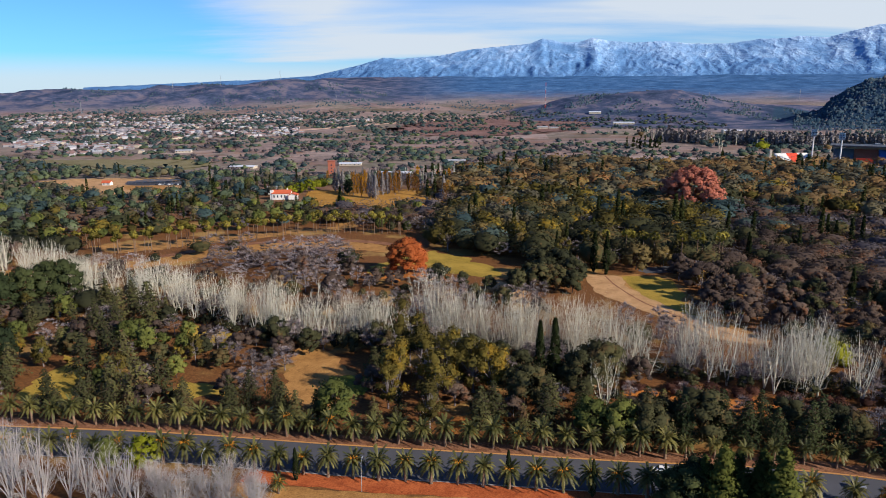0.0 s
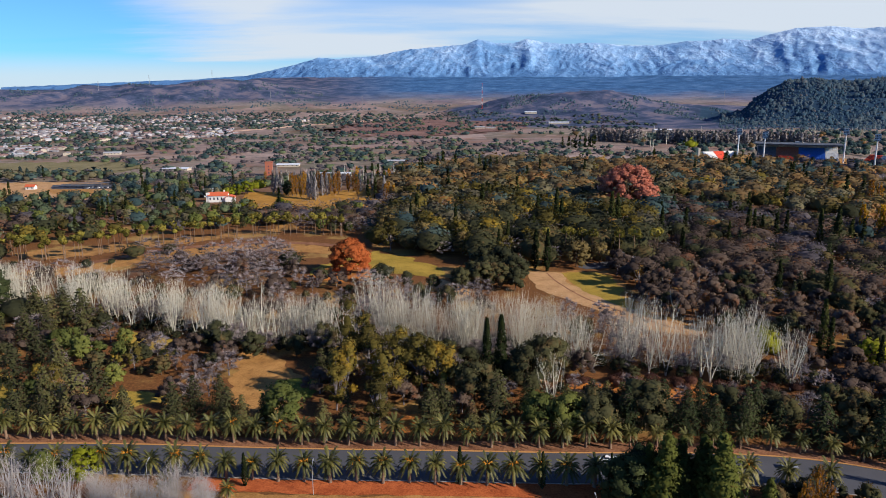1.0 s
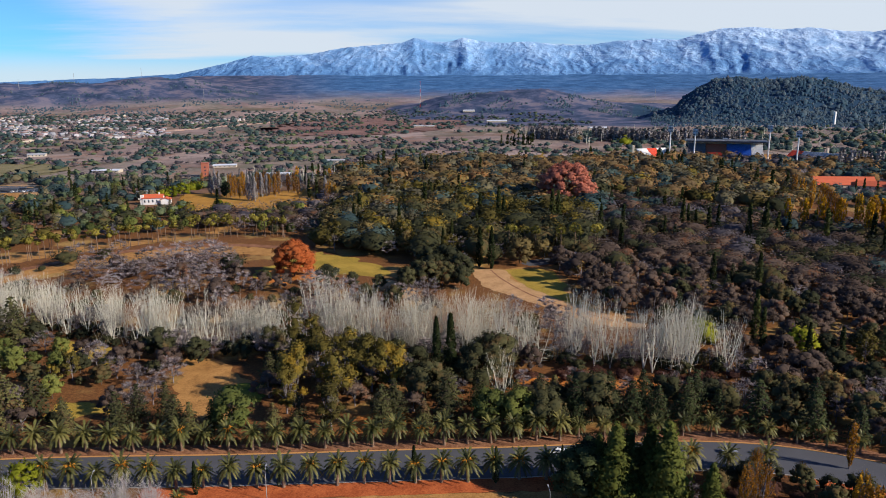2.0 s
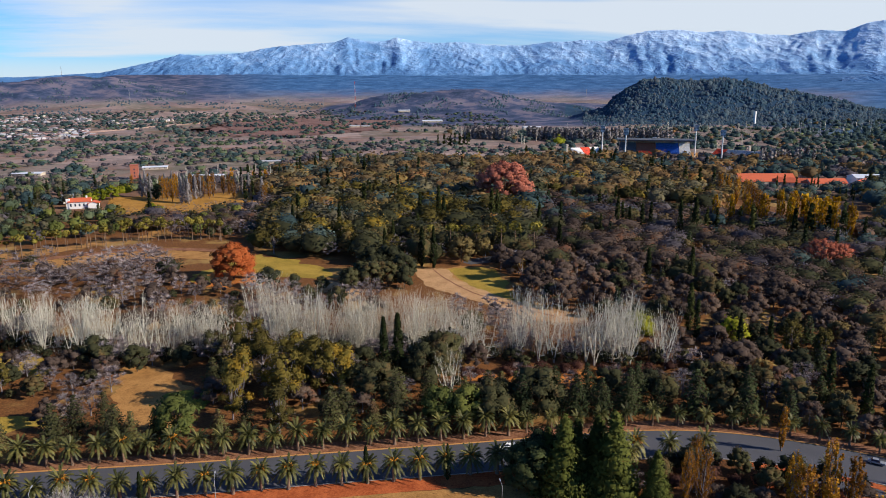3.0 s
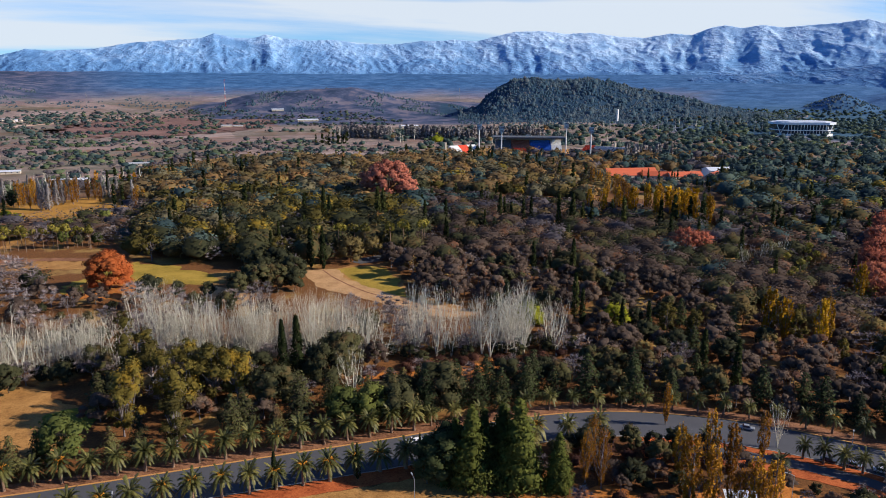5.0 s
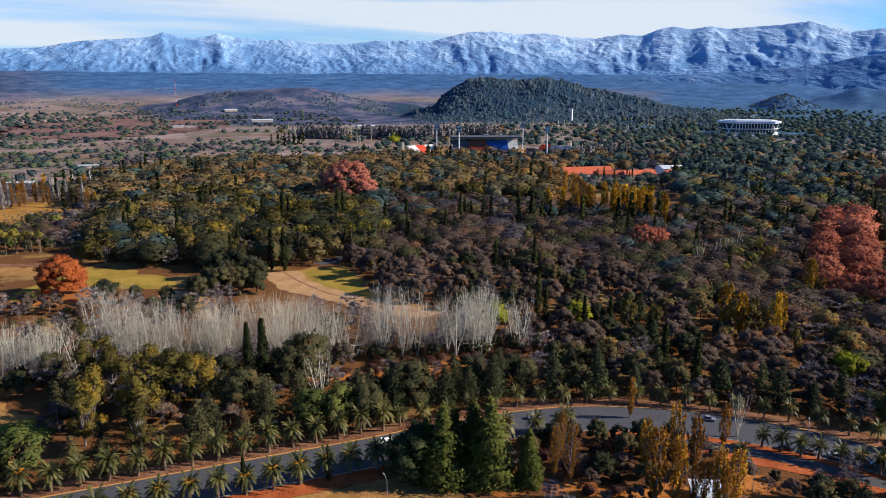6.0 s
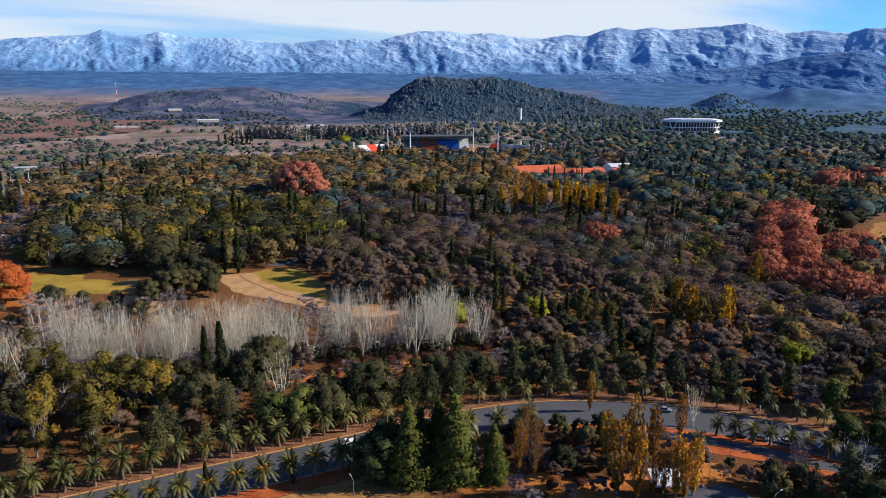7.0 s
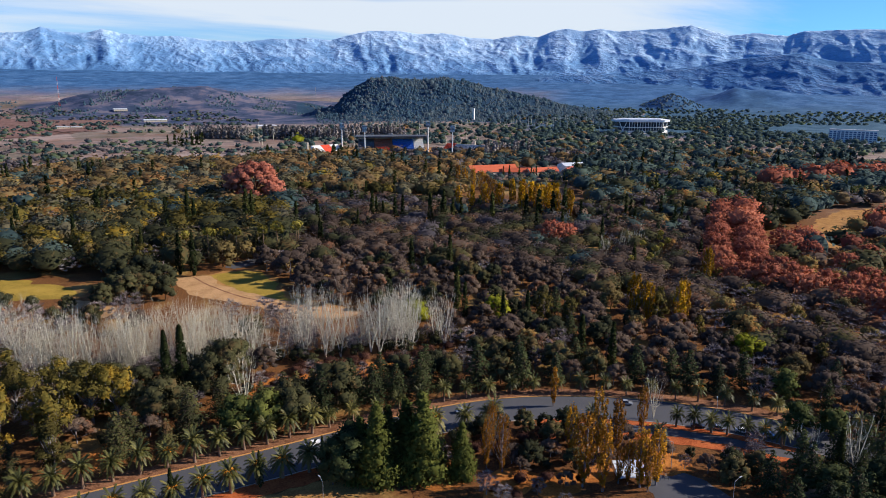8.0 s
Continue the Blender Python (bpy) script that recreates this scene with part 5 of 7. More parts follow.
# stretches of wood: kind: (share, lowest, highest)
scatter([(-150, 206), (60, 200), (140, 186), (146, 196), (60, 222), (-150, 222)], 8.5, {"cedar": (6, 9, 15), "evergreen": (1, 8, 12), "shrub": (2, 4, 8), "bush": (2, 2, 4)}, 11, 0.3, 20)
scatter([(-250, 212), (-100, 216), (-96, 290), (-130, 304), (-170, 322), (-260, 340)], 8.0, {"cedar": (4, 11, 18), "evergreen": (1.6, 8, 13), "green": (2.6, 7, 12), "olive": (1.6, 9, 13), "shrub": (2.5, 7, 11), "brown": (1.5, 8, 12)}, 12, 0.24, 24)
scatter([(-104, 222), (-62, 222), (-66, 284), (-118, 306)], 8, {"shrub": (4, 8, 12), "brown": (3, 8, 11), "bush": (2, 3, 6), "evergreen": (1, 6, 9)}, 13, 0.30, 25)
scatter([(-32, 218), (140, 196), (150, 240), (60, 258), (-30, 268), (-66, 282), (-48, 270), (-30, 246)], 7.4, {"shrub": (3, 7, 11), "evergreen": (2, 9, 13), "brown": (3.4, 7, 11), "cedar": (1.4, 10, 15), "bush": (1, 3, 6)}, 14, 0.16, 30)
scatter([(-150, 335), (-70, 300), (20, 292), (60, 284), (100, 262), (108, 280), (40, 340), (-40, 372), (-70, 400), (-140, 460), (-200, 420), (-290, 420), (-290, 400)], 10, {"shrub": (5, 8, 15), "brown": (2, 8, 12), "evergreen": (1.2, 6, 12), "bush": (3, 3, 6)}, 15, 0.42, 35)
scatter([(-30, 462), (36, 412), (40, 384), (60, 364), (64, 392), (110, 400), (126, 410), (230, 640), (60, 660), (-14, 650), (-24, 520)], 10.5, {"evergreen": (4, 13, 19), "olive": (3, 14, 20), "russet": (1.5, 12, 18), "shrub": (1.5, 9, 15), "cypress": (0.3, 18, 26)}, 16)
scatter([(-80, 500), (-24, 500), (-14, 650), (-40, 650), (-60, 600), (-150, 590), (-120, 540)], 8.5, {"shrub": (5, 7, 12), "brown": (3, 7, 11), "green": (1.5, 6, 10), "evergreen": (1, 7, 11)}, 37, 0.2, 40)
scatter([(222, 80), (262, 80), (330, 130), (322, 226), (300, 262), (250, 240), (218, 160)], 9.5, {"brown": (4, 8, 12), "shrub": (4, 8, 12), "russet": (2, 8, 12), "olive": (1, 9, 12), "evergreen": (1.5, 9, 12), "bramble": (1, 3, 5)}, 38)
scatter([(114, 402), (113, 330), (130, 296), (152, 254), (142, 190), (160, 176), (190, 150), (210, 115), (222, 80), (262, 80), (330, 130), (318, 226), (420, 306), (480, 360), (420, 420), (310, 520), (230, 640), (130, 420)], 9.0, {"brown": (7.5, 9, 13), "evergreen": (3.6, 9, 13), "russet": (0.6, 9, 12), "shrub": (2.2, 8, 11), "fir": (1.0, 11, 15), "cypress": (0.15, 16, 22)}, 17)
scatter([(60, 200), (140, 186), (165, 172), (200, 140), (214, 110), (222, 120), (200, 160), (160, 200), (60, 225)], 6.8, {"fir": (6, 12, 17), "evergreen": (1.4, 9, 13), "brown": (1.6, 7, 10)}, 35)
scatter([(-172, 742), (-100, 738), (-34, 756), (-20, 812), (-150, 806)], 8, {"shrub": (3, 8, 13), "green": (2, 7, 11), "poplar": (2, 14, 20), "brown": (2, 7, 11), "gold": (1, 12, 18)}, 36, 0.2, 30)
scatter([(160, 60), (330, 60), (340, 140), (225, 125), (214, 100), (210, 60)], 8, {"fir": (5, 12, 18), "evergreen": (1.5, 9, 13), "brown": (2, 9, 13), "shrub": (1, 8, 12)}, 18)
# unseen tall cedars on the sun side, added to throw shade over the forecourt
scatter([(198, 36), (255, 36), (246, 86), (208, 82)], 7, {"fir": (4, 16, 22), "evergreen": (1, 13, 17)}, 39)
scatter([(90, 110), (185, 85), (180, 105), (160, 112), (150, 124), (100, 160), (84, 162)], 6, {"shrub": (3.5, 3, 7), "brown": (3, 3, 7), "bush": (0.7, 2, 3.5)}, 19, 0.34, 14)
scatter([(148, 100), (146, 60), (216, 50), (206, 86), (192, 97), (172, 100)], 6.2, {"fir": (6, 11, 17), "pine": (2, 9, 14), "brown": (2, 7, 10), "shrub": (1.2, 7, 11)}, 20)
scatter([(-60, 640), (230, 640), (330, 520), (430, 600), (410, 900), (60, 940), (-60, 800)], 13, {"russet": (5, 13, 20), "olive": (2.5, 14, 20), "evergreen": (2, 12, 18), "shrub": (1, 10, 15), "cypress": (0.3, 18, 26)}, 21)
scatter([(350, 240), (440, 300), (470, 300), (600, 330), (660, 320), (860, 380), (1000, 420), (900, 640), (640, 700), (500, 560), (420, 430), (500, 350)], 13, {"evergreen": (4.4, 13, 20), "russet": (1.8, 12, 18), "green": (1.3, 11, 16), "cedar": (2.2, 16, 22), "brown": (2.4, 10, 15), "olive": (1.2, 12, 18), "cypress": (0.3, 18, 24)}, 22, 0.12, 70)
scatter([(400, 560), (520, 530), (640, 550), (690, 620), (612, 588), (452, 655), (420, 640)], 10, {"evergreen": (3, 6, 10), "olive": (2, 6, 9), "brown": (1.5, 5, 8), "cypress": (0.5, 10, 14)}, 32)
scatter([(430, 720), (640, 655), (800, 700), (660, 840), (560, 890), (480, 925), (400, 970)], 14, {"evergreen": (3, 10, 15), "russet": (3, 11, 16), "brown": (2, 9, 14), "shrub": (1, 10, 15), "cedar": (0.6, 13, 18)}, 33, 0.15, 60)
scatter([(340, 60), (560, 120), (620, 290), (500, 262), (490, 222), (440, 275), (345, 230)], 13, {"brown": (3, 9, 14), "evergreen": (3, 11, 17), "russet": (2, 11, 16), "rose": (2, 13, 18)}, 23, 0.3, 40)
scatter([(-420, 470), (-270, 470), (-100, 545), (-60, 560), (-40, 640), (-160, 645), (-170, 720), (-200, 800), (-620, 900)], 10, {"green": (5, 7, 11), "evergreen": (2.2, 7, 12), "olive": (2, 8, 12), "shrub": (1.5, 6, 10), "cedar": (0.8, 10, 14), "brown": (1.6, 6, 10), "cypress": (0.4, 13, 18)}, 24, 0.22, 60)
scatter([(-420, 380), (-290, 400), (-240, 440), (-300, 470), (-430, 480)], 11, {"evergreen": (3, 10, 15), "green": (2, 9, 14), "cypress": (0.5, 15, 20)}, 25)
scatter([(-700, 900), (-190, 790), (-60, 810), (60, 940), (400, 900), (380, 1060), (260, 1250), (-100, 1500), (-900, 1500)], 11, {"thicket": (2.4, 2, 6.5), "copse": (3.2, 2.5, 8), "shrub": (1.6, 3, 7), "brown": (2.8, 2.5, 7)}, 26, 0.47, 70)
scatter([(640, 700), (900, 640), (1100, 560), (1500, 640), (1400, 1100), (1000, 1300), (640, 1000)], 17, {"evergreen": (5, 7, 12), "thicket": (2.5, 5, 9), "copse": (4, 6, 10), "russet": (0.3, 7, 11)}, 27, 0.3, 90)
scatter([(380, 1060), (430, 960), (640, 1000), (1000, 1300), (1300, 1300), (1250, 1500), (300, 1500)], 17, {"evergreen": (3, 7, 11), "thicket": (1.6, 4, 7), "copse": (2, 5, 9), "russet": (0.4, 7, 11), "shrub": (2.4, 7, 12), "poplar": (0.8, 14, 20)}, 28, 0.34, 90)
scatter([(-1500, 1500), (-100, 1500), (300, 1500), (600, 1700), (500, 2400), (-400, 2500), (-1700, 2300)], 17, {"copse": (4, 2.5, 9), "thicket": (1.4, 2.5, 6), "brown": (2.6, 3, 7)}, 29, 0.5, 110)
scatter([(1250, 1500), (1400, 1100), (2300, 900), (2700, 1500), (1900, 2300), (1300, 1900)], 21, {"copse": (4, 4, 9), "thicket": (1.4, 4, 8)}, 30, 0.36, 120)
scatter([(1100, 1180), (1300, 1000), (1500, 960), (1700, 1300), (1400, 1560), (1150, 1460)], 15, {"copse": (3, 5, 10), "evergreen": (2, 7, 12), "thicket": (1.5, 4, 8)}, 42, 0.34, 80)
scatter([(-1500, 1750), (-850, 1270), (-420, 1700), (-80, 2350), (-520, 2420), (-1600, 2420)], 24, {"copse": (5, 5, 11), "brown": (1, 5, 9)}, 34, 0.46, 90)
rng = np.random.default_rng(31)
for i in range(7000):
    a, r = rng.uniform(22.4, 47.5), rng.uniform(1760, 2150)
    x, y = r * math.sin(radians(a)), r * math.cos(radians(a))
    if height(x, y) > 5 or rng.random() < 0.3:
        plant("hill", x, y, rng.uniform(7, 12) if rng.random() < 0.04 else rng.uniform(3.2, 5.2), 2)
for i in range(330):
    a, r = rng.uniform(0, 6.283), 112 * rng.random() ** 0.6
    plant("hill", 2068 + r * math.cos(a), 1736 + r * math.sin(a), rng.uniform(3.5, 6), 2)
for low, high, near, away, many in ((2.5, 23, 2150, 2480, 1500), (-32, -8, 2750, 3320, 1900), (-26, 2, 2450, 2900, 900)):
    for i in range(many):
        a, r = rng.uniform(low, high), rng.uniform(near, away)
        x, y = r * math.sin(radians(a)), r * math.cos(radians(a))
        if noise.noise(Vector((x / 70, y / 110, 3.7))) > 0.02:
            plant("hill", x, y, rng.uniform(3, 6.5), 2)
for line in ([(310, 1320), (345, 1300), (385, 1270)], [(425, 1275), (496, 1200), (593, 1195), (640, 1160)]):
    for p in curve(line, 4.5):
        for row in range(4):
            plant("grove", p.x + rng.normal(0, 3), p.y + row * 10 + rng.normal(0, 3), rng.uniform(17, 25), 4)
for i in range(14):
    plant("cypress", 232 + i * 4.6 + rng.normal(0, 2), 1168 + i * 2.4 + rng.normal(0, 6), rng.uniform(17, 24), 4)
for i in range(22):
    plant("grove", 580 + i * 3.8 + rng.normal(0, 2), 816 + rng.normal(0, 8), rng.uniform(18, 25), 4)
group_of("lime", 8, (427, 1138, 17), (434, 1142, 15))

HEART = (20.0, 200.0)
VARIANTS = 5


def spot(x, y, h, rng, tall=True):
    s = h * rng.uniform(0.9, 1.12) if tall else h
    return Matrix.LocRotScale((x, y, height(x, y)), Euler((0, 0, rng.uniform(0, 6.28))), (s, s, h))


def again(ob, m):
    """A copy at the pose m, whose scale replaces the first one's."""
    return copy_thing(ob, m @ Matrix.Diagonal((1 / ob.scale.x, 1 / ob.scale.y, 1 / ob.scale.z, 1)))


def grow(key, seed):
    kind, rng = KINDS[key], np.random.default_rng(seed)
    trees = sorted(TREES[key], key=lambda t: math.hypot(t[0] - HEART[0], t[1] - HEART[1]))
    first = {}
    for i, (x, y, h) in enumerate(trees[:kind["most"]]):
        v, m = (i % VARIANTS, math.hypot(x - HEART[0], y - HEART[1]) > 105), spot(x, y, h, rng)
        if v in first:
            again(first[v], m)
            continue
        root = thing(kind["name"], kind["label"], kind["category"], None, kind["group"] or kind["label"].split(" with ")[0] + "s of the park")
        limbs, crown = kind["make"](seed * 100 + v[0] + 20 * v[1], int(v[1]))
        part("trunk", mesh("trunk", limbs, kind["bark"]), None, root)
        part(kind["crown"], mesh(kind["crown"], crown, kind["leaf"]), None, root)
        root.matrix_basis = m
        first[v] = root
    rest = trees[kind["most"]:]
    if not rest:
        return
    models = [[kind["make"](seed * 100 + 50 + v, step) for v in range(4)] for step in (2, 3, 4)]
    wood, leaf, tint, hazy, hazy_tint = [], [], [], [], []
    for x, y, h in rest:
        d = math.hypot(x - HEART[0], y - HEART[1])
        far = 0 if d < 370 else 1 if d < 700 else 2
        limbs, crown = models[far][rng.integers(0, 4)]
        m = np.array(spot(x, y, h, rng))
        if key in ("brown", "russet", "evergreen", "olive", "shrub"):      # crowns that close up into a canopy
            m[:3, :2] *= rng.uniform(1.08, 1.42)
            m[:3, 2] *= 0.94
        turn = m[:3, :3] / np.linalg.norm(m[:3, :3], axis=0)
        # beyond some 640 m trees switch to the haze-tinted leaf colours
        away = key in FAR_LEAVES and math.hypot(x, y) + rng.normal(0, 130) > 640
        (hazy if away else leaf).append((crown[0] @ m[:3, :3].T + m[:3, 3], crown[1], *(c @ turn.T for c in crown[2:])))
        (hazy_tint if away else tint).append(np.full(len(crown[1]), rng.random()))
        if kind["bark"] is kind["leaf"] or key == "fan":
            wood.append((limbs[0] @ m[:3, :3].T + m[:3, 3], limbs[1]))
    root = None
    if leaf:
        root = thing("woods", f"far woods of many trees, each a {kind['label']}", "woods", None, "", "stuff")
    if root:
        part("crowns", mesh("crowns", join(leaf), kind["leaf"], np.concatenate(tint)), None, root)
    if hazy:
        scrub = thing("scrub", f"distant scattered trees of the plain, {kind['category']}s of haze-tinted growth", "scrub", None, "", "stuff")
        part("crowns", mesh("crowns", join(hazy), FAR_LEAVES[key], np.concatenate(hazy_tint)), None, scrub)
    if root and wood:
        part("trunks", mesh("trunks", join(wood), kind["bark"]), None, root)


for i, key in enumerate(KINDS):
    grow(key, i + 1)


# ---- date palms of the avenue ----
def frond_mesh(seed, rise, droop):
    """One arching feather leaf, two metres and a half long, with its leaflets."""
    rng = np.random.default_rng(seed)
    t = np.linspace(0, 1, 5)
    long = 3.75
    x = long * (t - 0.18 * t ** 2) * (1 - 0.28 * abs(rise))
    z = long * (rise * t - droop * t ** 2.1)
    line = np.stack([x, np.zeros(5), z], 1)
    rib = tube(line, np.linspace(0.05, 0.01, 5), 3)
    verts, tris = [], []
    for k in range(20):
        s = 0.12 + 0.88 * k / 19
        p = np.array([np.interp(s, t, line[:, i]) for i in range(3)])
        d = np.array([np.interp(min(1, s + 0.08), t, line[:, i]) for i in range(3)]) - p + [1e-4, 0, 0]
        d /= np.linalg.norm(d)
        size = 0.62 * math.sin(0.35 + 2.35 * s) * rng.uniform(0.85, 1.1)
        for side in (-1, 1):
            tip = p + d * size * 0.75 + np.array([0, side * size * 0.66, -0.15 * size + rng.normal(0, 0.05)])
            at = len(verts)
            verts += [p - d * 0.12, p + d * 0.13, tip]
            tris.append((at, at + 1, at + 2))
    return mesh("frond", join([rib, (np.array(verts), np.array(tris))]), LEAVES["frond"])


FRONDS = [frond_mesh(70, 1.10, 0.46), frond_mesh(71, 0.86, 0.56), frond_mesh(72, 0.58, 0.60), frond_mesh(73, 0.24, 0.60), frond_mesh(74, -0.18, 0.50)]


def palm_trunk(seed):
    rng = np.random.default_rng(seed)
    z = np.linspace(-0.05, 1, 15)
    r = 0.30 + 0.10 * np.exp(-z * 7) + 0.035 * (np.arange(15) % 2) + 0.10 * np.clip((z - 0.86) * 7, 0, 1)
    return tube(np.stack([0.05 * np.sin(z * 2), 0 * z, z * 5.4], 1), r, 9)


def fruit_mesh(seed):
    """Hanging orange fruit stalks: thin strands in a spray."""
    rng = np.random.default_rng(seed)
    pieces = []
    for i in range(26):
        a, reach = rng.uniform(0, 6.283), rng.uniform(0.5, 1.0)
        d = np.array([math.cos(a), math.sin(a), 0])
        pieces.append(tube([[0, 0, 5.5], d * reach * 1.1 + [0, 0, 6.3], d * reach * 1.8 + [0, 0, 5.7 - rng.uniform(0, 0.7)]], [0.05, 0.12, 0.05], 3))
    return mesh("fruit_stalk", join(pieces), FRUIT)


def date_palm(seed, fruit, whole=False):
    rng = np.random.default_rng(seed)
    root = thing("date_palm", "stout date palm with arching feather fronds" + (" and orange fruit stalks" if fruit else ""), "palm", None, "date palms lining the avenue")
    part("trunk", mesh("trunk", palm_trunk(seed), PALM_BARK), None, root)
    count = 50 if whole else 58
    poses = []
    for i in range(count):
        s = i / count
        poses.append((FRONDS[min(4, int(s ** 0.85 * 5))], Matrix.LocRotScale((0, 0, 5.5 - 0.25 * s), Euler((rng.normal(0, 0.12), rng.normal(0, 0.10), i * 2.39996 + rng.normal(0, 0.1))), (rng.uniform(0.9, 1.1),) * 3)))
    if whole:
        bm = bmesh.new()
        for model, m in poses:
            at = len(bm.verts)
            bm.from_mesh(model)
            bm.verts.ensure_lookup_table()
            bmesh.ops.transform(bm, matrix=m, verts=bm.verts[at:])
        part("crown", bm, LEAVES["frond"], root)
    else:
        for model, m in poses:
            part("frond", model, None, root).matrix_basis = m
    if fruit:
        part("fruit_stalk", fruit_mesh(seed), None, root, "orange hanging fruit stalks")
    return root


PALMS = [date_palm(1, False), date_palm(2, True), date_palm(3, False), date_palm(4, False, True), date_palm(5, True, True), date_palm(6, False, True)]
used = set()


def set_palm(x, y, s, which, rng):
    m = Matrix.LocRotScale((x, y, 0.02), Euler((rng.normal(0, 0.02), rng.normal(0, 0.02), rng.uniform(0, 6.28))), (s, s, s * rng.uniform(0.82, 1.0)))
    if not -75 < x < 58:      # further along the avenue the heads are one piece
        which += 3
    if which in used:
        again(PALMS[which], m)
    else:
        used.add(which)
        PALMS[which].matrix_basis = m


def along(line, offset, start, stop, gap, seed, odds=(0.38, 0.4, 0.22), small=1.0):
    """Palms at even steps beside a line."""
    rng = np.random.default_rng(seed)
    run, last = 0.0, line[0]
    due = 0.0
    for a, b in zip(line, line[1:]):
        run += (b - a).length
        if b.x < start or b.x > stop or b.y < 60 or run < due:
            continue
        due = run + gap
        t = (b - a).normalized()
        p = b + Vector((-t.y, t.x, 0)) * offset
        set_palm(p.x, p.y + rng.normal(0, 0.3), rng.uniform(1.1, 1.32) * small, int(rng.choice(3, p=odds)), rng)


FINE = curve([(p.x, p.y) for p in KERB_LINE[::6]], 0.5)
along(FINE, 3.0, -150, 66, 6.75, 1, (0.6, 0.13, 0.27))
along(FINE, 3.4, 68, 206, 7.6, 6, (0.6, 0.13, 0.27), 0.78)
along(FINE, -WIDE - 1.1, -130, 62, 6.75, 2, (0.35, 0.47, 0.18))
along(FINE, -WIDE - 1.8, 176, 197, 5.6, 3, small=0.82)
along(FINE, -WIDE - 1.4, 84, 128, 11.0, 4)
rng = np.random.default_rng(9)
for x, y, s in ((148, 130, 1.0), (-60, 169, 0.95), (-44, 168, 0.8), (90, 166, 1.0), (112, 168, 0.9), (140, 150, 0.9)):
    set_palm(x, y, s, 1 if x < 0 else 0, rng)


# ---- buildings, masts and vehicles ----
WHITE_WALL = plain_material("white_render", (0.78, 0.77, 0.74), (0.62, 0.60, 0.56), 0.4)
CREAM_WALL = plain_material("cream_render", (0.55, 0.48, 0.38), (0.42, 0.36, 0.28), 0.4)
BRICK_WALL = plain_material("red_brick", (0.42, 0.14, 0.08), (0.30, 0.09, 0.055), 0.8)
RED_ROOF = plain_material("orange_red_roof_tiles", (0.60, 0.13, 0.05), (0.42, 0.085, 0.04), 0.5)
GREY_ROOF = plain_material("grey_sheet_roof", (0.42, 0.43, 0.45), (0.30, 0.31, 0.33), 0.2)
WHITE_ROOF = plain_material("white_sheet_roof", (0.66, 0.68, 0.72), (0.52, 0.55, 0.60), 0.15, rough=0.45)
DARK_ROOF = plain_material("dark_steel_roof", (0.10, 0.11, 0.12), (0.06, 0.065, 0.075), 0.2)
GLASS = plain_material("dark_window_glass", (0.035, 0.055, 0.085), (0.02, 0.03, 0.05), 0.3, rough=0.12, spec=0.6)
BLUE_GLASS = plain_material("blue_glazing", (0.10, 0.16, 0.27), (0.07, 0.11, 0.19), 0.2, rough=0.2, spec=0.6)
STEEL = plain_material("pale_galvanised_steel", (0.341, 0.347, 0.352), (0.253, 0.259, 0.264), 0.5, rough=0.45)
RED_PAINT = plain_material("red_paint", (0.70, 0.09, 0.04), (0.55, 0.06, 0.03), 0.3)
BLUE_PAINT = plain_material("blue_paint", (0.04, 0.16, 0.50), (0.03, 0.11, 0.38), 0.3)
CAR_WHITE = plain_material("white_car_paint", (0.80, 0.80, 0.80), (0.74, 0.74, 0.74), 0.3, rough=0.25, spec=0.5)
CAR_SILVER = plain_material("silver_car_paint", (0.48, 0.50, 0.53), (0.42, 0.44, 0.47), 0.3, rough=0.25, metal=0.5)
CAR_DARK = plain_material("dark_car_paint", (0.05, 0.055, 0.07), (0.035, 0.04, 0.05), 0.3, rough=0.25, spec=0.5)
# seat grey, darkened for the shade below the stadium roof
SHADED_SEAT_GREY = plain_material("roof_shaded_concrete", (0.16, 0.16, 0.18), (0.10, 0.10, 0.12), 0.3)
RUBBER = plain_material("black_rubber", (0.025, 0.025, 0.025), None, 3.0)
WOOD = plain_material("weathered_wood", (0.20, 0.13, 0.08), (0.12, 0.08, 0.05), 2.0)


def facing(x, y, z=0.0, turn=0.0):
    return pose(x, y, z, 0, 0, turn)


def gable(long, deep, eave, ridge, over=0.6):
    """A ridged roof slab with overhangs."""
    bm = bmesh.new()
    a, b = long / 2 + over, deep / 2 + over
    rows = []
    for x in (-a, a):
        rows.append([bm.verts.new(p) for p in ((x, -b, eave), (x, 0, ridge), (x, b, eave), (x, b, eave - 0.35), (x, 0, ridge - 0.35), (x, -b, eave - 0.35))])
    for k in range(6):
        bm.faces.new((rows[0][k], rows[0][(k + 1) % 6], rows[1][(k + 1) % 6], rows[1][k]))
    bm.faces.new((rows[0][0], rows[0][5], rows[0][4], rows[0][1]))
    bm.faces.new((rows[0][1], rows[0][4], rows[0][3], rows[0][2]))
    bm.faces.new((rows[1][1], rows[1][4], rows[1][5], rows[1][0]))
    bm.faces.new((rows[1][2], rows[1][3], rows[1][4], rows[1][1]))
    bmesh.ops.recalc_face_normals(bm, faces=bm.faces)
    return bm


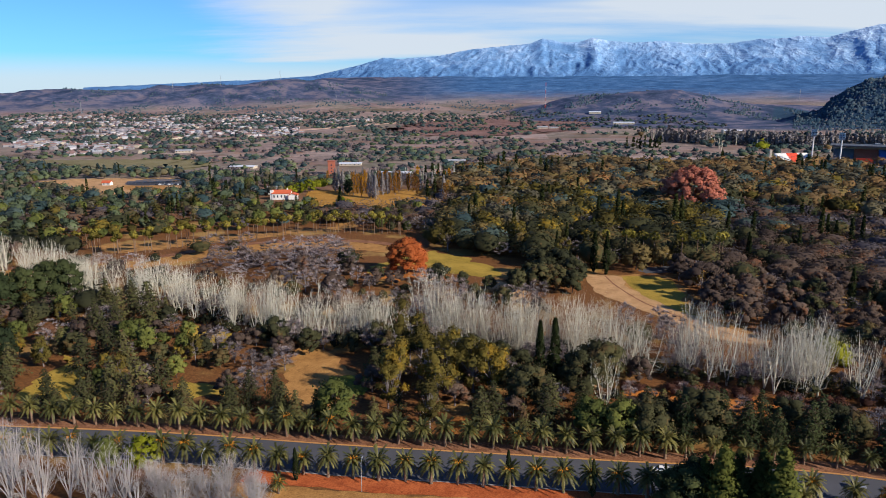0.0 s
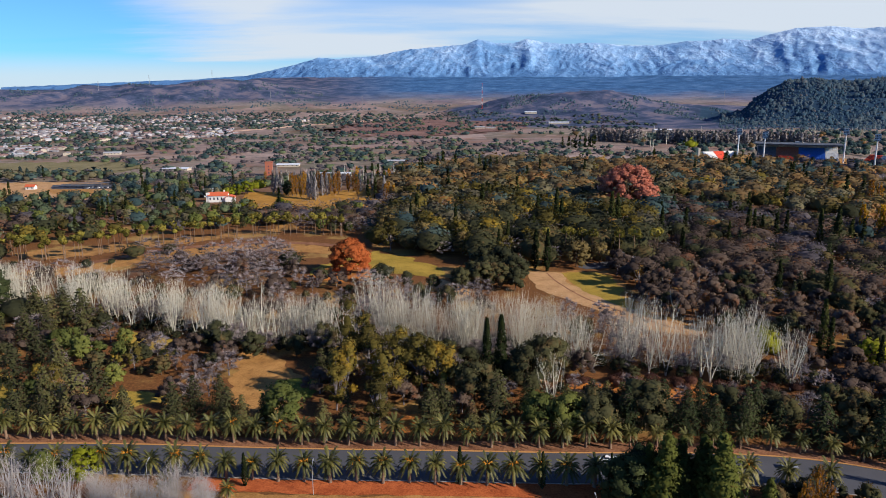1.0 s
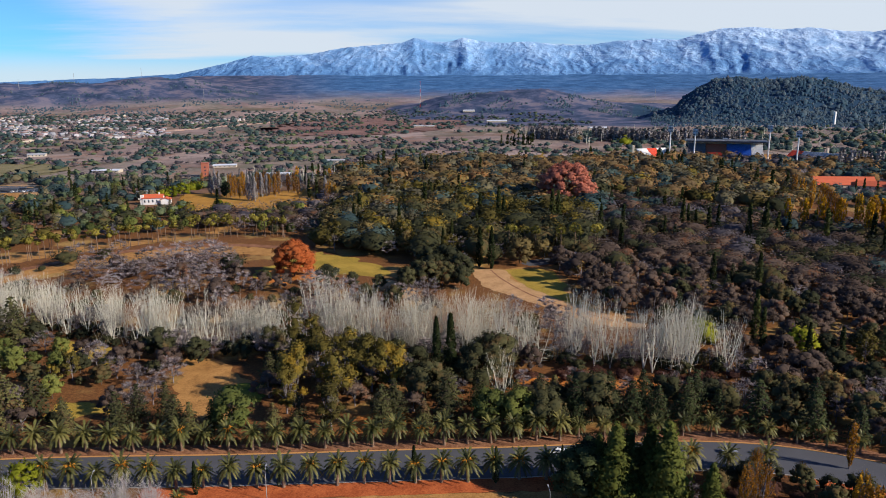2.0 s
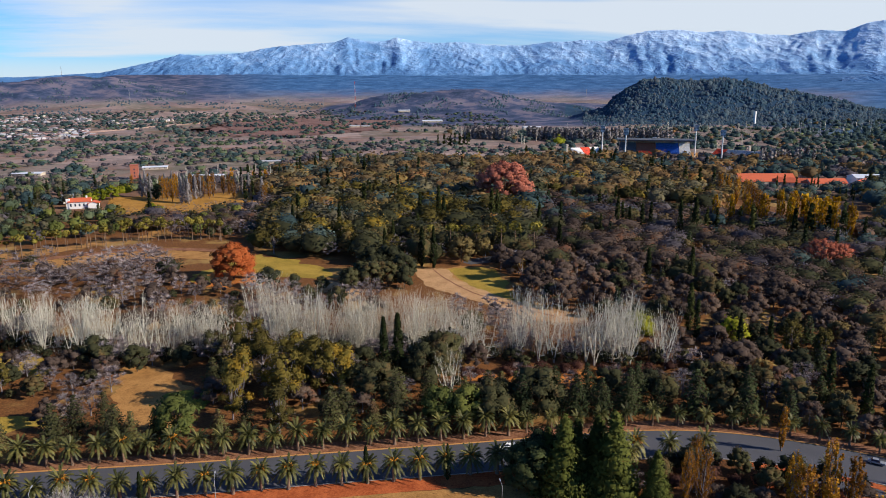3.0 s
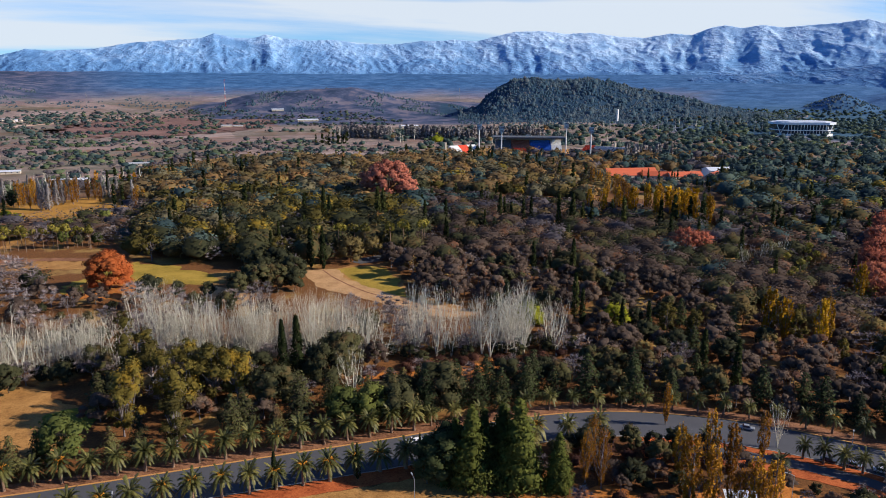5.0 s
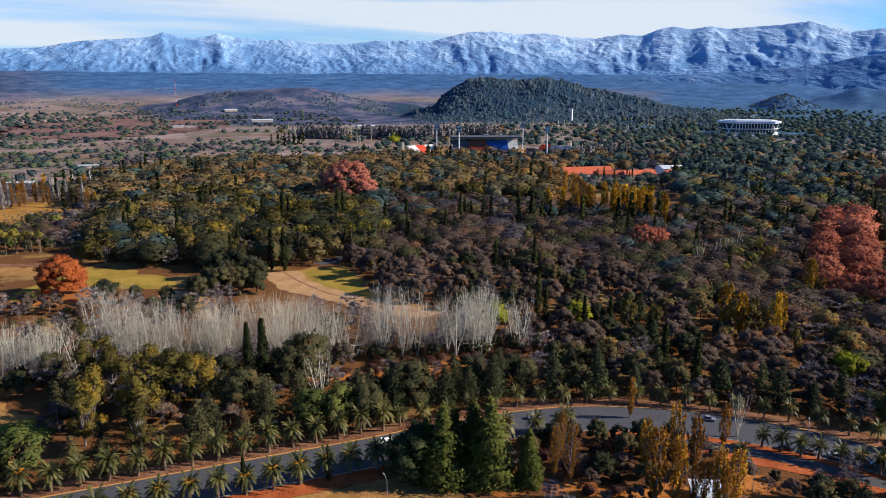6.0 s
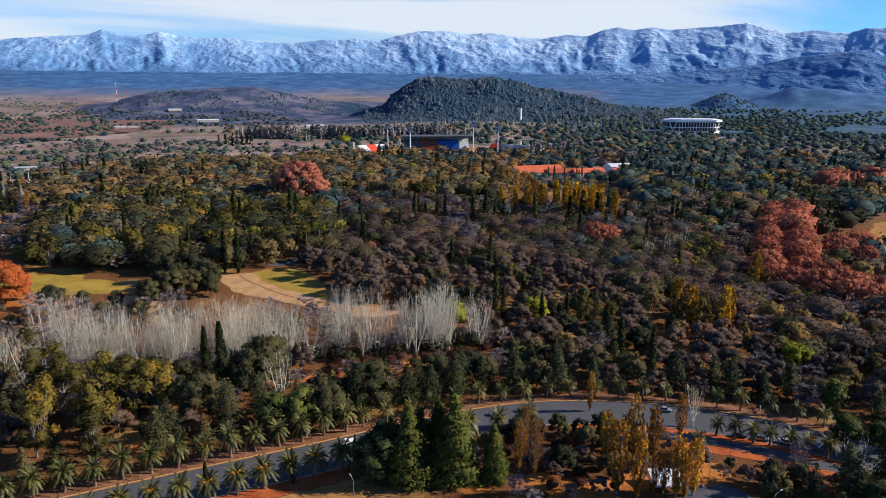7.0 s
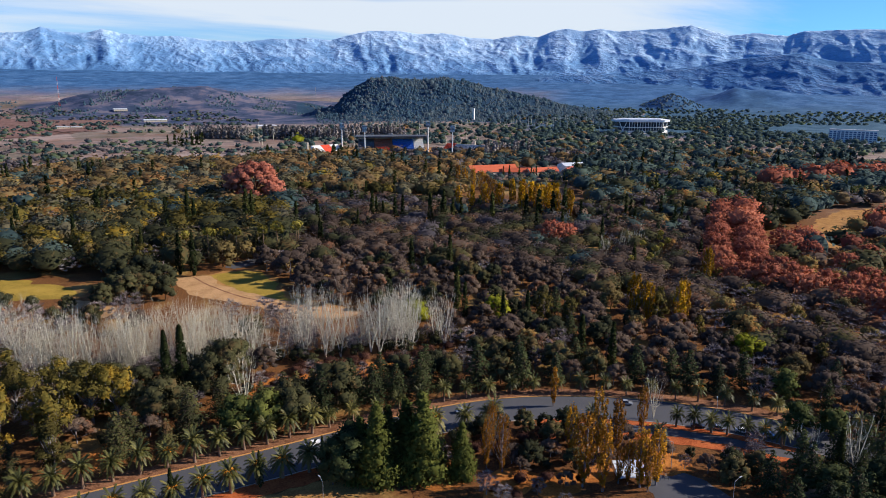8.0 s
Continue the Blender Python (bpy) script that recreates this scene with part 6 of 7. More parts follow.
def gable_walls(long, deep, eave, ridge):
    bm = bmesh.new()
    a, b = long / 2, deep / 2
    rows = []
    for x in (-a, a):
        rows.append([bm.verts.new(p) for p in ((x, -b, -0.3), (x, -b, eave - 0.1), (x, 0, ridge - 0.45), (x, b, eave - 0.1), (x, b, -0.3))])
    for k in range(5):
        bm.faces.new((rows[0][k], rows[0][(k + 1) % 5], rows[1][(k + 1) % 5], rows[1][k]))
    bm.faces.new(rows[0])
    bm.faces.new(rows[1][::-1])
    bmesh.ops.recalc_face_normals(bm, faces=bm.faces)
    return bm


def house(m, long, deep, eave, ridge, wall, roof, label, windows=4, name="house", category="house"):
    root = thing(name, label, category, m)
    part("wall", gable_walls(long, deep, eave, ridge), wall, root)
    part("roof", gable(long, deep, eave, ridge), roof, root)
    for i in range(windows):
        x = -long / 2 + long * (i + 0.5) / windows
        pane = part("window", box(x - 0.6, x + 0.6, -deep / 2 - 0.06, -deep / 2 + 0.05, eave * 0.35, eave * 0.72), GLASS, root)
        part("frame", box(x - 0.75, x + 0.75, -deep / 2 - 0.04, -deep / 2 + 0.02, eave * 0.72, eave * 0.72 + 0.15), wall, pane)
    return root


# white villa with a red roof among the far trees
villa = house(facing(-186, 658, 0, 6), 17, 10, 6.2, 9.0, WHITE_WALL, RED_ROOF, "white villa with red tiled roof among trees", 5, "villa")
part("wing", gable_walls(9, 8, 4.6, 6.4), WHITE_WALL, villa).matrix_basis = facing(11, -3, 0, 90)
part("wing_roof", gable(9, 8, 4.6, 6.4), RED_ROOF, villa).matrix_basis = facing(11, -3, 0, 90)
part("turret", box(-10.6, -7.6, -4.4, -1.4, -0.3, 8.6, bevel=0.08), WHITE_WALL, villa)
part("chimney", box(4.6, 5.8, -0.6, 0.6, 7.6, 10.6, bevel=0.05), WHITE_WALL, villa)
house(facing(-205, 690, 0, 20), 9, 7, 5.2, 7.6, WHITE_WALL, GREY_ROOF, "small white house behind the villa", 3)

brick = thing("brick_tower", "square red brick tower above the trees", "tower", facing(-181, 850, 0, 8))
part("wall", box(-4.2, 4.2, -4.2, 4.2, -0.3, 15.4), BRICK_WALL, brick)
part("cornice", box(-4.5, 4.5, -4.5, 4.5, 15.4, 16.1, bevel=0.1), BRICK_WALL, brick)
for i in range(3):
    part("window", box(-0.7, 0.7, -4.26, -4.1, 2.5 + i * 3.8, 4.2 + i * 3.8), GLASS, brick)

for x, y, turn, long, deep, h in ((-484, 1124, 12, 30, 14, 7), (-310, 907, -4, 40, 14, 6), (-102, 842, 0, 46, 16, 6), (-176, 942, 3, 36, 12, 6), (131, 1710, 4, 30, 16, 8), (157, 1712, 2, 26, 14, 6),
                               (318, 2186, 0, 44, 20, 10), (350, 1884, -4, 66, 24, 9), (-36, 980, 0, 30, 12, 6), (520, 1560, 0, 50, 20, 9)):
    house(facing(x, y, height(x, y), turn), long * 0.8, deep, h * 0.5, h * 0.68, CREAM_WALL, WHITE_ROOF if long > 32 else GREY_ROOF, "long low white shed with sheet metal roof", 5, "shed", "shed")
kiosk = house(facing(-407, 748, 0, 0), 9, 6, 3.2, 5.2, WHITE_WALL, RED_ROOF, "small kiosk with bright red roof", 2, "kiosk", "kiosk")
sheet("meadow", MEADOW, 0.05, soil_material("olive_meadow", (0.13, 0.115, 0.05), (0.24, 0.20, 0.105), 0.03), "dry olive meadow before the town", "meadow", 43, 3.0)
sheet("park_yard", CAR_PARK_CLEARING, 0.03, PALE_TRACK, "pale earth yard round the car park", "yard", 44, 2.0)
sheet("car_park", [(-400, 778), (-340, 780), (-308, 764), (-302, 750), (-340, 746), (-384, 748)], 0.09, ASPHALT, "small asphalt car park among trees", "car park", 41, 0.2)
for x, y in ((-366, 754), (-362, 764), (-358, 774)):
    carport = thing("carport", "long dark flat carport roof on thin posts", "carport", facing(x, y, 0.05, 1), "carports of the far car park")
    part("roof", box(-21, 21, -2.6, 2.6, 2.6, 2.85, bevel=0.04), DARK_ROOF, carport)
    for i in range(6):
        part("post", rod(bmesh.new(), (-20 + i * 8, 0, 0), (-20 + i * 8, 0, 2.6), 0.12, 0.12, 6), STEEL, carport)
sheet("playing_field", [(-389, 744), (-341, 743), (-329, 704), (-356, 703)], 0.07, TAN_SOIL, "dry tan playing field among trees", "field", 21, 0.4)

# school with long red roofs
for x, y, turn, long, deep in ((474, 668, -8, 44, 12), (508, 652, -30, 34, 12), (536, 640, -6, 40, 12), (500, 690, -12, 60, 12), (568, 628, 30, 24, 12), (606, 590, -20, 18, 10)):
    house(facing(x, y, 0, turn), long, deep, 3.6, 8.0, CREAM_WALL, RED_ROOF, "long school building with orange-red tiled roof", 7, "school_building", "school")
house(facing(592, 640, 0, -14), 44, 20, 8.0, 11.0, WHITE_WALL, WHITE_ROOF, "school hall with white sheet roof", 6, "school_hall", "hall")


def floodlight(x, y, h, turn):
    root = thing("floodlight_mast", "tall white stadium floodlight mast with lamp panel", "floodlight", facing(x, y, 0, turn), "four stadium floodlight masts")
    part("pole", rod(bmesh.new(), (0, 0, -0.3), (0, 0, h - 3), 1.15, 0.75, 10), WHITE_WALL, root)
    head = part("lamp_panel", box(-3.4, 3.4, -0.35, 0.35, h - 6, h + 2.5), WHITE_WALL, root, "panel of lamps in rows")
    for r in range(4):
        for c in range(4):
            part("lamp", rod(bmesh.new(), (-2.5 + c * 1.66, -0.35, h - 4.9 + r * 2.0), (-2.5 + c * 1.66, -0.75, h - 4.9 + r * 2.0), 0.62, 0.62, 8), GLASS, head)


for x, y, h in ((433, 972, 41), (447, 925, 40), (557, 931, 43), (552, 856, 41)):
    floodlight(x, y, h, -28)

stand = thing("grandstand", "roofed stadium grandstand with red and blue seating", "stadium", facing(512, 965, 0, -24))
part("back_wall", box(-50, 50, 15, 16, -0.3, 21), CREAM_WALL, stand)
roof_bm = bmesh.new()
block(roof_bm, -54, 54, -11, 18, 22.6, 23.6, 0.2)
block(roof_bm, -52, 52, -11.4, -10.6, 21.2, 23.4, 0.1)
part("roof", roof_bm, DARK_ROOF, stand, "dark steel cantilever roof")
part("roof_edge", box(-56, 54, -12.2, -11.5, 23.0, 23.7, bevel=0.1), STEEL, stand)
for i in range(9):
    part("column", rod(bmesh.new(), (-48 + i * 12, 13, 0), (-48 + i * 12, 13, 22.4), 0.5, 0.5, 8), CONCRETE, stand)
# the two left blocks have roof shade put into their dark colours
for k, (x0, x1, mat, word) in enumerate(((-50, -26, SHADED_SEAT_GREY, "dark grey"), (-26, 2, BRICK_WALL, "dark red"), (2, 34, BLUE_PAINT, "blue"), (34, 50, WHITE_WALL, "white"))):
    for r in range(12):
        part("bench_step", box(x0 + 0.3, x1 - 0.3, -12 + r * 2.2, -9.8 + r * 2.2, -0.3, 5 + r * 1.1), mat, stand, word + " stepped seating")
part("banner", box(-24, 4, -13.2, -12.4, 3.0, 7.5), RED_PAINT, stand, "bright red banner along the front")
part("press_box", box(-3, 3, 12, 17, 23.6, 25.0, bevel=0.1), STEEL, stand)
side = thing("side_stand", "open stadium terrace with white and red cloth", "stadium", facing(420, 985, 0, 12))
for k, mat in enumerate((WHITE_WALL, RED_PAINT, WHITE_WALL)):
    for r in range(7):
        part("terrace_step", box(-24 + k * 16, -8.3 + k * 16, r * 2.2, 2.2 + r * 2.2, -0.3, 3 + r * 1.25), mat, side)
far_side = thing("side_stand", "open grey stadium terrace with red corner", "stadium", facing(602, 905, 0, -62))
for k, mat in enumerate((RED_PAINT, GREY_ROOF, GREY_ROOF, GREY_ROOF)):
    for r in range(7):
        part("terrace_step", box(-34 + k * 17, -17.3 + k * 17, r * 2.2, 2.2 + r * 2.2, -0.3, 3 + r * 1.2), mat, far_side)
sheet("stadium_ground", [(380, 985), (430, 1060), (640, 965), (685, 905), (600, 905), (500, 940)], 0.05, TAN_SOIL, "bare tan ground round the stadium", "ground", 22, 2.0)
for x, y, h in ((394, 1010, 14), (640, 925, 14)):
    tagged(part("gate_pillar", box(x - 1.5, x + 1.5, y - 1.5, y + 1.5, -0.3, h, bevel=0.15), CREAM_WALL), "pale concrete pillar beside the stadium", "pillar")

# sports arena
arena = thing("sports_arena", "large glass-walled arena with flat white roof", "arena", facing(1182, 1064, 0, -26))


def eight_sided(bm, x, y0, y1, cut, z0, z1):
    """A flat slab with its four corners cut off."""
    rim = [(-x + cut, y0), (x - cut, y0), (x, y0 + cut), (x, y1 - cut), (x - cut, y1), (-x + cut, y1), (-x, y1 - cut), (-x, y0 + cut)]
    low, high = [bm.verts.new((*p, z0)) for p in rim], [bm.verts.new((*p, z1)) for p in rim]
    bm.faces.new(low[::-1])
    bm.faces.new(high)
    for i in range(8):
        bm.faces.new((low[i], low[(i + 1) % 8], high[(i + 1) % 8], high[i]))
    return bm


part("wall", eight_sided(bmesh.new(), 54, -4, 52, 18, -0.3, 23), GLASS, arena, "dark glazing under the roof")
bm = eight_sided(bmesh.new(), 61, -11, 59, 22, 22.8, 27.2)
eight_sided(bm, 52, -3, 51, 18, 27.2, 28.6)
part("roof", bm, WHITE_ROOF, arena, "overhanging white roof")
part("terrace", eight_sided(bmesh.new(), 58, -8, 56, 20, 11, 12.4), WHITE_WALL, arena)
part("podium", eight_sided(bmesh.new(), 57, -7, 55, 19, -0.3, 4.5), WHITE_WALL, arena)
for i in range(13):
    x = -36 + i * 6
    part("fin", box(x - 0.4, x + 0.4, -5.2, -4.1, 0, 22.6), WHITE_WALL, arena)
for x in (-1, 1):
    for lean in (-7, 7):
        part("strut", rod(bmesh.new(), (x * 47, 4, 4.5), (x * (47 + lean), 4 + lean * 0.5, 22.6), 1.0, 0.8, 6), WHITE_WALL, arena)
part("forecourt", box(-74, 90, -34, -10, -0.3, 0.3), CONCRETE, arena)
for i in range(10):
    x, y = 960 + i * 26, 1235 - i * 14 + (i % 3) * 20
    mast = thing("light_pole", "slim pale pole beside the arena", "pole", facing(x, y, height(x, y)), "slim light poles by the arena")
    part("pole", rod(bmesh.new(), (0, 0, -0.3), (0, 0, 26), 0.5, 0.25, 6), STEEL, mast)
    part("lamp", box(-1.4, 1.4, -0.4, 0.4, 25.4, 26.3, bevel=0.05), STEEL, mast)

# office blocks with window grids
for x, y, turn, cols, rows, h in ((1356, 716, -64, 12, 5, 22), (1400, 640, -64, 10, 4, 17)):
    office = thing("office_block", "long white office block with window grid", "building", facing(x, y, 0, turn))
    w2 = cols * 3.3
    part("wall", box(-w2, w2, -8, 8, -0.3, h, bevel=0.1), WHITE_WALL, office)
    part("roof", box(-w2 - 0.4, w2 + 0.4, -8.4, 8.4, h, h + 0.9, bevel=0.1), GREY_ROOF, office)
    model = None
    for r in range(rows):
        for c in range(cols):
            if model is None:
                model = box(-2.3, 2.3, -8.12, -7.9, -1.3, 1.3)
                pane = part("window", model, BLUE_GLASS, office)
                model = pane.data
            else:
                pane = part("window", model, None, office)
            pane.matrix_basis = pose(-w2 + (c + 0.5) * 6.6, 0, 3 + r * (h - 3) / rows)

obelisk = thing("obelisk", "tall pale stone obelisk before the hill", "monument", facing(1055, 1520, 0, 65))
part("base", box(-5, 5, -5, 5, -0.3, 3, bevel=0.3), CONCRETE, obelisk)
part("shaft", rod(bmesh.new(), (0, 0, 3), (0, 0, 36), 3.3, 2.7, 4), WHITE_WALL, obelisk)


def lattice_mast(x, y, h, wide, label, paint):
    z = height(x, y)
    root = thing("lattice_mast", label, "mast", facing(x, y, z))
    sections = 7
    for k in range(sections):
        bm = bmesh.new()
        z0, z1 = h * k / sections, h * (k + 1) / sections
        s0, s1 = wide * (1 - 0.75 * k / sections), wide * (1 - 0.75 * (k + 1) / sections)
        corners = ((-1, -1), (1, -1), (1, 1), (-1, 1))
        for i, (a, b) in enumerate(corners):
            c, d = corners[(i + 1) % 4]
            rod(bm, (a * s0, b * s0, z0), (a * s1, b * s1, z1), wide * 0.11, wide * 0.11, 4)
            rod(bm, (a * s0, b * s0, z0), (c * s1, d * s1, z1), wide * 0.07, wide * 0.07, 4)
            rod(bm, (a * s1, b * s1, z1), (c * s1, d * s1, z1), wide * 0.07, wide * 0.07, 4)
        part("section", bm, paint[k % len(paint)], root)
    if len(paint) == 1:
        for zz in (0.72, 0.84, 0.96):
            part("cross_arm", box(-wide * 2.6, wide * 2.6, -wide * 0.12, wide * 0.12, h * zz, h * zz + wide * 0.3), STEEL, root)


lattice_mast(182, 2330, 82, 1.5, "tall red and white lattice radio mast", (RED_PAINT, WHITE_WALL))
for az, r in ((-30.2, 2750), (-24.0, 3150), (-20.6, 3250), (-16.2, 3280), (-12.0, 2900), (-5.0, 2700), (-1.5, 2650), (2.0, 2600), (16.5, 2750), (22.5, 2900)):
    lattice_mast(r * math.sin(radians(az)), r * math.cos(radians(az)), 40, 1.0, "grey steel power pylon on the far plain", (STEEL,))


# ---- the far town ----
QUARTERS = ([(-960, 1435), (-850, 1215), (-691, 1150), (-672, 1250)], [(-1500, 2150), (-1000, 1500), (-828, 1432), (-622, 1400), (-383, 1501), (-520, 1900), (-598, 2300), (-1000, 2240)],
            [(-700, 1120), (-640, 1060), (-520, 1130), (-560, 1230), (-660, 1240)], [(-1500, 2160), (-1000, 2250), (-600, 2310), (-585, 2400), (-1000, 2370), (-1400, 2270)],
            [(-520, 2175), (-470, 1940), (-380, 1990), (-270, 2230), (-420, 2300)])
TOWN_GREY = plain_material("town_grey", (0.30, 0.285, 0.29), (0.19, 0.18, 0.19), 0.1)
TOWN_ROSE = plain_material("town_rose_tiles", (0.30, 0.18, 0.155), (0.20, 0.125, 0.11), 0.1)
ROOFS = (TOWN_ROSE, TOWN_GREY, GREY_ROOF, TOWN_ROSE)
TOWN_PALE = plain_material("town_pale_render", (0.56, 0.53, 0.54), (0.40, 0.38, 0.40), 0.1)
WALLS = (TOWN_PALE, CREAM_WALL, TOWN_GREY, TOWN_GREY)
rng = np.random.default_rng(40)
models = {}
lots = []
for gx in np.arange(-1900, -60, 15):
    for gy in np.arange(1060, 2700, 20):
        x, y = gx + rng.uniform(-7, 7), gy + rng.uniform(-7, 7)
        if any(inside(q, x, y) for q in QUARTERS) and noise.noise(Vector((x / 120, y / 120, 8.8))) > (-0.02 if y > 1450 else -0.3):
            lots.append((x, y, rng.integers(0, 4), rng.integers(0, 4), rng.uniform(0, 40) + 90 * rng.integers(0, 2), rng.uniform(0.45, 0.85)))
lots.sort(key=lambda q: math.hypot(q[0], q[1]))
for x, y, a, b, turn, s in lots[:240]:
    m = Matrix.LocRotScale((x, y, height(x, y)), Euler((0, 0, radians(turn))), (s, s, s))
    if (a, b) in models:
        copy_thing(models[a, b], m @ Matrix.Diagonal((*(1 / k for k in models[a, b].scale), 1)))
    else:
        word = ("red-roofed", "grey-roofed", "white-roofed", "flat tan-roofed")[b]
        root = thing("town_house", f"small {word} {('white', 'cream', 'pale', 'brick')[a]} house in the far town", "house", None, "houses of the far town")
        part("wall", gable_walls(15, 11, 5.4, 7.6), WALLS[a], root)
        part("roof", gable(15, 11, 5.4, 7.6, 0.5), ROOFS[b], root)
        root.matrix_basis = m
        models[a, b] = root
rest = thing("town", "rest of the far town, small pale houses", "town", None, "", "stuff")
for k in range(4):
    shapes = []
    for what in ("wall", "roof"):
        bm = gable_walls(15, 11, 5.4, 7.6) if what == "wall" else gable(15, 11, 5.4, 7.6, 0.5)
        bmesh.ops.triangulate(bm, faces=bm.faces)
        shapes.append((np.array([v.co[:] for v in bm.verts]), np.array([[v.index for v in f.verts] for f in bm.faces])))
        bm.free()
    for what, (v, f), mats, at in (("walls", shapes[0], WALLS, 2), ("roofs", shapes[1], ROOFS, 3)):
        some = []
        for q in lots[240:]:
            if q[at] == k:
                m = np.array(Matrix.LocRotScale((q[0], q[1], height(q[0], q[1])), Euler((0, 0, radians(q[4]))), (q[5],) * 3))
                some.append((v @ m[:3, :3].T + m[:3, 3], f))
        if some:
            part(what, mesh(what, join(some), mats[k]), None, rest)
sheet("brown_field", [(-230, 1640), (-180, 1950), (-60, 2180), (180, 2230), (290, 2040), (200, 1700), (60, 1500), (-90, 1450)], 0.5, soil_material("brown_field_soil", (0.13, 0.072, 0.06), (0.27, 0.155, 0.125), 0.02), "reddish-brown fallow field on the plain", "field", 23, 8.0)
tagged(part("road", strip(curve([(-700, 1560), (-484, 1640), (-330, 1880), (-200, 2060), (-60, 2290)], 20), 7, -22, -0.3, 0.7), soil_material("pink_earth", (0.36, 0.22, 0.16), (0.60, 0.42, 0.33), 0.02)), "pale dirt road towards the far town", "road", kind="structure")


# ---- by the avenue ----
def car(m, paint, label, pickup=False):
    root = thing("pickup_truck" if pickup else "car", label, "pickup" if pickup else "car", m)
    long = 5.2 if pickup else 4.4
    bm = bmesh.new()
    block(bm, -long / 2, long / 2, -0.88, 0.88, 0.32, 0.92, 0.16)
    part("body", bm, paint, root)
    bm = bmesh.new()
    x0, x1 = (-0.5, 1.1) if pickup else (-1.45, 0.95)
    made = bmesh.ops.create_cube(bm, size=1, matrix=Matrix.LocRotScale(((x0 + x1) / 2, 0, 1.2), None, (x1 - x0, 1.62, 0.62)))
    for v in made["verts"]:
        if v.co.z > 1.2:
            v.co.x = (x0 + x1) / 2 + (v.co.x - (x0 + x1) / 2) * 0.68
            v.co.y *= 0.84
    bmesh.ops.bevel(bm, geom=list(bm.edges), offset=0.05, segments=2, affect="EDGES")
    part("cabin", bm, GLASS, root, "dark glass cabin")
    part("roof", box((x0 + x1) / 2 - (x1 - x0) * 0.33, (x0 + x1) / 2 + (x1 - x0) * 0.33, -0.66, 0.66, 1.49, 1.56, bevel=0.03), paint, root)
    if pickup:
        part("tailgate", box(-2.6, -2.5, -0.84, 0.84, 0.9, 1.15, bevel=0.02), paint, root)
        for side in (-0.86, 0.80):
            part("bed_side", box(-2.55, -0.55, side, side + 0.07, 0.9, 1.15, bevel=0.02), paint, root)
    for x in (-long * 0.31, long * 0.31):
        for y in (-0.82, 0.82):
            wheel = part("wheel", rod(bmesh.new(), (x, y - 0.11, 0.34), (x, y + 0.11, 0.34), 0.34, 0.34, 14), RUBBER, root)
            part("rim", rod(bmesh.new(), (x, y - 0.13, 0.34), (x, y + 0.13, 0.34), 0.19, 0.19, 10), STEEL, wheel)
    for y in (-0.62, 0.62):
        part("headlight", box(long / 2 - 0.06, long / 2 + 0.02, y - 0.2, y + 0.2, 0.62, 0.78, bevel=0.02), STEEL, root)
    return root


car(facing(60, 184.8, 0.05, 176), CAR_WHITE, "white pickup truck driving along the avenue", True)
car(facing(161, 155, 0.05, -46), CAR_SILVER, "silver saloon car on the avenue bend")
car(facing(110, 179.5, 0.05, -12), CAR_SILVER, "silver saloon car driving past the tall conifers")
for x, y, turn, paint, word in ((168.2, 131.2, -46, CAR_DARK, "dark"), (172.6, 126.6, -50, CAR_SILVER, "silver"), (177.3, 121.5, -52, CAR_WHITE, "white"), (182.0, 115.4, -56, CAR_SILVER, "silver")):
    car(facing(x, y, 0.10, turn), paint, f"{word} car parked between the palms")


for i in range(11):
    paint, word = ((CAR_DARK, "dark"), (CAR_SILVER, "silver"), (CAR_WHITE, "white"))[(i * 5) % 3]
    car(facing(-352 + i * 3.4, 749 + i * 0.3, 0.12, 88), paint, f"{word} car parked in the far car park")


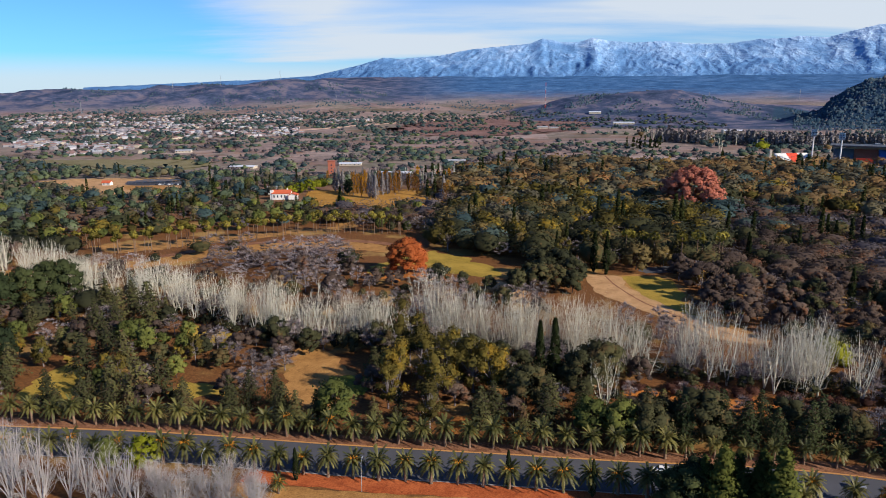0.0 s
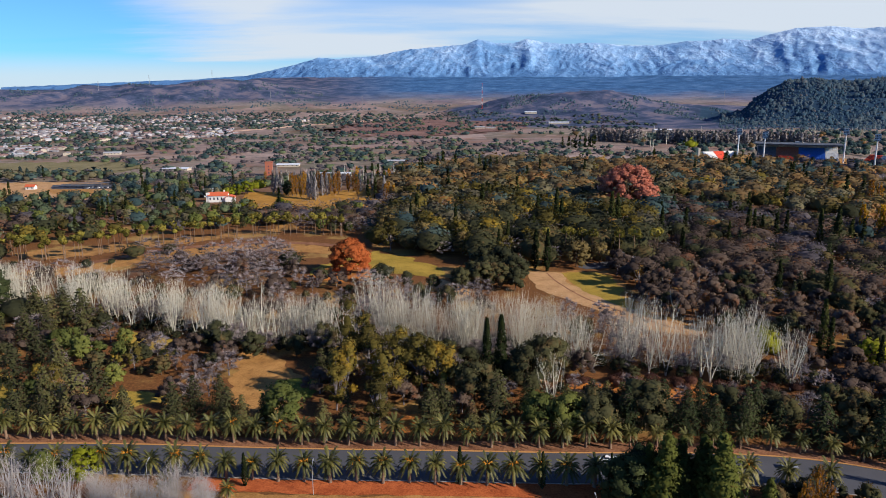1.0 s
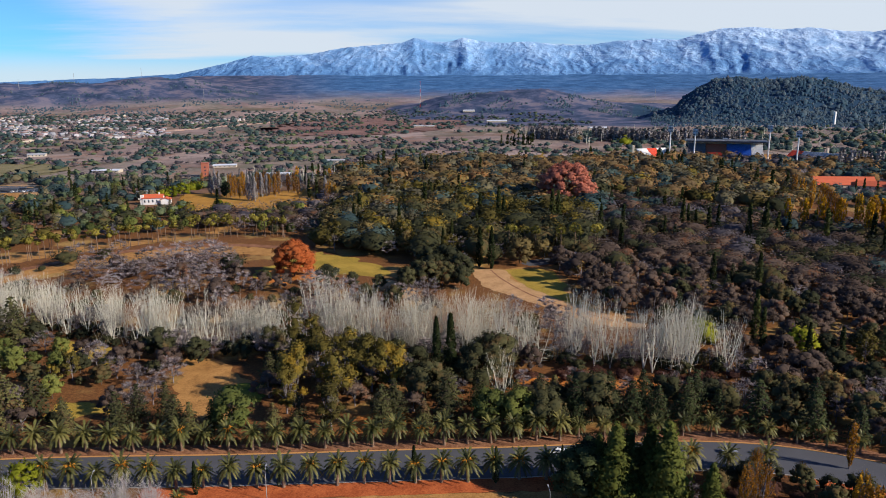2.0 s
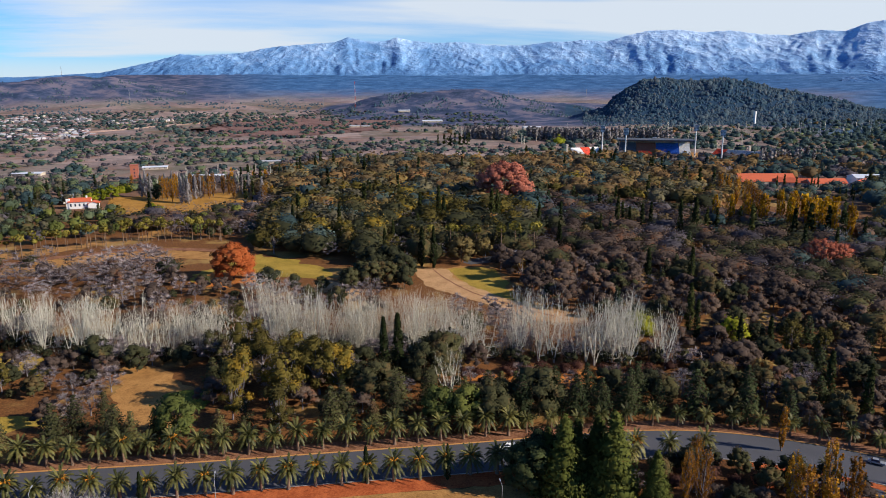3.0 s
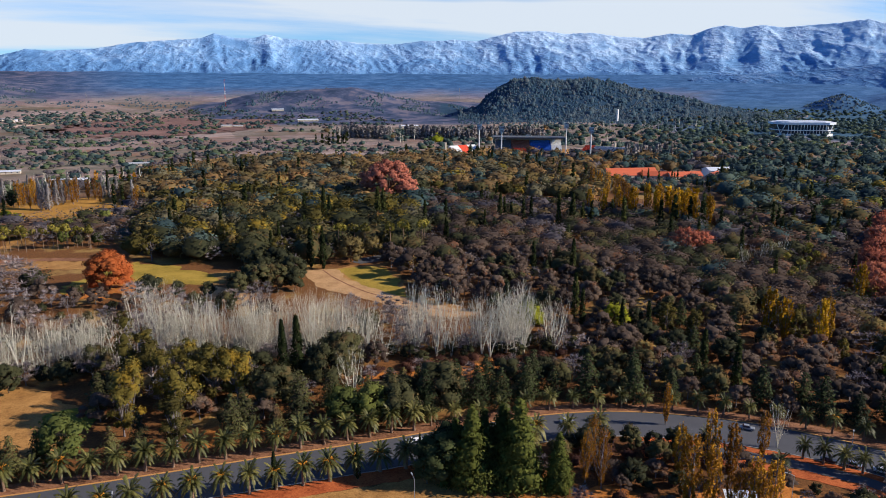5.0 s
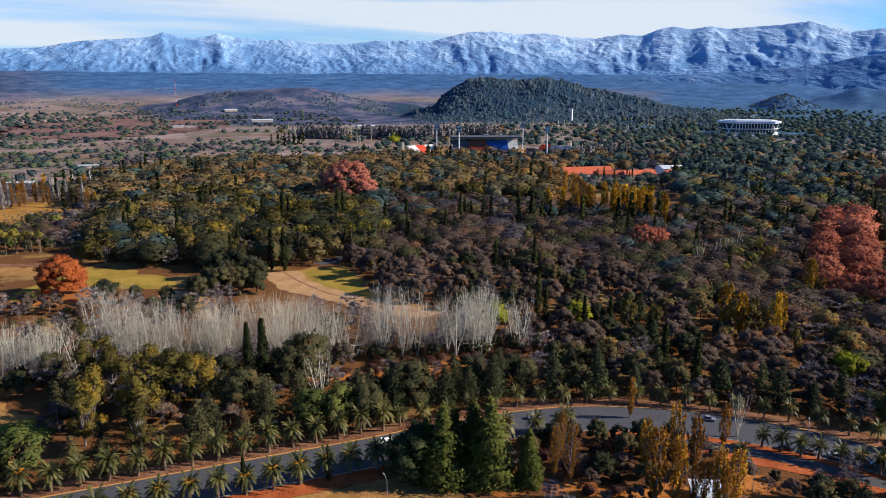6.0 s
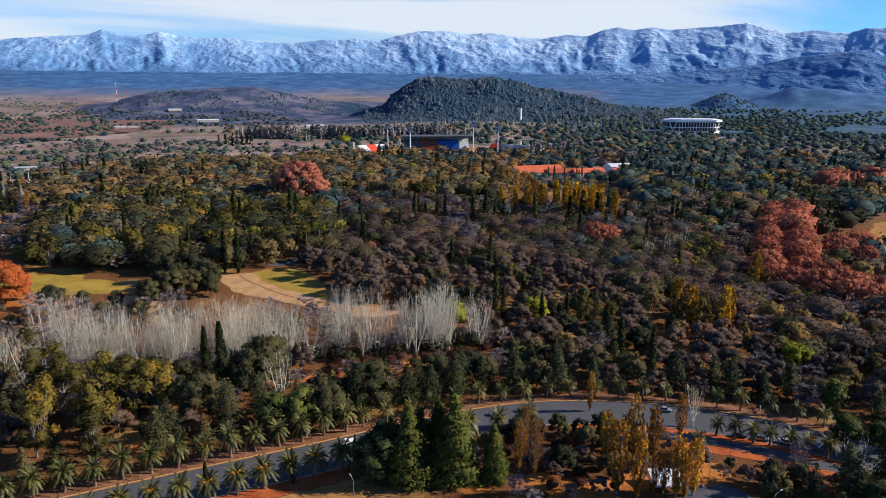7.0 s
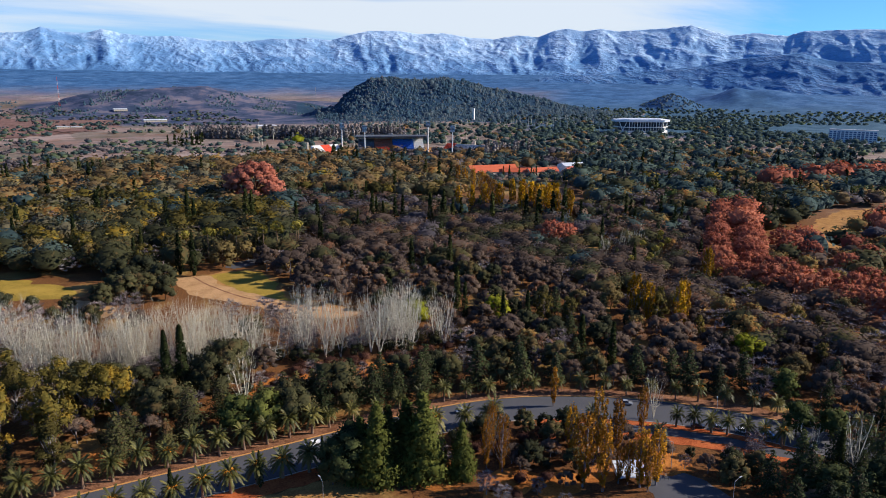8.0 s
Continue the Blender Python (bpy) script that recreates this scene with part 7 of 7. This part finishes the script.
def street_lamp(x, y, turn, h=9.0):
    root = thing("street_lamp", "slim grey street lamp with a curved arm", "street lamp", facing(x, y, 0, turn), "street lamps by the avenue")
    part("pole", rod(bmesh.new(), (0, 0, -0.3), (0, 0, h - 0.6), 0.10, 0.06, 8), STEEL, root)
    bm = bmesh.new()
    last = Vector((0, 0, h - 0.7))
    for i in range(1, 6):
        a = i / 5
        p = Vector((2.0 * a, 0, h - 0.7 + 0.7 * math.sin(a * 1.4)))
        rod(bm, last, p, 0.055, 0.05, 6)
        last = p
    part("arm", bm, STEEL, root)
    part("lamp_head", box(1.7, 2.7, -0.17, 0.17, h - 0.12, h + 0.06, bevel=0.05), STEEL, root)


for x, y, turn in ((49, 152, 90), (141, 119, 150), (138, 97, 0), (174, 129, 40), (-22, 170, 90), (-66, 172, 90), (112, 410, 0), (124, 404, 180)):
    street_lamp(x, y, turn)

# a white food stand behind a railing, on the asphalt forecourt
sheet("forecourt", [(127, 116), (137, 119), (144, 110), (142, 84), (140, 55), (126, 55), (124, 96)], 0.07, ASPHALT, "worn grey asphalt forecourt", "forecourt", 30, 0.3)
kiosk = thing("food_kiosk", "white food kiosk with sloping sheet canopy", "kiosk", facing(128, 123, 0.02, -28))
part("body", box(-3.4, 3.4, -1.6, 1.6, 0, 2.6, bevel=0.08), WHITE_WALL, kiosk)
part("hatch", box(-1.6, 1.6, -1.68, -1.58, 1.1, 2.0), GLASS, kiosk)
canopy = part("canopy", box(-4.2, 4.2, -2.2, 2.2, -0.05, 0.05), WHITE_ROOF, kiosk, "white sheet canopy")
canopy.matrix_basis = pose(0, 0, 3.0, 12, 0, 0)
awning = part("awning", box(-4.0, 4.0, -1.4, 1.4, -0.04, 0.04), WHITE_ROOF, kiosk)
awning.matrix_basis = pose(0, -3.0, 2.2, 16, 0, 0)
railing = thing("railing", "dark steel railing round the kiosk terrace", "railing", facing(131.5, 117.5, 0.02, -28))
for i in range(9):
    part("post", box(-4.6 + i * 1.15, -4.54 + i * 1.15, -0.03, 0.03, 0, 1.1), CAR_DARK, railing)
for z in (0.55, 1.08):
    part("rail", box(-4.7, 4.7, -0.03, 0.03, z - 0.03, z + 0.03), CAR_DARK, railing)
for x, y in ((134, 118), (136.5, 117)):
    bench = thing("bench", "wooden bench on the kiosk terrace", "bench", facing(x, y, 0.05, 30))
    part("seat", box(-0.9, 0.9, -0.25, 0.25, 0.42, 0.48, bevel=0.01), WOOD, bench)
    for a in (-0.7, 0.64):
        part("leg", box(a, a + 0.06, -0.2, 0.2, 0, 0.42), STEEL, bench)
